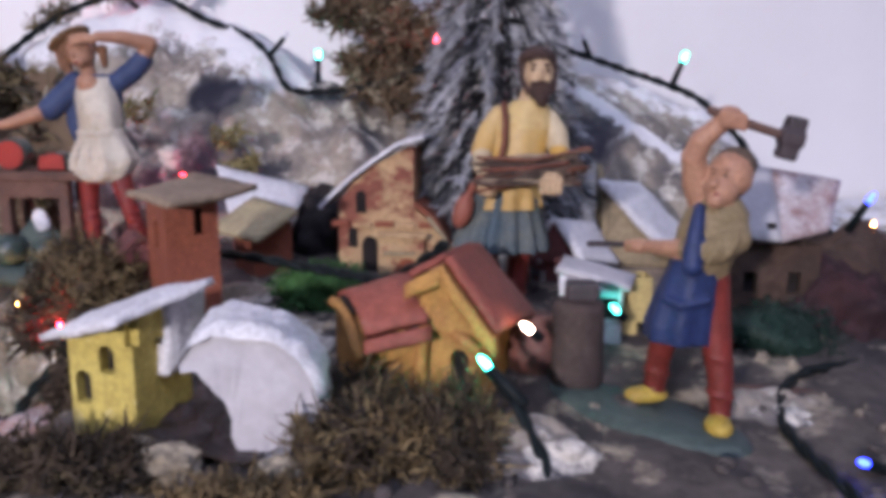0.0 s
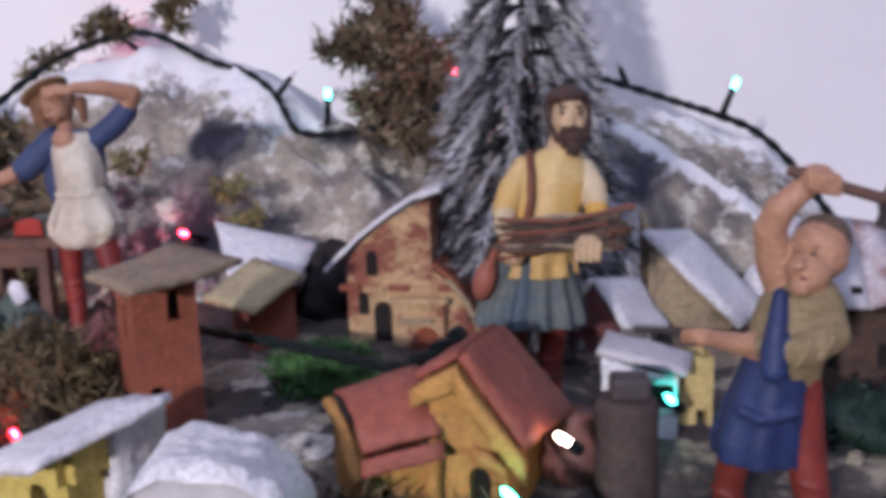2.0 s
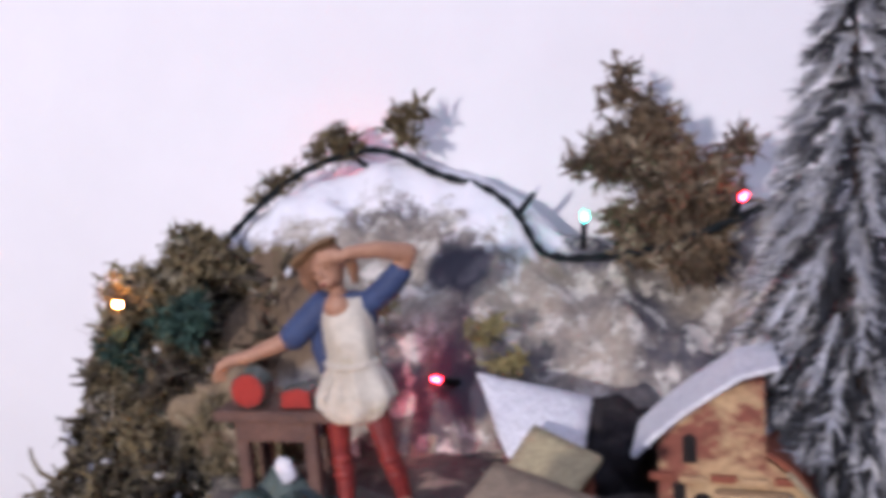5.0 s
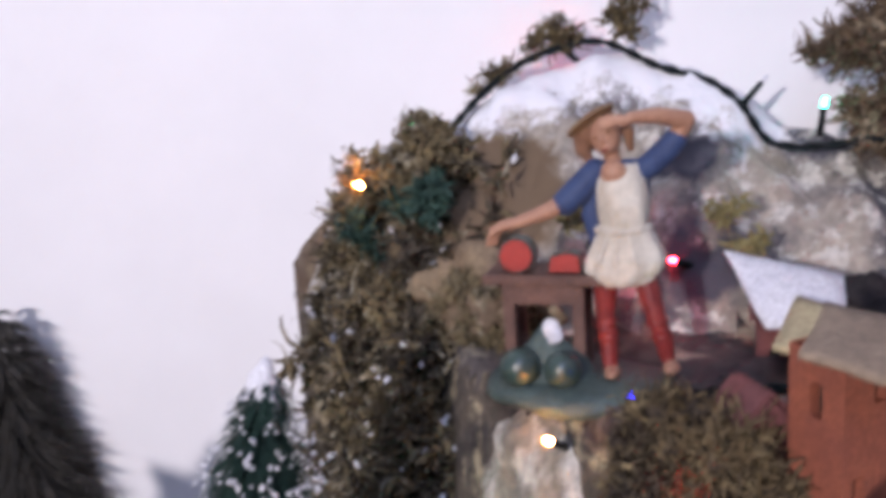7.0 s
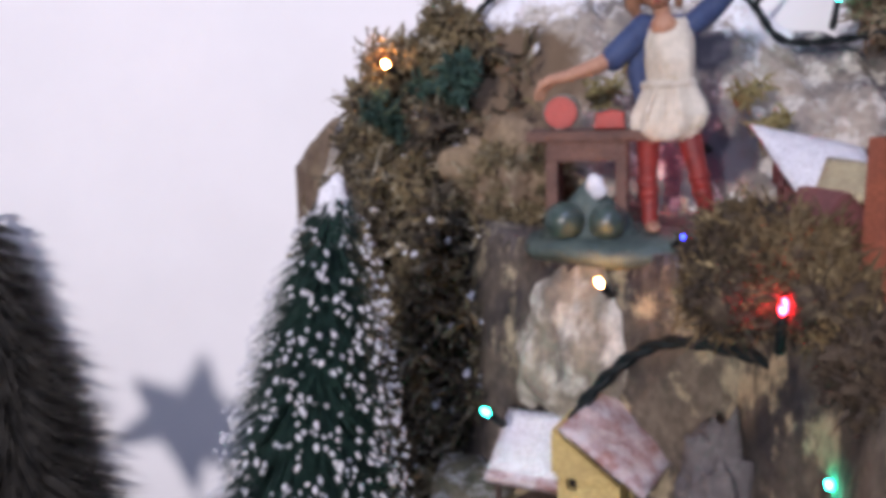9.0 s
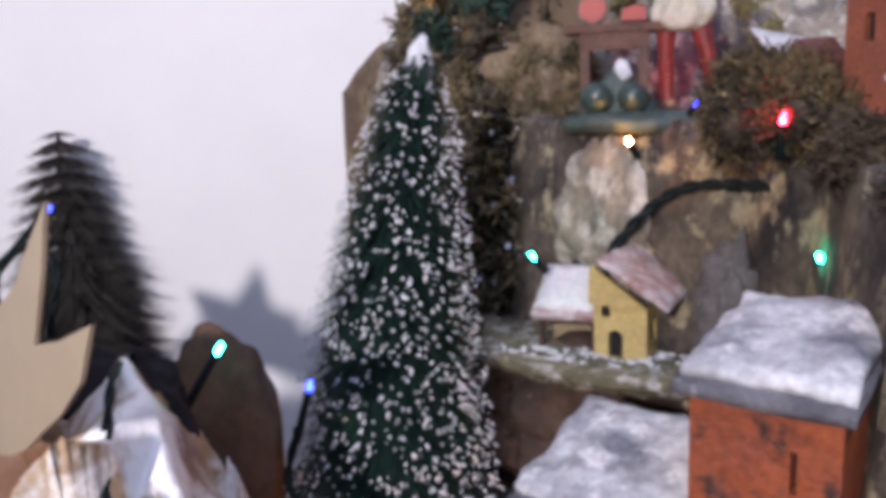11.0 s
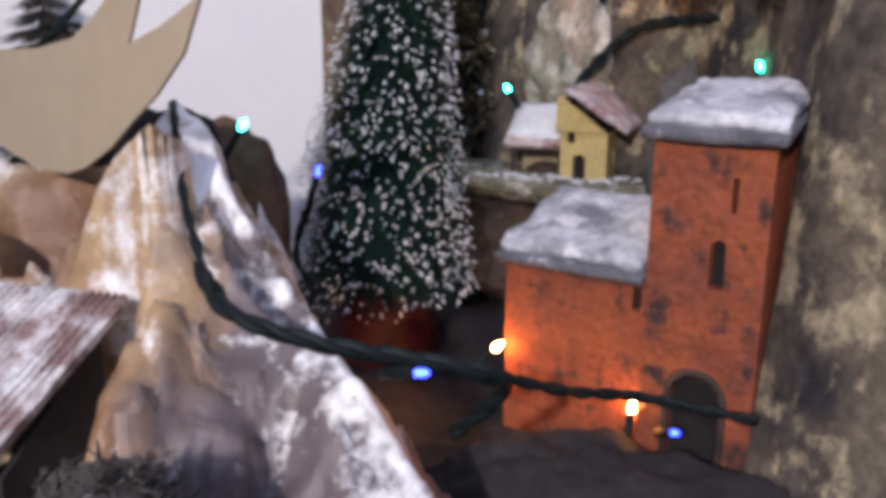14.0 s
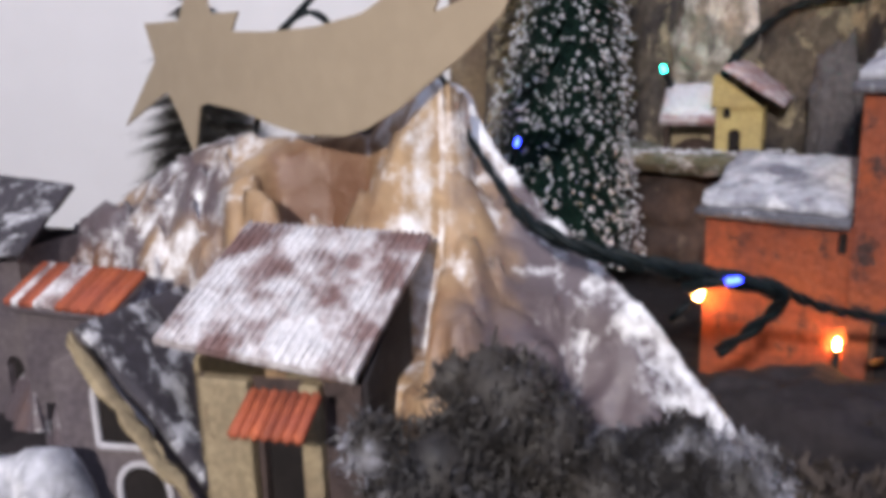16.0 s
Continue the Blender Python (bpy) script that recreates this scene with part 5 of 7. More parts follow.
def woman():
    Y = 0.505
    SK, BL, AP, RL, HA, ST, LIP = range(7)
    q = []
    for pts, foot in ((((-0.1880, Y - 0.002, 0.2355), (-0.1885, Y, 0.246), (-0.1895, Y, 0.258), (-0.1890, Y, 0.282)), (-0.1865, Y - 0.006, 0.2335)),
                      (((-0.1620, Y + 0.001, 0.2390), (-0.1635, Y, 0.247), (-0.1665, Y - 0.003, 0.260), (-0.1725, Y, 0.282)), (-0.1600, Y - 0.005, 0.2365))):
        q.append(s_tube(pts, [0.0034, 0.0044, 0.0043, 0.0062], RL))
        for k in (0.25, 0.55, 0.8):
            a, b = Vector(pts[1]), Vector(pts[2])
            q.append(s_blob(a.lerp(b, k), (0.0052, 0.0050, 0.0013), RL, 0, 14 if k == 0.55 else -10))
        q.append(s_blob(foot, (0.0038, 0.0072, 0.0026), SK))
    q.append(s_skin([(0.282, 0.0130, 0.0085, -0.1795, Y + 0.002), (0.300, 0.0110, 0.0085, -0.1800, Y + 0.002), (0.312, 0.0125, 0.0085, -0.1815, Y + 0.002), (0.325, 0.0138, 0.0080, -0.1820, Y + 0.002), (0.331, 0.0095, 0.0060, -0.1825, Y + 0.002)], BL, 9, 0.04))
    q.append(s_skin([(0.294, 0.0118, 0.0095, -0.1798, Y - 0.001), (0.301, 0.0108, 0.0092, -0.1798, Y - 0.001), (0.312, 0.0112, 0.0096, -0.1800, Y - 0.0015), (0.322, 0.0108, 0.0088, -0.1808, Y - 0.001), (0.3295, 0.0090, 0.0060, -0.1820, Y)], AP, 6, 0.04))
    q.append(s_skin([(0.2742, 0.0090, 0.0080, -0.1822, Y - 0.001), (0.2765, 0.0140, 0.0098, -0.1815, Y - 0.001), (0.2810, 0.0172, 0.0110, -0.1805, Y - 0.001), (0.2860, 0.0180, 0.0113, -0.1795, Y - 0.001), (0.2920, 0.0158, 0.0108, -0.1792, Y - 0.001), (0.2975, 0.0128, 0.0100, -0.1795, Y - 0.001), (0.3015, 0.0112, 0.0092, -0.1798, Y - 0.001)], AP, 8, 0.05, 20.0))
    for k, (dx, w) in enumerate(((-0.011, 0.0014), (-0.003, 0.0012), (0.0060, 0.0013))):
        q.append(s_tube([(-0.1800 + dx * 0.55, Y - 0.0100, 0.2985), (-0.1800 + dx * 0.9, Y - 0.0118, 0.2880), (-0.1800 + dx * 1.05, Y - 0.0085, 0.2790)], [0.0008, w, w * 0.8], AP))
    q.append(s_tube([(-0.1920, Y - 0.002, 0.3000), (-0.1870, Y - 0.0088, 0.2998), (-0.1800, Y - 0.0112, 0.2998), (-0.1725, Y - 0.0085, 0.3005), (-0.1685, Y - 0.001, 0.3010)], 0.0012, AP))
    q.append(s_blob((-0.1832, Y - 0.0060, 0.3262), (0.0056, 0.0040, 0.0055), SK))
    q.append(s_tube([(-0.1830, Y - 0.001, 0.326), (-0.1850, Y - 0.002, 0.338)], [0.0040, 0.0036], SK))
    q.append(s_blob((-0.1865, Y - 0.0030, 0.3420), (0.0066, 0.0078, 0.0086), SK, 0, -14))
    q.append(s_blob((-0.1858, Y - 0.0085, 0.3375), (0.0036, 0.0026, 0.0030), SK))
    q.append(s_blob((-0.1870, Y - 0.0112, 0.3408), (0.0011, 0.0016, 0.0020), SK, 0, -14))
    q.append(s_blob((-0.1862, Y - 0.0110, 0.3368), (0.0016, 0.0007, 0.0005), LIP, 0, -14))
    for dx, dz in ((-0.0030, -0.0006), (0.0026, 0.0008)):
        q.append(s_blob((-0.1874 + dx, Y - 0.0103, 0.3428 + dz), (0.0011, 0.0007, 0.0005), HA))
    q.append(s_blob((-0.1905, Y + 0.0020, 0.3450), (0.0098, 0.0088, 0.0090), HA, 0, -20))
    q.append(s_tube([(-0.1985, Y - 0.001, 0.3440), (-0.1975, Y, 0.3365), (-0.1945, Y + 0.001, 0.3310)], [0.0032, 0.0034, 0.0020], HA))
    q.append(s_tube([(-0.1775, Y + 0.002, 0.3440), (-0.1765, Y + 0.002, 0.3360)], [0.0030, 0.0018], HA))
    q.append(s_blob((-0.1935, Y - 0.0010, 0.3490), (0.0122, 0.0105, 0.0022), ST, -12, -34))
    q.append(s_tube([(-0.1690, Y + 0.002, 0.3275), (-0.1625, Y + 0.005, 0.3330), (-0.1575, Y + 0.006, 0.3385)], [0.0056, 0.0058, 0.0054], BL))
    q.append(s_tube([(-0.1575, Y + 0.006, 0.3385), (-0.1530, Y + 0.005, 0.3470), (-0.1640, Y - 0.003, 0.3500), (-0.1745, Y - 0.0095, 0.3500)], [0.0040, 0.0043, 0.0036, 0.0026], SK))
    q.append(s_blob((-0.1800, Y - 0.0110, 0.3492), (0.0058, 0.0020, 0.0027), SK, 0, 8))
    for k in range(4):
        q.append(s_tube([(-0.1815, Y - 0.0118, 0.3508 - 0.0012 * k), (-0.1880, Y - 0.0120, 0.3502 - 0.0014 * k)], [0.0008, 0.0006], SK))
    q.append(s_tube([(-0.1920, Y, 0.3265), (-0.1990, Y - 0.002, 0.3190), (-0.2055, Y - 0.003, 0.3128)], [0.0058, 0.0064, 0.0062], BL))
    q.append(s_tube([(-0.1935, Y + 0.001, 0.322), (-0.1950, Y + 0.002, 0.306), (-0.1920, Y + 0.003, 0.292)], [0.0040, 0.0046, 0.0036], BL))
    q.append(s_tube([(-0.2050, Y - 0.003, 0.3135), (-0.2130, Y - 0.006, 0.3095), (-0.2260, Y - 0.009, 0.3052), (-0.2345, Y - 0.011, 0.3035)], [0.0042, 0.0038, 0.0028, 0.0025], SK))
    q.append(s_blob((-0.2370, Y - 0.0110, 0.3020), (0.0036, 0.0028, 0.0022), SK, 0, -20))
    for k in range(4):
        x0, y0 = -0.2375 + 0.0012 * k, Y - 0.0128 + 0.0010 * k
        q.append(s_tube([(x0, y0, 0.3018), (x0 - 0.0028, y0 - 0.0004, 0.2990), (x0 - 0.0036, y0, 0.2948)], [0.0011, 0.0009, 0.0006], SK))
    tagged(sculpt("woman_figurine", q, ["skin", "blouse", "apron", "redleg", "hairlight", "hat", "redleg"]), "painted figurine in white apron and blue sleeves shading the eyes", "figurine")


def bearded_man():
    Y = 0.436
    SK, HA, TU, ST, SKI, TW, BO, SL, BAG, PALE, BRUSH = range(11)
    q = []
    for x, zf in ((0.0265, 0.2175), (0.0415, 0.2165)):
        q.append(s_tube([(x, Y, zf + 0.002), (x, Y, 0.232), (x + 0.001, Y, 0.246), (x + 0.002, Y, 0.262)], [0.0038, 0.0042, 0.0050, 0.0058], BO))
        q.append(s_blob((x, Y - 0.006, zf), (0.0042, 0.0088, 0.0032), HA))
        for z in (0.2275, 0.2335, 0.2400):
            q.append(s_blob((x, Y, z), (0.0054, 0.0052, 0.0012), BO, 8))
    q.append(s_skin([(0.2535, 0.0208, 0.0140, 0.0340, Y), (0.2600, 0.0195, 0.0135, 0.0345, Y), (0.2700, 0.0162, 0.0120, 0.0355, Y), (0.2810, 0.0132, 0.0105, 0.0370, Y)], SKI, 13, 0.10, 25.0))
    q.append(s_skin([(0.2730, 0.0150, 0.0124, 0.0370, Y), (0.2780, 0.0136, 0.0116, 0.0375, Y), (0.2860, 0.0127, 0.0108, 0.0388, Y)], TU, 9, 0.09, 10.0))
    q.append(s_skin([(0.2780, 0.0128, 0.0108, 0.0378, Y), (0.2860, 0.0126, 0.0108, 0.0390, Y), (0.2970, 0.0130, 0.0108, 0.0410, Y), (0.3080, 0.0133, 0.0098, 0.0430, Y), (0.3110, 0.0126, 0.0092, 0.0434, Y)], TU, 7, 0.035, 40.0))
    q.append(s_skin([(0.3085, 0.0133, 0.0098, 0.0431, Y), (0.3150, 0.0116, 0.0086, 0.0442, Y), (0.3205, 0.0075, 0.0064, 0.0460, Y)], PALE, 7, 0.035, 40.0))
    q.append(s_tube([(0.0455, Y, 0.318), (0.0475, Y - 0.001, 0.326)], [0.0056, 0.0048], SK))
    q.append(s_blob((0.0492, Y - 0.0020, 0.3318), (0.0064, 0.0076, 0.0092), SK, 0, 4))
    q.append(s_blob((0.0496, Y - 0.0098, 0.3308), (0.0012, 0.0019, 0.0026), SK))
    for dx in (-0.0028, 0.0034):
        q.append(s_blob((0.0494 + dx, Y - 0.0085, 0.3338), (0.0012, 0.0008, 0.0007), HA))
        q.append(s_blob((0.0494 + dx, Y - 0.0086, 0.3358), (0.0018, 0.0009, 0.0005), HA))
        q.append(s_blob((0.0494 + dx * 0.9, Y - 0.0080, 0.3300), (0.0020, 0.0014, 0.0018), SK))
    q.append(s_blob((0.0500, Y - 0.0066, 0.3248), (0.0050, 0.0038, 0.0048), HA))
    q.append(s_blob((0.0505, Y - 0.0080, 0.3212), (0.0030, 0.0028, 0.0034), HA))
    q.append(s_tube([(0.0462, Y - 0.0086, 0.3275), (0.0498, Y - 0.0102, 0.3288), (0.0538, Y - 0.0080, 0.3272)], 0.0009, HA))
    q.append(s_blob((0.0485, Y + 0.0032, 0.3360), (0.0080, 0.0080, 0.0086), HA))
    q.append(s_blob((0.0488, Y - 0.0010, 0.3398), (0.0074, 0.0078, 0.0036), HA))
    for k in range(9):
        a = 0.35 * k - 1.4
        q.append(s_tube([(0.0488 + 0.0066 * math.sin(a), Y - 0.0058 * math.cos(a), 0.3402), (0.0488 + 0.0078 * math.sin(a), Y - 0.0066 * math.cos(a), 0.3368 + 0.0007 * (k % 3))], [0.0014, 0.0009], HA))
    for s in (-1, 1):
        q.append(s_tube([(0.0488 + s * 0.0066, Y - 0.001, 0.338), (0.0494 + s * 0.0064, Y - 0.003, 0.330), (0.0498 + s * 0.0050, Y - 0.0055, 0.3250)], [0.0020, 0.0018, 0.0018], HA))
    q.append(s_tube([(0.0325, Y, 0.3135), (0.0280, Y - 0.002, 0.3060), (0.0253, Y - 0.005, 0.2985)], [0.0048, 0.0053, 0.0050], TU))
    q.append(s_tube([(0.0253, Y - 0.005, 0.2985), (0.0252, Y - 0.011, 0.2925), (0.0272, Y - 0.0165, 0.2885)], [0.0045, 0.0040, 0.0032], SL))
    q.append(s_tube([(0.0545, Y, 0.3122), (0.0578, Y - 0.002, 0.3060), (0.0588, Y - 0.005, 0.3000)], [0.0046, 0.0051, 0.0047], SL))
    q.append(s_tube([(0.0588, Y - 0.005, 0.3000), (0.0590, Y - 0.012, 0.2925), (0.0570, Y - 0.018, 0.2875)], [0.0044, 0.0040, 0.0034], TU))
    q.append(s_blob((0.0545, Y - 0.0235, 0.2868), (0.0052, 0.0034, 0.0050), SK))
    for k in range(4):
        q.append(s_tube([(0.0510 + 0.0024 * k, Y - 0.0262, 0.2885), (0.0505 + 0.0024 * k, Y - 0.0262, 0.2830)], [0.0013, 0.0011], SK))
    q.append(s_blob((0.0275, Y - 0.0175, 0.2825), (0.0046, 0.0032, 0.0030), SK, 0, 10))
    q.append(s_tube([(0.0345, Y - 0.004, 0.3190), (0.0350, Y - 0.0100, 0.3130), (0.0348, Y - 0.0122, 0.3030), (0.0330, Y - 0.0125, 0.2940)], 0.0015, ST))
    q.append(s_blob((0.0170, Y - 0.0080, 0.2720), (0.0044, 0.0040, 0.0082), BAG, 0, 16))
    q.append(s_tube([(0.0195, Y - 0.0080, 0.2790), (0.0215, Y - 0.0090, 0.2840)], 0.0018, BAG))
    rng = random.Random(5)
    for k in range(26):
        z = 0.2862 + 0.0019 * (k % 7) + rng.uniform(-0.0008, 0.0008)
        y = Y - 0.0180 - 0.0018 * (k // 7)
        a, b = 0.0255 + rng.uniform(-0.005, 0.003), 0.0655 + rng.uniform(-0.005, 0.006)
        q.append(s_tube([(a, y, z - 0.0008 + rng.uniform(-0.0035, 0.0025)), ((a + b) / 2, y - 0.001, z), (b, y - rng.uniform(0, 0.002), z + 0.0018 + rng.uniform(-0.004, 0.004))], [rng.uniform(0.0005, 0.0009) for _ in range(3)], BRUSH if k % 9 == 4 else ST if k % 3 == 1 else TW))
    tagged(sculpt("bearded_man_figurine", q, ["skinpale", "hair", "tunic", "strap", "skirt", "twig", "trouser", "sleeve", "satchel", "yoke", "tan"], cell=0.0005, melt=0.0005), "painted bearded figurine in yellow tunic carrying a bundle of sticks", "figurine")


def hammer_man():
    SK, SH, OV, TR, SHO, IR, WO, HA, LIP = range(9)
    q = []
    q.append(s_tube([(0.0880, 0.3450, 0.2225), (0.0885, 0.3435, 0.2340), (0.0905, 0.3390, 0.2490), (0.0935, 0.3350, 0.2620)], [0.0038, 0.0042, 0.0052, 0.0060], TR))
    q.append(s_tube([(0.1060, 0.3255, 0.2205), (0.1055, 0.3265, 0.2320), (0.1035, 0.3285, 0.2480), (0.1010, 0.3305, 0.2660)], [0.0034, 0.0042, 0.0050, 0.0062], TR))
    for c in ((0.0882, 0.3440, 0.2290), (0.1056, 0.3262, 0.2275), (0.1045, 0.3275, 0.2400)):
        q.append(s_blob(c, (0.0050, 0.0050, 0.0013), TR, 0, 12))
    q.append(s_blob((0.0850, 0.3440, 0.2200), (0.0078, 0.0042, 0.0030), SHO))
    q.append(s_blob((0.0815, 0.3440, 0.2195), (0.0040, 0.0038, 0.0026), SHO))
    q.append(s_blob((0.1045, 0.3215, 0.2180), (0.0046, 0.0066, 0.0034), SHO))
    q.append(s_skin([(0.2445, 0.0110, 0.0108, 0.0922, 0.3330), (0.2500, 0.0112, 0.0110, 0.0922, 0.3328), (0.2590, 0.0102, 0.0104, 0.0938, 0.3320), (0.2680, 0.0086, 0.0092, 0.0955, 0.3312), (0.2725, 0.0080, 0.0088, 0.0960, 0.3310)], OV, 7, 0.06, 30.0))
    q.append(s_tube([(0.0860, 0.3250, 0.2600), (0.0900, 0.3218, 0.2588), (0.0985, 0.3222, 0.2605)], 0.0014, OV))
    q.append(s_skin([(0.2660, 0.0088, 0.0088, 0.0972, 0.3318), (0.2740, 0.0098, 0.0096, 0.0985, 0.3315), (0.2820, 0.0108, 0.0100, 0.1005, 0.3310), (0.2880, 0.0100, 0.0092, 0.1018, 0.3308), (0.2925, 0.0062, 0.0066, 0.1025, 0.3300)], SH, 5, 0.03, 40.0))
    q.append(s_tube([(0.0945, 0.3250, 0.2900), (0.0930, 0.3222, 0.2820), (0.0925, 0.3215, 0.2720)], [0.0018, 0.0026, 0.0034], OV))
    q.append(s_tube([(0.0925, 0.3212, 0.2790), (0.1000, 0.3205, 0.2800)], 0.0013, OV))
    q.append(s_tube([(0.1020, 0.3300, 0.2890), (0.1032, 0.3290, 0.2960)], [0.0046, 0.0042], SK))
    q.append(s_blob((0.1048, 0.3298, 0.3000), (0.0070, 0.0071, 0.0075), SK, 0, -20))
    q.append(s_blob((0.1010, 0.3255, 0.2958), (0.0052, 0.0050, 0.0056), SK, 0, -25))
    q.append(s_blob((0.0985, 0.3222, 0.2928), (0.0028, 0.0028, 0.0026), SK))
    q.append(s_blob((0.0973, 0.3212, 0.2982), (0.0018, 0.0016, 0.0013), SK, 0, -30))
    q.append(s_blob((0.0985, 0.3212, 0.2950), (0.0010, 0.0008, 0.0004), LIP))
    for c in ((0.0975, 0.3232, 0.3012), (0.1010, 0.3222, 0.3008)):
        q.append(s_blob(c, (0.0009, 0.0007, 0.0004), HA))
        q.append(s_blob((c[0], c[1] - 0.0002, c[2] + 0.0018), (0.0018, 0.0010, 0.0005), SK, 0, 8))
    q.append(s_blob((0.1095, 0.3268, 0.2985), (0.0010, 0.0018, 0.0024), SK))
    q.append(s_blob((0.1064, 0.3325, 0.3024), (0.0071, 0.0071, 0.0066), HA, 0, -20))
    q.append(s_tube([(0.0985, 0.3330, 0.2880), (0.0950, 0.3325, 0.2965), (0.0930, 0.3305, 0.3055)], [0.0048, 0.0046, 0.0038], SK))
    q.append(s_tube([(0.0930, 0.3305, 0.3055), (0.0945, 0.3285, 0.3110), (0.0995, 0.3272, 0.3160)], [0.0039, 0.0036, 0.0030], SK))
    q.append(s_blob((0.1022, 0.3268, 0.3185), (0.0046, 0.0040, 0.0036), SK))
    for k in range(4):
        q.append(s_tube([(0.1000 + 0.0020 * k, 0.3232, 0.3200 - 0.0004 * k), (0.1002 + 0.0020 * k, 0.3236, 0.3165 - 0.0004 * k)], 0.0011, SK))
    q.append(s_tube([(0.0965, 0.3262, 0.3205), (0.1080, 0.3258, 0.3165), (0.1205, 0.3252, 0.3125)], 0.0015, WO))
    q.append(s_block((0.1212, 0.3252, 0.3122), (0.0030, 0.0032, 0.0068), IR, 14.0, 0.0011))
    q.append(s_block((0.1212, 0.3252, 0.3122), (0.0036, 0.0037, 0.0022), IR, 14.0, 0.0008))
    q.append(s_tube([(0.1065, 0.3290, 0.2860), (0.1060, 0.3230, 0.2805), (0.0995, 0.3205, 0.2772), (0.0925, 0.3255, 0.2765)], [0.0044, 0.0048, 0.0044, 0.0038], SH))
    for c in ((0.1035, 0.3185, 0.2790), (0.0980, 0.3185, 0.2772)):
        q.append(s_blob(c, (0.0012, 0.0030, 0.0046), SH, 0, 25))
    q.append(s_tube([(0.0930, 0.3250, 0.2765), (0.0865, 0.3340, 0.2750), (0.0825, 0.3420, 0.2740)], [0.0034, 0.0029, 0.0024], SK))
    q.append(s_blob((0.0803, 0.3450, 0.2735), (0.0038, 0.0034, 0.0026), SK))
    for k in range(3):
        q.append(s_tube([(0.0795, 0.3440 + 0.001 * k, 0.2750 - 0.0014 * k), (0.0762, 0.3475 + 0.001 * k, 0.2742 - 0.0014 * k)], 0.0010, SK))
    q.append(s_tube([(0.0800, 0.3460, 0.2735), (0.0740, 0.3550, 0.2722), (0.0655, 0.3660, 0.2700)], 0.0011, IR))
    tagged(sculpt("hammer_man_figurine", q, ["skin", "shirt", "overall", "trouser", "shoe", "iron", "wood", "hairgrey", "redleg"]), "painted blacksmith figurine in blue apron raising a hammer", "figurine")
    bm = bmesh.new()
    rings = []
    for z, s in ((0.2085, 0.96), (0.2105, 1.02), (0.2145, 1.0), (0.2165, 0.93)):
        ring = []
        for k in range(28):
            a = 2 * math.pi * k / 28
            u, v = 0.043 * s * math.cos(a), 0.0175 * s * math.sin(a)
            ring.append(bm.verts.new((0.0815 + u * 0.70 + v * 0.71, 0.3400 - u * 0.71 + v * 0.70, z + 0.0012 * noise.noise(Vector((u, v, z)) * 90))))
        rings.append(ring)
    for a, b in zip(rings, rings[1:]):
        for k in range(28):
            bm.faces.new((a[k], a[(k + 1) % 28], b[(k + 1) % 28], b[k]))
    bm.faces.new(rings[-1])
    bm.faces.new(rings[0][::-1])
    tagged(finish("figurine_base", bm, "greenbase", smooth=True), "oval grey-green base under the blacksmith figurine", "figurine base")
    ob = thing("anvil_stump", "dark wooden stump with a worn light top", "stump", pose(0.0625, 0.3665, 0.2145))
    bm = bmesh.new()
    lathe(bm, [(0.0, 0.0108, 0.0105), (0.006, 0.0098, 0.0096), (0.02, 0.0094, 0.0092), (0.031, 0.0098, 0.0096), (0.0335, 0.0090, 0.0088)], 18, 0, 0.05, 5)
    part("trunk", bm, "stump", ob)
    bm = bmesh.new()
    box(bm, (0.001, 0, 0.0375), (0.012, 0.010, 0.007), bevel=0.0015)
    part("anvil", bm, "iron", ob, "small dark anvil")


woman()
bearded_man()
hammer_man()


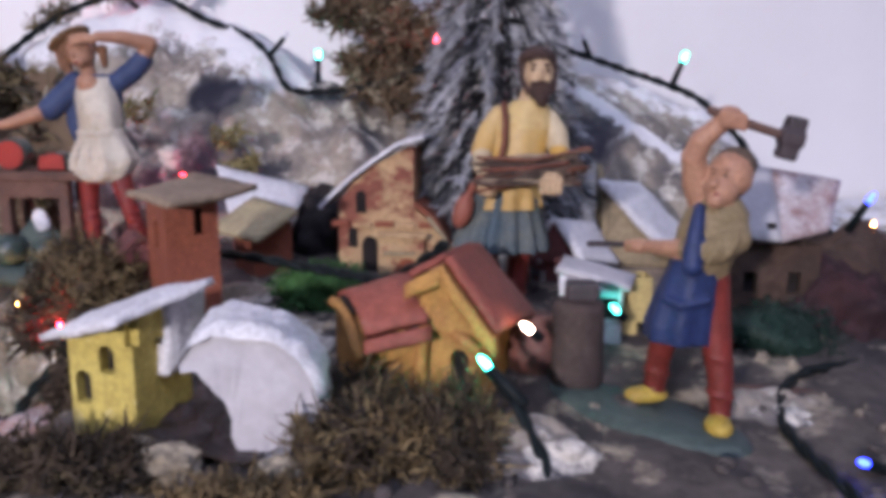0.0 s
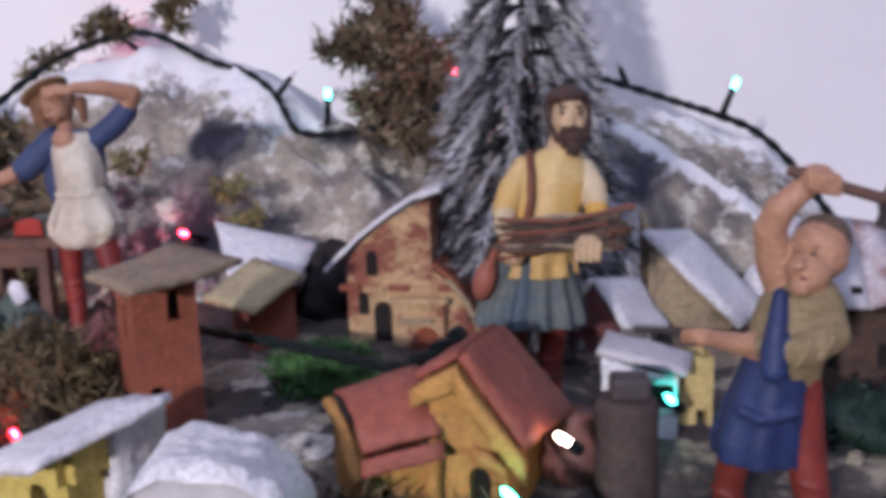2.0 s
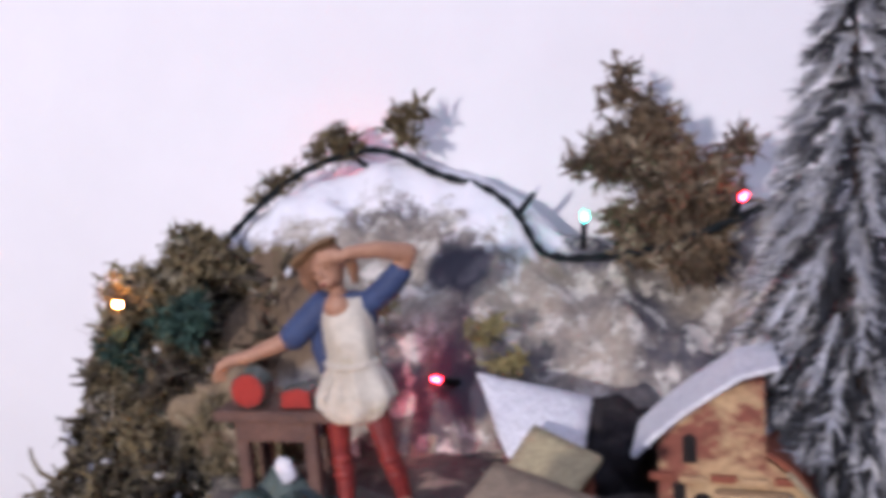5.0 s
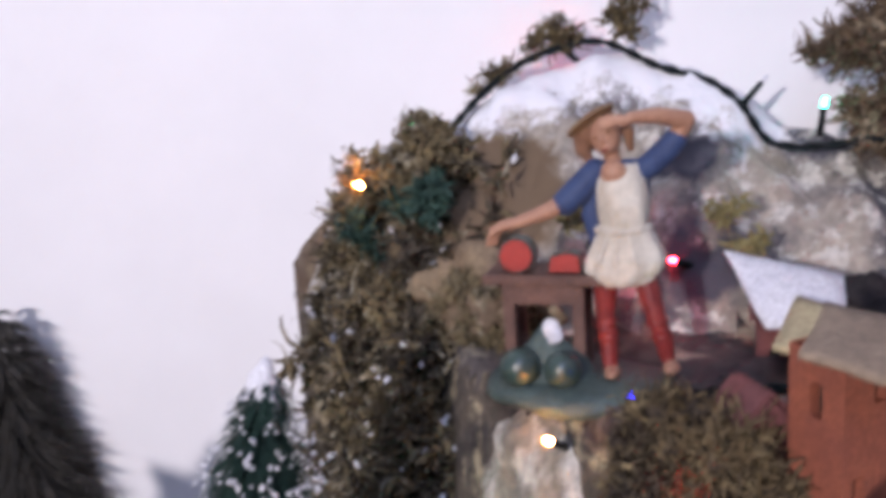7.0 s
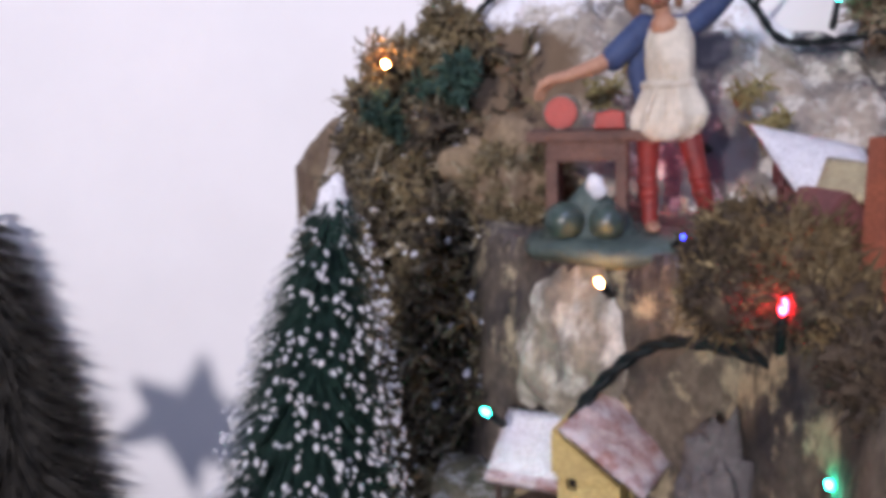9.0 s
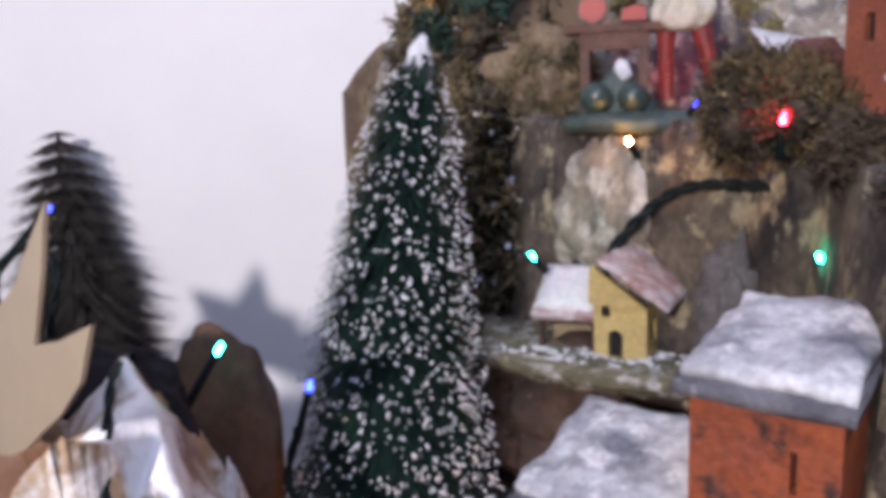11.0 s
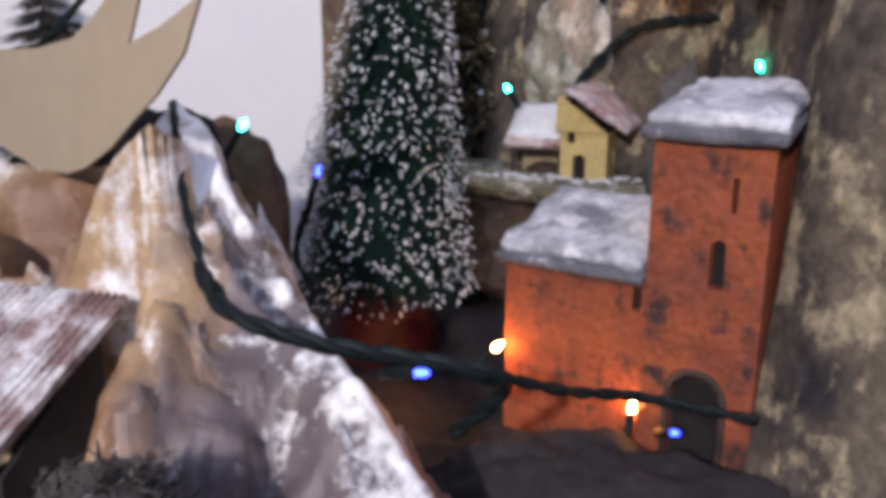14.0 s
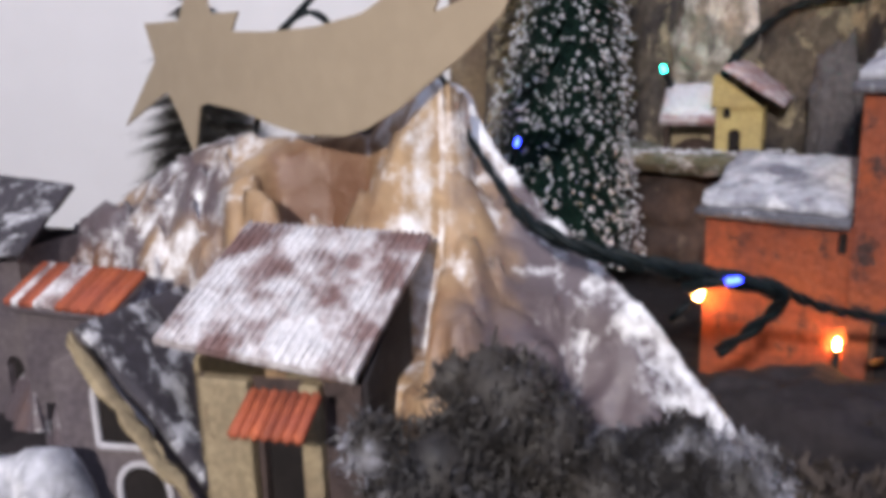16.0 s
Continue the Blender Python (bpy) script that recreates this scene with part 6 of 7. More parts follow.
# melon stall
def melon_stall():
    ob = thing("stall_table", "brown wooden stall table on square legs", "table", pose(-0.2165, 0.512, 0.2245, rz=0))
    bm = bmesh.new()
    box(bm, (0, 0, 0.0525), (0.060, 0.030, 0.005), bevel=0.0010)
    part("tabletop", bm, "wood", ob)
    for x in (-0.018, 0.015):
        for y in (-0.010, 0.010):
            bm = bmesh.new()
            box(bm, (x, y, 0.0255), (0.0058, 0.0058, 0.051), bevel=0.0007)
            part("leg", bm, "wood", ob)
    bm = bmesh.new()
    box(bm, (-0.0015, -0.012, 0.0455), (0.036, 0.003, 0.010), bevel=0.0006)
    part("apron_rail", bm, "wood", ob)
    def cut_melon(nm, label, outline, x):
        t = thing(nm, label, "watermelon", pose(x, 0.505, 0.2798), "melons")
        for pn, k, y0, y1, mat in (("rind", 1.0, -0.004, 0.006, "melon"), ("pulp", 0.90, -0.0052, 0.002, "pulp")):
            bm = bmesh.new()
            mid = Vector((sum(p[0] for p in outline) / len(outline), sum(p[1] for p in outline) / len(outline)))
            ring = [(mid.x + (px - mid.x) * k, mid.y + (pz - mid.y) * k) for px, pz in outline]
            lay = [[bm.verts.new((px, y, pz)) for px, pz in ring] for y in (y0, y1)]
            bm.faces.new(lay[0])
            bm.faces.new(lay[1][::-1])
            for i in range(len(ring)):
                j = (i + 1) % len(ring)
                bm.faces.new((lay[0][i], lay[0][j], lay[1][j], lay[1][i]))
            bmesh.ops.bevel(bm, geom=bm.edges[:], offset=0.0005, segments=1, affect="EDGES")
            part(pn, bm, mat, t)
    cut_melon("melon_half", "halved watermelon with round red face on the stall table", [(0.0088 * math.cos(a) * (1 if math.sin(a) > -0.8 else 0.8), 0.0082 + 0.0088 * max(-0.93, math.sin(a))) for a in (2 * math.pi * k / 22 for k in range(22))], -0.230)
    cut_melon("melon_slice", "red watermelon wedge lying on the stall table", [(-0.0080, 0.0), (0.0085, 0.0), (0.0078, 0.0085), (0.0020, 0.0100), (-0.0066, 0.0080)], -0.2075)
    bm = bmesh.new()
    rings = []
    for z, s in ((0.0, 0.93), (0.003, 1.0), (0.007, 0.97), (0.010, 0.80)):
        rings.append([bm.verts.new((-0.203 + 0.046 * s * math.cos(a), 0.506 + 0.034 * s * math.sin(a), 0.2195 + z + 0.0015 * math.sin(5 * a))) for a in (2 * math.pi * k / 28 for k in range(28))])
    for a, b in zip(rings, rings[1:]):
        for k in range(28):
            bm.faces.new((a[k], a[(k + 1) % 28], b[(k + 1) % 28], b[k]))
    bm.faces.new(rings[-1])
    bm.faces.new(rings[0][::-1])
    tagged(finish("stall_plinth", bm, "greenbase", smooth=True), "grey-green oval plinth under the melon stall", "plinth")
    for x, y, z, r in ((-0.2275, 0.487, 0.2385, 0.0094), (-0.2075, 0.487, 0.2380, 0.0086)):
        bm = bmesh.new()
        blob(bm, (0, 0, 0), (r, r, r * 0.95), 0, 0.03, 18)
        tagged(finish("melon", bm, "melon", m=pose(x, y, z)), "whole dark green watermelon beneath the stall", "watermelon", "melons")

    bm = bmesh.new()
    lathe(bm, [(0.0, 0.025, 0.013), (0.006, 0.0215, 0.011), (0.014, 0.0165, 0.009), (0.019, 0.0105, 0.0075), (0.024, 0.0062, 0.005), (0.029, 0.002, 0.002)], 18, 0, 0.10, 5)
    tagged(finish("small_mound", bm, "greenbase", m=pose(-0.2165, 0.500, 0.2270)), "small grey-green mound with pointed top behind melons", "mound")
    bm = bmesh.new()
    blob(bm, (0, 0, 0), (0.0050, 0.0036, 0.0062), 0, 0.45, 14, 220)
    tagged(finish("snow_lump", bm, "snow", m=pose(-0.2130, 0.496, 0.2530)), "small white lump of snow under the stall", "snow lump")


melon_stall()


def jug():
    ob = thing("clay_jug", "round brown clay jug beside the ochre house", "jug", pose(0.0475, 0.380, 0.2130) @ Matrix.Scale(1.18, 4))
    bm = bmesh.new()
    lathe(bm, [(0.0, 0.006, 0.006), (0.004, 0.0095, 0.0095), (0.010, 0.0112, 0.0112), (0.016, 0.0085, 0.0085), (0.019, 0.0055, 0.0055), (0.0215, 0.0062, 0.0062)], 18)
    part("body", bm, "pot", ob)
    bm = bmesh.new()
    tube(bm, [(0.0100, -0.002, 0.011), (0.0145, -0.002, 0.014), (0.0125, -0.002, 0.019), (0.006, -0.002, 0.0195)], 0.0012, 6)
    part("handle", bm, "pot", ob)
    bm = bmesh.new()
    slab(bm, [(0.112, 0.352, 0.2135), (0.150, 0.346, 0.2125), (0.156, 0.360, 0.2140), (0.116, 0.366, 0.2150)], 0.0025, 0, 0.0008, 6)
    tagged(finish("wood_plank", bm, "wood", smooth=True), "flat brown wood scrap lying by the blacksmith", "plank")


jug()


# Trees, moss and lights
def brush_tree(name, label, base, tip, radius, n, mat, tipmat=None, ntips=0, droop=0.25, width=0.0007, seed=1, group="trees", stand=True, power=0.85, bow=0.0):
    """A bottle-brush tree: a wire stem, thousands of bristles and, if asked, beads of snow on their ends."""
    base, tip = Vector(base), Vector(tip)
    ax = tip - base
    H = ax.length
    ob = thing(name, label, "tree", Matrix.Translation(base), group)
    rng = random.Random(seed)
    bm = bmesh.new()
    tube(bm, [(0, 0, -0.03 if stand else -0.05), Vector((ax.x * 0.25, ax.y * 0.5, ax.z * 0.5)), ax * 0.98], [0.004, 0.003, 0.0015], 8)
    part("trunk", bm, "cork", ob)
    prof = lambda t: radius * (0.06 + 0.94 * (1 - t) ** power)
    axis = lambda t: Vector((ax.x * t * t if bow else ax.x * t, ax.y * t, ax.z * t))
    vs, fs, ends = [], [], []
    for _ in range(n):
        t = 1 - rng.random() ** 0.68
        t = t * 0.985
        if droop < 0.1:
            t = min(0.985, (int(t * 26) + rng.gauss(0.5, 0.13)) / 26)
        a = rng.uniform(0, 2 * math.pi)
        r = prof(t) * (rng.uniform(0.82, 1.06) if droop > 0.1 else rng.uniform(0.70, 1.05) * (0.96 + 0.42 * noise.noise(Vector((math.cos(a) * 4.2, math.sin(a) * 4.2, int(t * 26) * 1.7)))))
        root = axis(min(1, t + 0.03))
        out = Vector((math.cos(a), math.sin(a), 0))
        end = axis(t) + out * r - Vector((0, 0, droop * r))
        mid = root.lerp(end, 0.5) + Vector((0, 0, 0.06 * r))
        side = Vector((-math.sin(a), math.cos(a), rng.uniform(-0.5, 0.5))) * width
        k = len(vs)
        vs += [root - side, root + side, mid - side, mid + side, end]
        fs += [(k, k + 1, k + 3, k + 2), (k + 2, k + 3, k + 4)]
        ends.append((end, out))
    me = bpy.data.meshes.new("bristles")
    me.from_pydata([tuple(v) for v in vs], [], fs)
    me.materials.append(M[mat])
    o = new("bristles", me)
    o.parent = ob
    if ntips:
        bm = bmesh.new()
        for end, out in rng.sample(ends, min(ntips, len(ends))):
            s = rng.uniform(0.0004, 0.00095)
            lie = (out + Vector((rng.gauss(0, 0.25), rng.gauss(0, 0.25), -0.9 + rng.gauss(0, 0.5)))).to_track_quat("Z", "Y").to_matrix().to_4x4()
            g = bmesh.ops.create_icosphere(bm, subdivisions=1, radius=s, matrix=Matrix.Translation(end) @ lie @ Matrix.Diagonal((1, 0.85, rng.uniform(1.1, 2.4), 1)))
        tagged(part("snow_frosting", bm, tipmat, ob, "beads of white snow on the bristles"), kind="stuff")
        bm = bmesh.new()
        blob(bm, ax - Vector((0.001, 0, 0.008)), (0.0062, 0.0060, 0.013), 0, 0.5, 16, 160)
        part("snow_cap", bm, tipmat, ob, "white snow cap on the tip")
    if stand:
        bm = bmesh.new()
        lathe(bm, [(-0.050, 0.034, 0.034), (-0.046, 0.036, 0.036), (-0.024, 0.031, 0.031), (-0.006, 0.024, 0.024), (0.0, 0.018, 0.018)], 20)
        part("stand", bm, "redpot", ob, "round stand coloured dark red for red bulb glow")
    return ob


brush_tree("snowy_cone_tree", "dark green bottle-brush tree with white snow-tipped bristles", (-0.3285, 0.392, 0.050), (-0.3035, 0.392, 0.266), 0.0555, 12500, "needle", "snow", 2700, 0.22, 0.00055, 3, power=0.53, bow=0.022)
brush_tree("dark_brush_tree", "dark brownish-green bottle-brush tree against the wall", (-0.668, 0.600, -0.12), (-0.668, 0.600, 0.223), 0.101, 15000, "needleold", None, 0, 0.02, 0.0007, 4, stand=False, power=0.5)


def frosted_pine():
    base, top = Vector((0.034, 0.548, 0.215)), Vector((0.032, 0.548, 0.462))
    ob = thing("frosted_pine", "tall grey frosted artificial pine with drooping branches", "tree", Matrix.Translation(base), "trees")
    bm = bmesh.new()
    tube(bm, [(0, 0, 0), (0, 0, 0.1), top - base], [0.004, 0.003, 0.001], 8)
    part("trunk", bm, "cork", ob)
    rng = random.Random(8)
    H = (top - base).length
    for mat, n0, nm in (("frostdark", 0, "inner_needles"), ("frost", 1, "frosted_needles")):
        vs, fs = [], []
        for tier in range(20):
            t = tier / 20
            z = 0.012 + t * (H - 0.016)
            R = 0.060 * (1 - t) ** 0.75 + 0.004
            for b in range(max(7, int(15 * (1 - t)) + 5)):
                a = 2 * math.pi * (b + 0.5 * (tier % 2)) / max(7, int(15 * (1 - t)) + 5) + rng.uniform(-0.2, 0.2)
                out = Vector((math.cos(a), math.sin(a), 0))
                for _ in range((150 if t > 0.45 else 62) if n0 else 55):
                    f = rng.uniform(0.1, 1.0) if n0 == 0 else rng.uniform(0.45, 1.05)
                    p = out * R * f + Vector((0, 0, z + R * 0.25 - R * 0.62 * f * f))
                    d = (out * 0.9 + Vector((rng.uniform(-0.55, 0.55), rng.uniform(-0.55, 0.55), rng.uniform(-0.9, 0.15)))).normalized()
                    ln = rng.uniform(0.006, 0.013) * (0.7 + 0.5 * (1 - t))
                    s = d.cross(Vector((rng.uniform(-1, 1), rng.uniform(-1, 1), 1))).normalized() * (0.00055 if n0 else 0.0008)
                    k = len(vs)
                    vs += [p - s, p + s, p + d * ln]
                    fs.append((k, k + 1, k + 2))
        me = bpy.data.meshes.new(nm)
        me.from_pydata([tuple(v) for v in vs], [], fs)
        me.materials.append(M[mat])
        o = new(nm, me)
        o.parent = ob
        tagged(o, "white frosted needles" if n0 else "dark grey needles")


frosted_pine()


def clump(name, label, c, r, n, mat, seed, length=0.0065, width=0.0012, core="mossdark", category="moss", curl=3.0):
    """A loose clump of curled strands round an uneven core."""
    ob = thing(name, label, category, Matrix.Translation(c), "moss and bushes")
    ob["kind"] = "stuff"
    bm = bmesh.new()
    blob(bm, (0, 0, 0), [v * 0.74 for v in r], 0, 0.45, 22, 70)
    part("core", bm, core, ob)
    def place(rng):
        d = Vector((rng.gauss(0, 1), rng.gauss(0, 1), rng.gauss(0, 1))).normalized()
        q = rng.uniform(0.62, 1.0) * (1 + 0.3 * noise.noise(d * 2.3 + Vector((seed, 0, 0))))
        return (d.x * r[0] * q, d.y * r[1] * q, d.z * r[2] * q), d + Vector((rng.gauss(0, 0.7), rng.gauss(0, 0.7), rng.gauss(0, 0.7)))
    strands("strands", n, place, length, width, mat, "", "", "stuff", curl, seed, ob)
    return ob


clump("moss_clump", "clump of dry olive-brown moss", (-0.118, 0.352, 0.215), (0.016, 0.022, 0.016), 1760, "mossdark", 12)
clump("moss_clump", "tangle of dark dry moss at the terrace edge", (-0.096, 0.283, 0.210), (0.030, 0.014, 0.014), 4200, "mossdark", 13, 0.0100, 0.0008)
clump("moss_clump", "tangle of dark dry moss at the terrace edge", (-0.040, 0.262, 0.208), (0.026, 0.016, 0.013), 3000, "mossochre", 14, 0.0100, 0.0008)
clump("green_foam_bush", "bright green foam bush among the houses", (-0.050, 0.442, 0.230), (0.026, 0.014, 0.016), 2200, "sponge", 22, 0.004, 0.0006, "sponge", "bush")
clump("earth_heap", "rumpled grey-brown earth and lichen at the hill foot", (-0.235, 0.108, 0.016), (0.052, 0.028, 0.032), 4200, "earth", 28, 0.007, 0.0017, "earth", "earth heap", 3.0)
clump("moss_clump", "dark moss under the orange castle", (-0.190, 0.235, 0.004), (0.06, 0.02, 0.014), 2640, "mossdark", 25)
clump("green_foam_bush", "dull dark green foam bush by the rocks", (0.150, 0.402, 0.226), (0.030, 0.018, 0.014), 1200, "needle", 26, 0.004, 0.0006, "needle", "bush")


def bush(name, label, tufts, n, mat, seed, length=0.011, width=0.0011, core="mossdark", category="bush", curl=2.0, fill=0.55):
    """One plant of several loose tufts (centre, radius), with gaps between them and wild ends."""
    ob = thing(name, label, category, Matrix(), "moss and bushes")
    ob["kind"] = "stuff"
    bm = bmesh.new()
    for c, r in tufts:
        blob(bm, c, [r * fill] * 3, 0, 0.5, 12, 90)
    part("core", bm, core, ob)
    total = sum(r * r for _, r in tufts)
    rng0 = random.Random(seed)
    picks = rng0.choices(tufts, [r * r / total for _, r in tufts], k=n)
    it = iter(picks)
    def place(rng):
        c, r = next(it)
        d = Vector((rng.gauss(0, 1), rng.gauss(0, 1), rng.gauss(0, 1))).normalized()
        return Vector(c) + d * r * rng.uniform(0.5, 1.05), d + Vector((rng.gauss(0, 0.6), rng.gauss(0, 0.6), rng.gauss(0.25, 0.6)))
    strands("strands", n, place, length, width, mat, "", "", "stuff", curl, seed, ob)


def tufts_in(seed, n, c, r, size):
    rng = random.Random(seed)
    out = []
    for _ in range(n):
        d = Vector((rng.gauss(0, 1), rng.gauss(0, 1), rng.gauss(0, 1))).normalized() * rng.random() ** 0.5
        out.append(((c[0] + d.x * r[0], c[1] + d.y * r[1], c[2] + d.z * r[2]), size * rng.uniform(0.6, 1.3)))
    return out


bush("lichen_bush", "dark grey tinsel-like lichen bush", tufts_in(81, 26, (-0.334, 0.094, 0.046), (0.036, 0.022, 0.032), 0.012), 11000, "tinsel", 23, 0.0060, 0.0007, "tinsel", fill=0.80)
bush("lichen_bush", "dark grey tinsel-like lichen bush", tufts_in(82, 24, (-0.282, 0.102, 0.036), (0.038, 0.020, 0.024), 0.012), 10000, "tinsel", 24, 0.0060, 0.0007, "tinsel", fill=0.80)
for seed, mat, n in ((41, "mossochre", 5200), (42, "mossdark", 3600)):
    bush("moss_clump", "loose clump of dry olive-brown moss by the tower", tufts_in(seed, 22, (-0.146, 0.402, 0.234), (0.030, 0.026, 0.022), 0.010) + tufts_in(seed + 5, 8, (-0.118, 0.392, 0.222), (0.012, 0.014, 0.010), 0.007), n, mat, seed, 0.0110, 0.0009, category="moss", fill=0.7)
for seed, mat, n in ((43, "mossochre", 4200), (44, "mossdark", 3200)):
    bush("moss_clump", "ochre dry moss before the ochre house", tufts_in(seed, 24, (0.000, 0.302, 0.214), (0.032, 0.026, 0.012), 0.0085) + tufts_in(seed + 5, 6, (-0.020, 0.330, 0.220), (0.014, 0.010, 0.010), 0.006), n + 1600, mat, seed, 0.0115, 0.00075, category="moss", fill=0.7, curl=2.2)
bush("moss_clump", "ochre-brown dry moss on the tan rock", tufts_in(91, 16, (-0.262, 0.545, 0.252), (0.028, 0.006, 0.022), 0.006), 1700, "mosslight", 92, 0.0095, 0.0012, category="moss", fill=0.6)
bush("dry_bush", "upright brown-green dried bush on the mountain crest", tufts_in(2, 24, (-0.042, 0.655, 0.346), (0.033, 0.016, 0.026), 0.012) + tufts_in(3, 9, (-0.064, 0.658, 0.385), (0.018, 0.010, 0.024), 0.010) + [((-0.066, 0.66, 0.412), 0.009), ((-0.062, 0.66, 0.424), 0.005), ((-0.050, 0.66, 0.402), 0.009), ((-0.002, 0.655, 0.378), 0.008), ((-0.014, 0.655, 0.366), 0.009), ((-0.092, 0.655, 0.372), 0.006)] + tufts_in(4, 9, (-0.036, 0.656, 0.378), (0.024, 0.010, 0.016), 0.010) + tufts_in(11, 8, (-0.026, 0.640, 0.318), (0.020, 0.008, 0.014), 0.009), 5600, "dryleaf", 17, 0.0135, 0.0015, curl=3.2, fill=0.62)
bush("dry_sprig", "sprig of dry olive moss on the mountain crest", [((-0.196, 0.678, 0.396), 0.007), ((-0.200, 0.678, 0.408), 0.007), ((-0.187, 0.678, 0.412), 0.006), ((-0.206, 0.678, 0.402), 0.005)], 260, "moss", 19, 0.010, 0.0013, fill=0.3)
bush("dry_sprig", "sprig of dry olive moss on the mountain crest", [((-0.232, 0.672, 0.392), 0.007), ((-0.245, 0.670, 0.394), 0.008), ((-0.256, 0.668, 0.388), 0.006), ((-0.240, 0.671, 0.401), 0.006), ((-0.270, 0.662, 0.374), 0.006), ((-0.279, 0.656, 0.372), 0.006), ((-0.288, 0.650, 0.362), 0.005)], 460, "moss", 20, 0.010, 0.0013, fill=0.3)
for k, (x, y, z) in enumerate(((-0.196, 0.592, 0.306), (-0.126, 0.585, 0.272), (-0.138, 0.590, 0.290), (-0.216, 0.570, 0.292))):
    bush("dry_sprig", "small yellow-green dry sprig on the rock slope", [((x, y, z), 0.005), ((x + 0.006, y, z + 0.006), 0.004), ((x - 0.005, y - 0.002, z + 0.004), 0.004)], 130, "sprig", 70 + k, 0.009, 0.0011, "sprig", fill=0.2)
bush("side_moss", "tufts of brown-green dry moss along the mountain edge", tufts_in(5, 16, (-0.330, 0.598, 0.312), (0.026, 0.02, 0.024), 0.011) + tufts_in(6, 12, (-0.309, 0.612, 0.335), (0.018, 0.02, 0.013), 0.010) + tufts_in(7, 14, (-0.350, 0.588, 0.275), (0.018, 0.016, 0.03), 0.010), 4200, "mosslight", 33, 0.010, 0.0015, category="moss")
bush("side_moss", "brown-green dry moss hanging on the mountain side", tufts_in(9, 34, (-0.318, 0.552, 0.15), (0.046, 0.012, 0.13), 0.011), 4600, "mosslight", 37, 0.011, 0.0016, category="moss")
bush("side_moss", "dark brown dry moss hanging on the mountain side", tufts_in(8, 40, (-0.318, 0.560, 0.14), (0.05, 0.012, 0.14), 0.014), 3600, "mossmid", 34, 0.012, 0.0017, category="moss")


def moss_wall(rng):
    x = rng.uniform(-0.378, -0.258)
    z = rng.random() ** 0.8 * (0.335 - 0.06 * max(0, (-0.34 - x) / 0.06))
    if z > 0.20 and x > -0.280 and rng.random() < 0.85:
        return moss_wall(rng)
    y = 0.553 + 0.06 * max(0, (-0.30 - x)) - (0.06 * max(0, x + 0.30)) + 0.012 * noise.noise(Vector((x, 0, z)) * 40)
    if z > 0.215:
        y += (z - 0.215) * 0.75
    lump = noise.noise(Vector((x, 0, z)) * 48 + Vector((0, 4, 0)))
    if lump < 0.0 and rng.random() < 0.85:
        return moss_wall(rng)
    return (x, y - 0.004 - 0.034 * max(0, lump), z), (rng.gauss(0, 1), -1, rng.gauss(0, 1))


strands("moss_cover", 2900, moss_wall, 0.013, 0.0021, "mosslight", "brown-green dry moss over the mountain side", "moss", seed=31)
strands("dark_moss_cover", 3000, moss_wall, 0.014, 0.0022, "mossmid", "dark brown dry moss over the mountain side", "moss", seed=32)

strands("moss_fronds", 420, moss_wall, 0.021, 0.0021, "mosslight", "large curled dry moss fronds over the mountain side", "moss", curl=2.2, seed=38)
strands("pale_twigs", 420, moss_wall, 0.018, 0.0008, "mosspale", "pale dry twigs in the moss", "twigs", seed=36)
bush("teal_moss", "dark teal-green dry moss on the mountain edge", tufts_in(61, 5, (-0.330, 0.575, 0.285), (0.026, 0.010, 0.030), 0.007) + tufts_in(62, 4, (-0.298, 0.568, 0.290), (0.010, 0.010, 0.036), 0.007), 900, "mossgreen", 63, 0.010, 0.0014, category="moss")
snow_flecks = random.Random(64)
bm = bmesh.new()
for _ in range(90):
    (fx, fy, fz), _d = moss_wall(snow_flecks)
    s = snow_flecks.uniform(0.0010, 0.0026)
    bmesh.ops.create_icosphere(bm, subdivisions=1, radius=s, matrix=pose(fx, fy - 0.009, fz, snow_flecks.uniform(0, 180), snow_flecks.uniform(0, 180), 0) @ Matrix.Diagonal((1, 0.55, 1.7, 1)))
tagged(finish("snow_flecks", bm, "snow"), "small white flecks of snow caught in the moss", "snow", "", "stuff")


# dark rock mound beside the blacksmith
def mound(name, label, c, r, mat, seed, amp=0.35, freq=30, category="rock"):
    bm = bmesh.new()
    g = bmesh.ops.create_icosphere(bm, subdivisions=5, radius=1)
    for v in bm.verts:
        d = v.co.normalized()
        k = 1 + amp * noise.fractal(d * 1.6 + Vector((seed, 0, 0)), 0.9, 2.1, 5)
        v.co = Vector((d.x * r[0], d.y * r[1], d.z * r[2])) * k
    return tagged(finish(name, bm, mat, smooth=True, m=Matrix.Translation(c)), label, category)



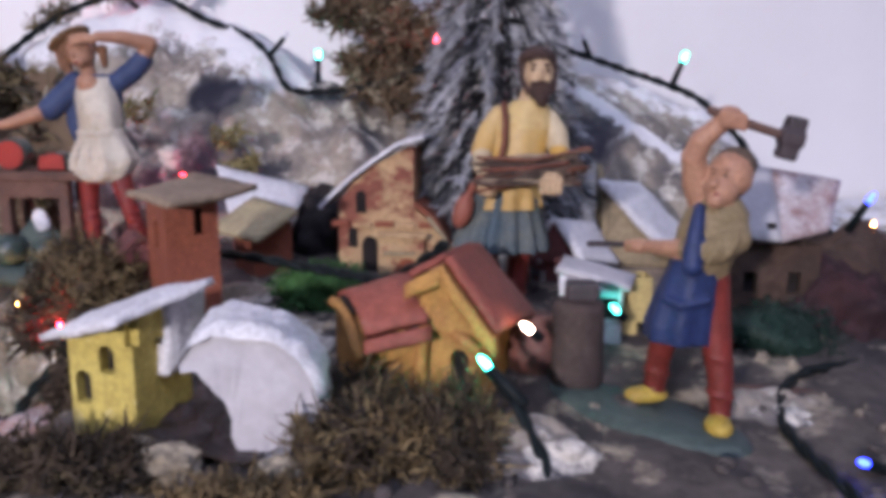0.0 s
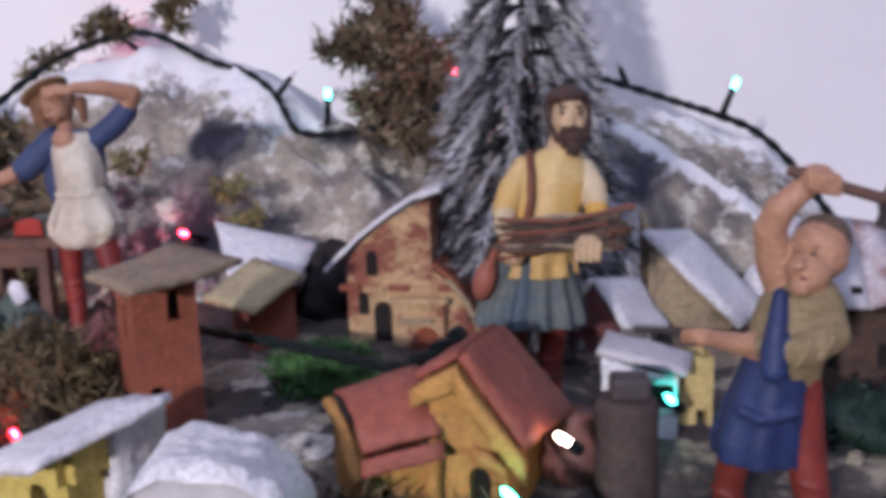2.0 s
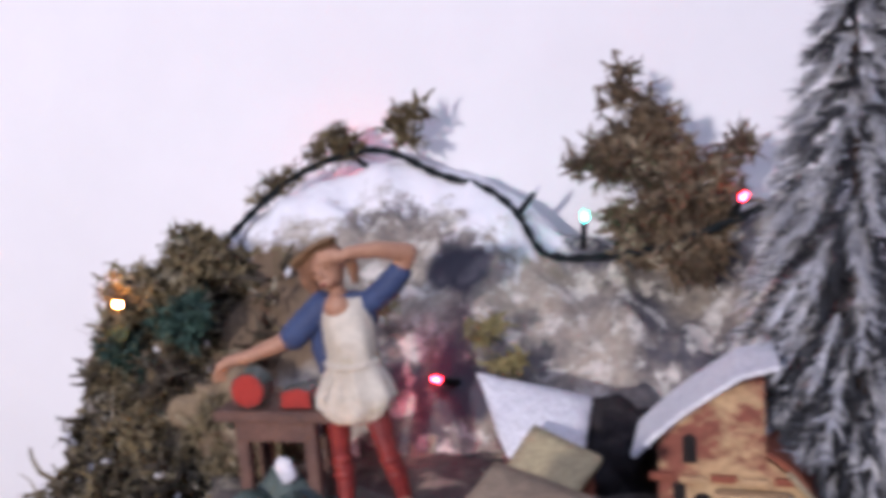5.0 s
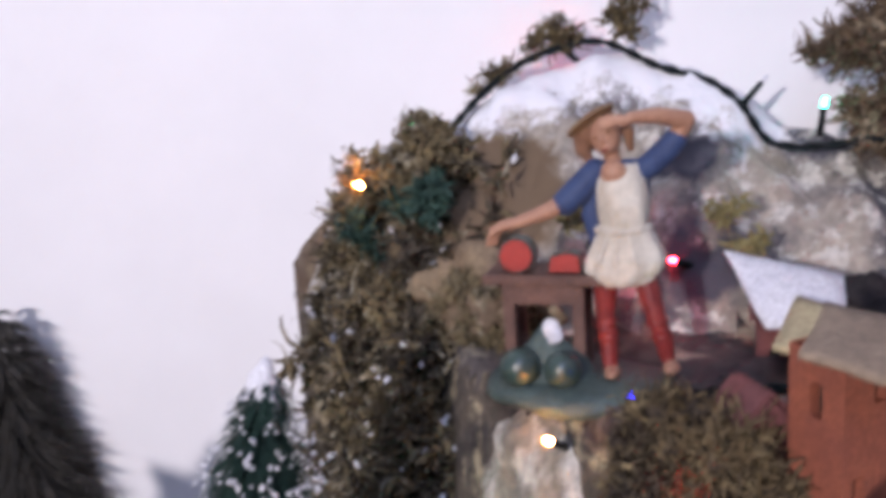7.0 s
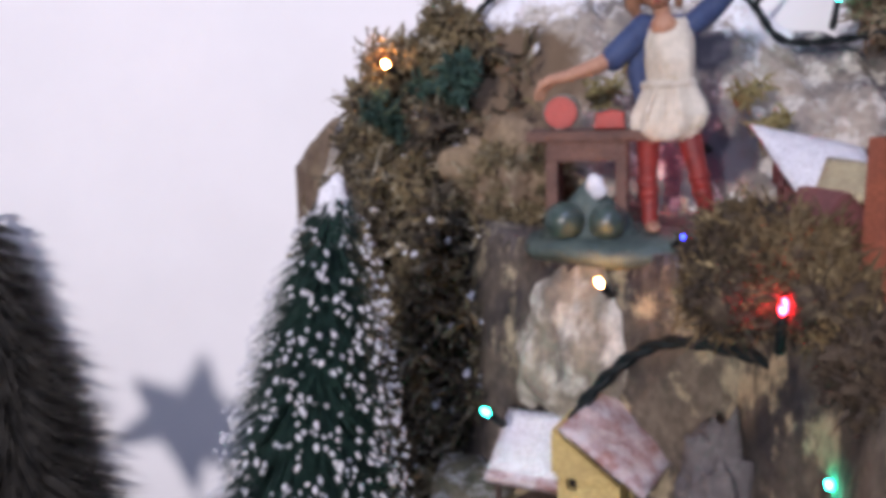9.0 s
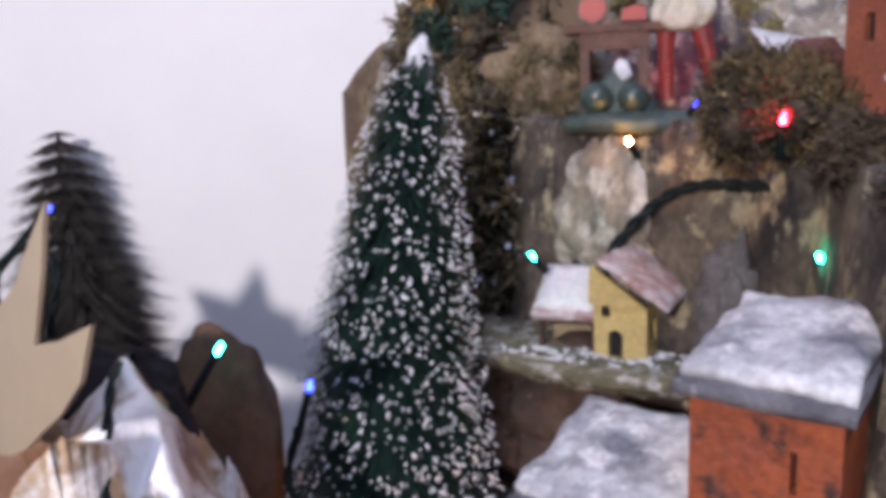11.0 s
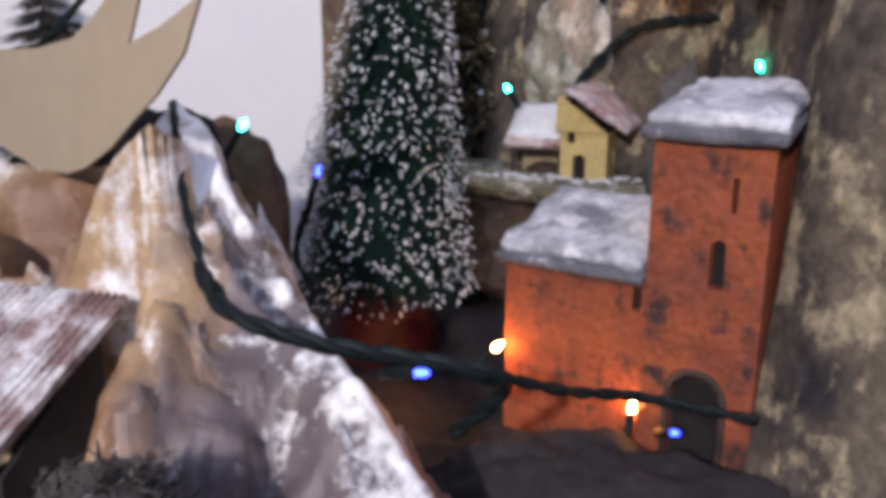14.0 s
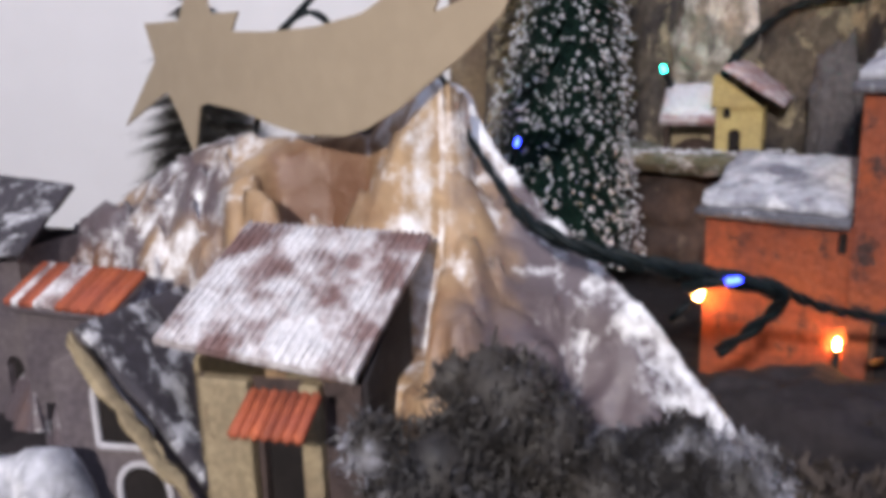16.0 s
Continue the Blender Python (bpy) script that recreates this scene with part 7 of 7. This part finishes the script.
def edge_board():
    """A stiff sheet of painted rock-paper that closes the mountain's end against the wall."""
    bm = bmesh.new()
    nu, nv = 26, 60
    lay = []
    for back in (0, 1):
        rows = []
        for i in range(nu + 1):
            u = i / nu
            x, y = -0.445 + 0.105 * u, 0.668 - 0.078 * u
            top = 0.246 + 0.075 * u ** 0.8 + 0.010 * noise.noise(Vector((u * 5, 0, 2)))
            row = []
            for j in range(nv + 1):
                z = -0.15 + (top + 0.15) * j / nv
                p = Vector((x, y, z))
                k = 0.010 * noise.fractal(p * 22, 0.9, 2.1, 4) * min(1, 6 * u + 0.15)
                row.append(bm.verts.new((x + 0.003 * noise.noise(p * 30) * (u > 0), y + k + 0.006 * back, z)))
            rows.append(row)
        lay.append(rows)
    for i in range(nu):
        for j in range(nv):
            bm.faces.new((lay[0][i][j], lay[0][i + 1][j], lay[0][i + 1][j + 1], lay[0][i][j + 1]))
            bm.faces.new((lay[1][i][j + 1], lay[1][i + 1][j + 1], lay[1][i + 1][j], lay[1][i][j]))
        bm.faces.new((lay[0][i][nv], lay[0][i + 1][nv], lay[1][i + 1][nv], lay[1][i][nv]))
    for j in range(nv):
        bm.faces.new((lay[0][0][j], lay[0][0][j + 1], lay[1][0][j + 1], lay[1][0][j]))
    tagged(finish("rock_board", bm, "edgerock", smooth=True), "stiff tan painted rock-paper board at the mountain end", "rock board")


edge_board()
mound("tan_rock", "tan crumpled rock slab behind the melon stall", (-0.264, 0.553, 0.252), (0.030, 0.011, 0.026), "edgerock", 83, 0.5)
mound("dark_rock", "dark brown crumpled rock mound", (0.205, 0.485, 0.205), (0.050, 0.050, 0.046), "cork", 3)
mound("dark_rock", "dark wine-red crumpled rock mound", (0.186, 0.440, 0.208), (0.032, 0.030, 0.038), "wine", 6)
# solid near-black mound that stands for the shade of a hollow
mound("dark_rock", "dark mound standing for a shaded hollow behind the houses", (-0.064, 0.560, 0.234), (0.028, 0.022, 0.030), "soil", 9)
mound("dark_rock", "dark brown rock piece behind the paper hill crest", (-0.398, 0.262, 0.127), (0.038, 0.011, 0.030), "soil", 41, 0.25)
mound("pale_rock", "pale flat rock before the ochre house", (0.040, 0.306, 0.212), (0.024, 0.016, 0.010), "rock", 31, 0.3)
mound("pale_rock", "pale flat rock beside the blacksmith", (0.128, 0.345, 0.212), (0.022, 0.016, 0.008), "rock", 35, 0.3)
for x, y, r, seed in ((-0.068, 0.287, 0.010, 62), (-0.080, 0.297, 0.006, 63), (-0.032, 0.284, 0.007, 64), (0.020, 0.262, 0.008, 65)):
    mound("pale_stone", "small pale cream stone among the moss", (x, y, 0.216), (r, r * 0.7, r * 0.6), "palestone", seed, 0.4)
mound("pale_rock", "low grey rock between the red huts", (-0.092, 0.458, 0.217), (0.036, 0.024, 0.010), "rock", 72, 0.3)
mound("pale_rock", "low grey rock beside the red tower", (-0.062, 0.402, 0.215), (0.030, 0.024, 0.009), "rock", 74, 0.3)
mound("snow_lump", "small white snow lump behind the long white roof", (0.1560, 0.560, 0.232), (0.0105, 0.008, 0.020), "snow", 73, 0.10, category="snow")
mound("grey_rock", "grey rock between the miniature houses", (0.052, 0.395, 0.216), (0.014, 0.014, 0.012), "stump", 12)
mound("grey_rock", "pale rock under the melon stall base", (-0.208, 0.502, 0.170), (0.046, 0.028, 0.056), "palecliff", 15, 0.20)
mound("grey_rock", "grey rock column beside the shelf house", (-0.160, 0.425, 0.110), (0.016, 0.016, 0.060), "stone", 51, 0.25)
mound("dark_rock", "dark rock beneath the shelf", (-0.225, 0.500, 0.050), (0.075, 0.060, 0.055), "cork", 18, 0.25)
mound("brown_board", "rounded brown bark piece behind the paper hill", (-0.392, 0.335, 0.085), (0.030, 0.014, 0.056), "boardbrown", 21, 0.12)


mound("dark_rock", "dark earth bank before the orange castle", (-0.195, 0.238, -0.012), (0.085, 0.030, 0.040), "soil", 45, 0.25)


def litter():
    """Pebbles and crumbs strewn over the terrace between the houses."""
    rng = random.Random(77)
    bm = bmesh.new()
    for _ in range(190):
        x, y = rng.uniform(-0.15, 0.24), rng.uniform(0.23, 0.58)
        z = ground_at(x, y)
        if z < 0.2 or z > 0.25:
            continue
        r = rng.uniform(0.0012, 0.0045) * rng.uniform(0.6, 1.0)
        g = bmesh.ops.create_icosphere(bm, subdivisions=2, radius=r, matrix=Matrix.Translation((x, y, z + r * 0.15)) @ Euler((rng.random() * 3, rng.random() * 3, 0)).to_matrix().to_4x4() @ Matrix.Diagonal((1, rng.uniform(0.5, 0.9), rng.uniform(0.4, 0.8), 1)))
        for v in g["verts"]:
            v.co += Vector((rng.gauss(0, 1), rng.gauss(0, 1), rng.gauss(0, 1))) * r * 0.07
    tagged(finish("pebbles", bm, "field", smooth=True), "grey and cream pebbles strewn between the houses", "pebbles", "", "stuff")


litter()


# crumpled paper hill with a hollow
def paper_hill():
    xs, ys = np.arange(-0.64, -0.215, 0.0023), np.arange(0.10, 0.36, 0.0023)
    ridge_x = [-0.66, -0.60, -0.573, -0.54, -0.505, -0.47, -0.44, -0.405, -0.385, -0.372, -0.355, -0.335, -0.305, -0.275, -0.25, -0.20]
    ridge_z = [0.0, 0.05, 0.083, 0.105, 0.122, 0.132, 0.132, 0.134, 0.152, 0.162, 0.152, 0.130, 0.098, 0.072, 0.040, -0.02]
    ridge_y = [0.29, 0.285, 0.283, 0.278, 0.272, 0.262, 0.255, 0.246, 0.242, 0.238, 0.225, 0.208, 0.185, 0.165, 0.155, 0.14]
    vs, snow, tone, blot_shade = [], [], [], []
    for x in xs:
        rz, ry = np.interp(x, ridge_x, ridge_z), np.interp(x, ridge_x, ridge_y)
        for y in ys:
            d = ry - y
            drop = (max(0, d) * 0.85 + 0.5 * max(0, d - 0.05)) if d > 0 else -d * 1.3
            p = Vector((x, y, 0))
            q = p + Vector((noise.noise(p * 34), noise.noise(p * 34 + Vector((4, 4, 0))), 0)) * 0.010
            z = rz - drop
            near = min(1, abs(d) * 22 + 0.12)
            crease = 0.0
            for f, amp in ((17, 1.0), (44, 0.72), (95, 0.25)):
                dist, cells = noise.voronoi(q * f)
                c = Vector(cells[0])
                g = Vector((noise.cell(c * 7.31), noise.cell(c * 5.17 + Vector((3, 1, 2)))))
                z += (q - c / f).to_2d().dot(g) * amp * near
                crease = max(crease, 1 - (dist[1] - dist[0]) / (0.20 if f > 20 else 0.10))
            z += 0.0009 * noise.noise(p * 110)
            # upright folds running down from the peak
            lean = x + 0.10 * (y - 0.2) + 0.004 * noise.noise(p * 25)
            band = max(0, 1 - abs(lean + 0.352) / 0.030) * min(1, max(0, d - 0.006) * 15)
            z += 0.009 * band * (abs((lean * 58) % 2 - 1) * 2 - 1)
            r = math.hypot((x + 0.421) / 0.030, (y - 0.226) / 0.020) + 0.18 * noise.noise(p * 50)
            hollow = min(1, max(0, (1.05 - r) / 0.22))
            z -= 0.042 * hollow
            if -0.448 < x < -0.353 and y < 0.178:
                z = min(z, 0.055)
            vs.append((x, y, max(z, -0.01)))
            left, peak = min(1, max(0, (-0.435 - x) / 0.05)), max(0, 1 - math.hypot(x + 0.350, (y - 0.215) * 0.7) / 0.055)
            right = max(0, min(1, (x + 0.335) / 0.04))
            snow.append(0.245 + 0.058 * left + 0.21 * peak * (0.75 + noise.noise(p * 55)) + 0.10 * noise.noise(p * 30 + Vector((9, 0, 0))) + 0.15 * max(0, crease)
                        + (0.13 if x < -0.375 else 0.12) * max(0, 1 - abs(d) / 0.016) - 0.6 * hollow - 0.10 * max(0, min(1, (0.05 - z) / 0.04)) + 0.30 * right * (noise.noise(p * 21) - 0.05) - 0.08 * band)
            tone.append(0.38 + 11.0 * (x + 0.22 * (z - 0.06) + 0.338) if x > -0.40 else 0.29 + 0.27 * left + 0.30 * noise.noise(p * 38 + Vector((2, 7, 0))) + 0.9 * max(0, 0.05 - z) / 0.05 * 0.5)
            # shade of the cave and the recess is painted into the hill's colour
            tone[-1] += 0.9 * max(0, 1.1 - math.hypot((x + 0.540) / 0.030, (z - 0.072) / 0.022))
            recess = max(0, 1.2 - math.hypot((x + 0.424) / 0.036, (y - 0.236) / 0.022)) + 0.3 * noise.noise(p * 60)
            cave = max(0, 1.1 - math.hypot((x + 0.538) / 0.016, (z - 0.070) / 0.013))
            blot_shade.append(0.22 + 0.55 * max(0, min(1, recess)) + 0.6 * cave)
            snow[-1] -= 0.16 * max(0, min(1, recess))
    nx, ny = len(xs), len(ys)
    fs = [(i * ny + j, (i + 1) * ny + j, (i + 1) * ny + j + 1, i * ny + j + 1) for i in range(nx - 1) for j in range(ny - 1)]
    me = bpy.data.meshes.new("paper_hill")
    me.from_pydata(vs, [], fs)
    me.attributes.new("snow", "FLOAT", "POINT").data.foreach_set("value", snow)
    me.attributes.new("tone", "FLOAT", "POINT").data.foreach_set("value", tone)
    me.attributes.new("blot_shade", "FLOAT", "POINT").data.foreach_set("value", blot_shade)
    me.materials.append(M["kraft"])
    me.polygons.foreach_set("use_smooth", [True] * len(me.polygons))
    tagged(new("paper_hill", me), "crumpled brown kraft-paper hill brushed with white snow", "hill")


paper_hill()


# comet cut from card
def comet():
    u = Vector((0.226, -0.152, 0)).normalized()
    o = Vector((-0.548, 0.309, 0))
    pts = [(0.061, 0.218), (0.070, 0.190), (0.096, 0.190), (0.089, 0.181), (0.122, 0.180), (0.157, 0.181), (0.188, 0.185), (0.206, 0.192), (0.219, 0.199), (0.2305, 0.2085), (0.241, 0.2160), (0.2525, 0.2240), (0.2475, 0.2150), (0.2430, 0.2055), (0.2365, 0.195), (0.229, 0.1835), (0.250, 0.189), (0.2735, 0.1975), (0.262, 0.181), (0.244, 0.168), (0.226, 0.158), (0.209, 0.148), (0.188, 0.139), (0.172, 0.135), (0.143, 0.134), (0.116, 0.138), (0.091, 0.143), (0.060, 0.146), (0.052, 0.144), (0.042, 0.118), (0.031, 0.136), (0.018, 0.151), (-0.038, 0.130), (0.008, 0.168), (-0.001, 0.188), (0.038, 0.188)]
    ob = thing("comet_star", "comet star with curved tail cut from tan card", "comet ornament", Matrix())
    tail, star = pts[3:27] + [(0.066, 0.1455)], pts[27:] + pts[:4] + [(0.066, 0.1455)]
    for nm, ring in (("tail", tail), ("star", star)):
        bm = bmesh.new()
        f = bm.faces.new([bm.verts.new(o + u * s + Vector((0, 0, z))) for s, z in ring])
        f.normal_update()
        e = bmesh.ops.extrude_face_region(bm, geom=[f])
        bmesh.ops.translate(bm, verts=[v for v in e["geom"] if isinstance(v, bmesh.types.BMVert)], vec=-f.normal * 0.0012)
        bmesh.ops.triangulate(bm, faces=[f for f in bm.faces if len(f.verts) > 4])
        part(nm, bm, "board", ob)


comet()


# string of lights
def cable(ob, pts, r=0.0021):
    """A cable of two twisted wires through the points."""
    P = [Vector(p) for p in pts]
    line = []
    for i in range(len(P) - 1):
        p0, p1, p2, p3 = P[max(i - 1, 0)], P[i], P[i + 1], P[min(i + 2, len(P) - 1)]
        n = max(4, int((p2 - p1).length / 0.0022))
        for k in range(n + (i == len(P) - 2)):
            t = k / n
            line.append(0.5 * (2 * p1 + (p2 - p0) * t + (2 * p0 - 5 * p1 + 4 * p2 - p3) * t * t + (3 * p1 - p0 - 3 * p2 + p3) * t ** 3))
    bm = bmesh.new()
    for phase in (0.0, math.pi):
        path, far, side = [], phase, Vector((0, 0, 1))
        for i, q in enumerate(line):
            d = (line[min(i + 1, len(line) - 1)] - line[max(i - 1, 0)]).normalized()
            side = (side - d * side.dot(d))
            side = side.normalized() if side.length > 1e-4 else d.orthogonal().normalized()
            if i:
                far += (q - line[i - 1]).length * 2 * math.pi / 0.026
            path.append(q + (math.cos(far) * side + math.sin(far) * d.cross(side)) * r * 0.50)
        tube(bm, path, r * 0.78, 6)
    part("cable", bm, "cable", ob)


def bulb(ob, p, d, mat, ln=0.020):
    p, d = Vector(p), Vector(d).normalized()
    bm = bmesh.new()
    end = p + d * (ln - 0.004)
    tube(bm, [p, p.lerp(end, 0.55), end], [0.0021, 0.0019, 0.0016], 8)
    socket = part("bulb_socket", bm, "cable", ob)
    bm = bmesh.new()
    tube(bm, [end, end + d * 0.0025, end + d * 0.005], [0.0011, 0.0012, 0.0008], 8)
    part("bulb", bm, mat, socket, {"red": "lit red bulb", "reddim": "dimly lit red bulb", "green": "lit green bulb", "blue": "lit blue bulb", "amber": "lit warm bulb", "paleglow": "faintly lit warm bulb", "tealdim": "faintly lit teal bulb"}.get(mat, "unlit clear bulb"))


def lights():
    ob = thing("light_string", "dark green cable of coloured mini lights", "light string", Matrix())
    cable(ob, [(-0.315, 0.585, 0.275), (-0.303, 0.605, 0.325), (-0.290, 0.635, 0.353), (-0.262, 0.662, 0.378), (-0.216, 0.672, 0.389), (-0.178, 0.680, 0.371), (-0.150, 0.680, 0.361), (-0.130, 0.672, 0.346), (-0.116, 0.660, 0.325), (-0.104, 0.652, 0.3205), (-0.085, 0.645, 0.3205), (-0.050, 0.640, 0.325), (-0.013, 0.635, 0.338), (0.030, 0.650, 0.354), (0.062, 0.675, 0.356), (0.095, 0.685, 0.347), (0.125, 0.670, 0.336), (0.148, 0.640, 0.3265), (0.176, 0.650, 0.314), (0.200, 0.645, 0.290), (0.216, 0.625, 0.262), (0.235, 0.580, 0.240), (0.27, 0.50, 0.232)], 0.0021)
    cable(ob, [(-0.150, 0.470, 0.236), (-0.118, 0.455, 0.246), (-0.083, 0.440, 0.247), (-0.040, 0.420, 0.245), (-0.012, 0.398, 0.248), (0.012, 0.372, 0.268)], 0.0020)
    cable(ob, [(0.028, 0.322, 0.236), (0.036, 0.312, 0.230), (0.042, 0.302, 0.222), (0.046, 0.292, 0.216), (0.047, 0.286, 0.209)], 0.0017)
    cable(ob, [(0.30, 0.52, 0.222), (0.245, 0.455, 0.215), (0.200, 0.405, 0.216), (0.150, 0.372, 0.219), (0.128, 0.330, 0.217), (0.132, 0.270, 0.216)], 0.0017)
    cable(ob, [(-0.224, 0.466, 0.135), (-0.217, 0.463, 0.156), (-0.198, 0.461, 0.179), (-0.180, 0.454, 0.191), (-0.158, 0.439, 0.1945), (-0.136, 0.415, 0.195), (-0.104, 0.385, 0.190), (-0.095, 0.31, 0.188)], 0.0026)
    cable(ob, [(-0.392, 0.275, 0.150), (-0.365, 0.222, 0.160), (-0.345, 0.185, 0.136), (-0.325, 0.155, 0.116)], 0.0014)
    cable(ob, [(-0.328, 0.158, 0.118), (-0.311, 0.140, 0.110), (-0.285, 0.140, 0.1025), (-0.258, 0.148, 0.096), (-0.235, 0.158, 0.088), (-0.238, 0.170, 0.074), (-0.252, 0.178, 0.058)], 0.0022)
    cable(ob, [(-0.326, 0.160, 0.114), (-0.309, 0.144, 0.1065), (-0.284, 0.144, 0.0995), (-0.257, 0.152, 0.093), (-0.234, 0.162, 0.085)], 0.0018)
    cable(ob, [(-0.235, 0.158, 0.088), (-0.215, 0.178, 0.076), (-0.190, 0.200, 0.066), (-0.150, 0.205, 0.058)], 0.0017)
    cable(ob, [(-0.345, 0.200, 0.060), (-0.34, 0.30, 0.06), (-0.356, 0.325, 0.075), (-0.352, 0.330, 0.098)], 0.0018)
    cable(ob, [(-0.49, 0.30, 0.11), (-0.470, 0.292, 0.160), (-0.462, 0.287, 0.178), (-0.445, 0.285, 0.190), (-0.432, 0.285, 0.180), (-0.440, 0.287, 0.150), (-0.435, 0.290, 0.11)], 0.0016)
    for p, d, c in (
        ((0.150, 0.300, 0.214), (-0.6, -0.5, 0.35), "blue"),
        ((-0.300, 0.612, 0.338), (-0.8, -0.2, 0.45), "green"), ((-0.128, 0.668, 0.345), (0.6, 0.0, 0.7), "clear"), ((-0.088, 0.638, 0.327), (0.1, -0.2, 1), "green"), ((-0.0095, 0.625, 0.344), (0.2, -0.7, 0.5), "red"),
        ((0.148, 0.622, 0.327), (0.3, -0.3, 0.95), "green"), ((0.100, 0.670, 0.344), (-0.3, -0.4, 0.6), "clear"), ((0.195, 0.45, 0.262), (0.2, -0.3, 0.6), "blue"), ((0.228, 0.500, 0.238), (-0.1, -0.3, 0.8), "amber"),
        ((-0.156, 0.600, 0.261), (-0.4, -0.7, 0.3), "red"), ((0.040, 0.309, 0.229), (-0.6, 0.4, 0.5), "green"), ((0.0470, 0.3490, 0.2385), (-0.6, -0.4, 0.6), "paleglow"), ((0.222, 0.44, 0.206), (-0.3, -0.6, 0.5), "red"),
        ((0.0855, 0.3995, 0.2320), (-0.45, -0.35, 0.5), "tealdim"), ((-0.255, 0.468, 0.142), (-0.3, -0.7, 0.6), "green"), ((-0.124, 0.384, 0.160), (-0.2, -0.6, 0.5), "green"), ((-0.205, 0.474, 0.206), (-0.2, -0.8, 0.5), "amber"),
        ((-0.144, 0.383, 0.212), (0.0, -0.35, 1), "red"), ((-0.383, 0.290, 0.121), (0.5, 0.3, 0.9), "green"), ((-0.352, 0.328, 0.092), (0.3, 0, 1), "blue"), ((-0.285, 0.325, 0.020), (-0.5, -0.5, 0.3), "amber"),
        ((-0.268, 0.146, 0.092), (0.5, -0.4, 0.2), "blue"), ((-0.179, 0.241, 0.033), (0.25, -0.85, 0.45), "blue"), ((-0.262, 0.288, 0.034), (0.6, 0.2, 0.5), "amber"), ((-0.190, 0.262, 0.014), (0.1, 0.3, 0.6), "amber"), ((-0.462, 0.286, 0.178), (0.78, 0.0, 0.72), "blue"),
        ((-0.335, 0.585, 0.308), (-0.2, -0.9, 0.4), "amber"), ((-0.232, 0.700, 0.378), (-0.3, -0.2, 0.3), "reddim"), ((-0.178, 0.485, 0.226), (0.2, -0.8, 0.4), "blue"), ((-0.130, 0.420, 0.186), (0.3, -0.8, -0.2), "amber"),
    ):
        bulb(ob, p, d, c, 0.040 if p == (-0.462, 0.286, 0.178) else 0.030 if p[1] < 0.33 and p[2] > 0.08 and p[0] < -0.3 else 0.009 if c in ("tealdim", "paleglow") else 0.020)


lights()
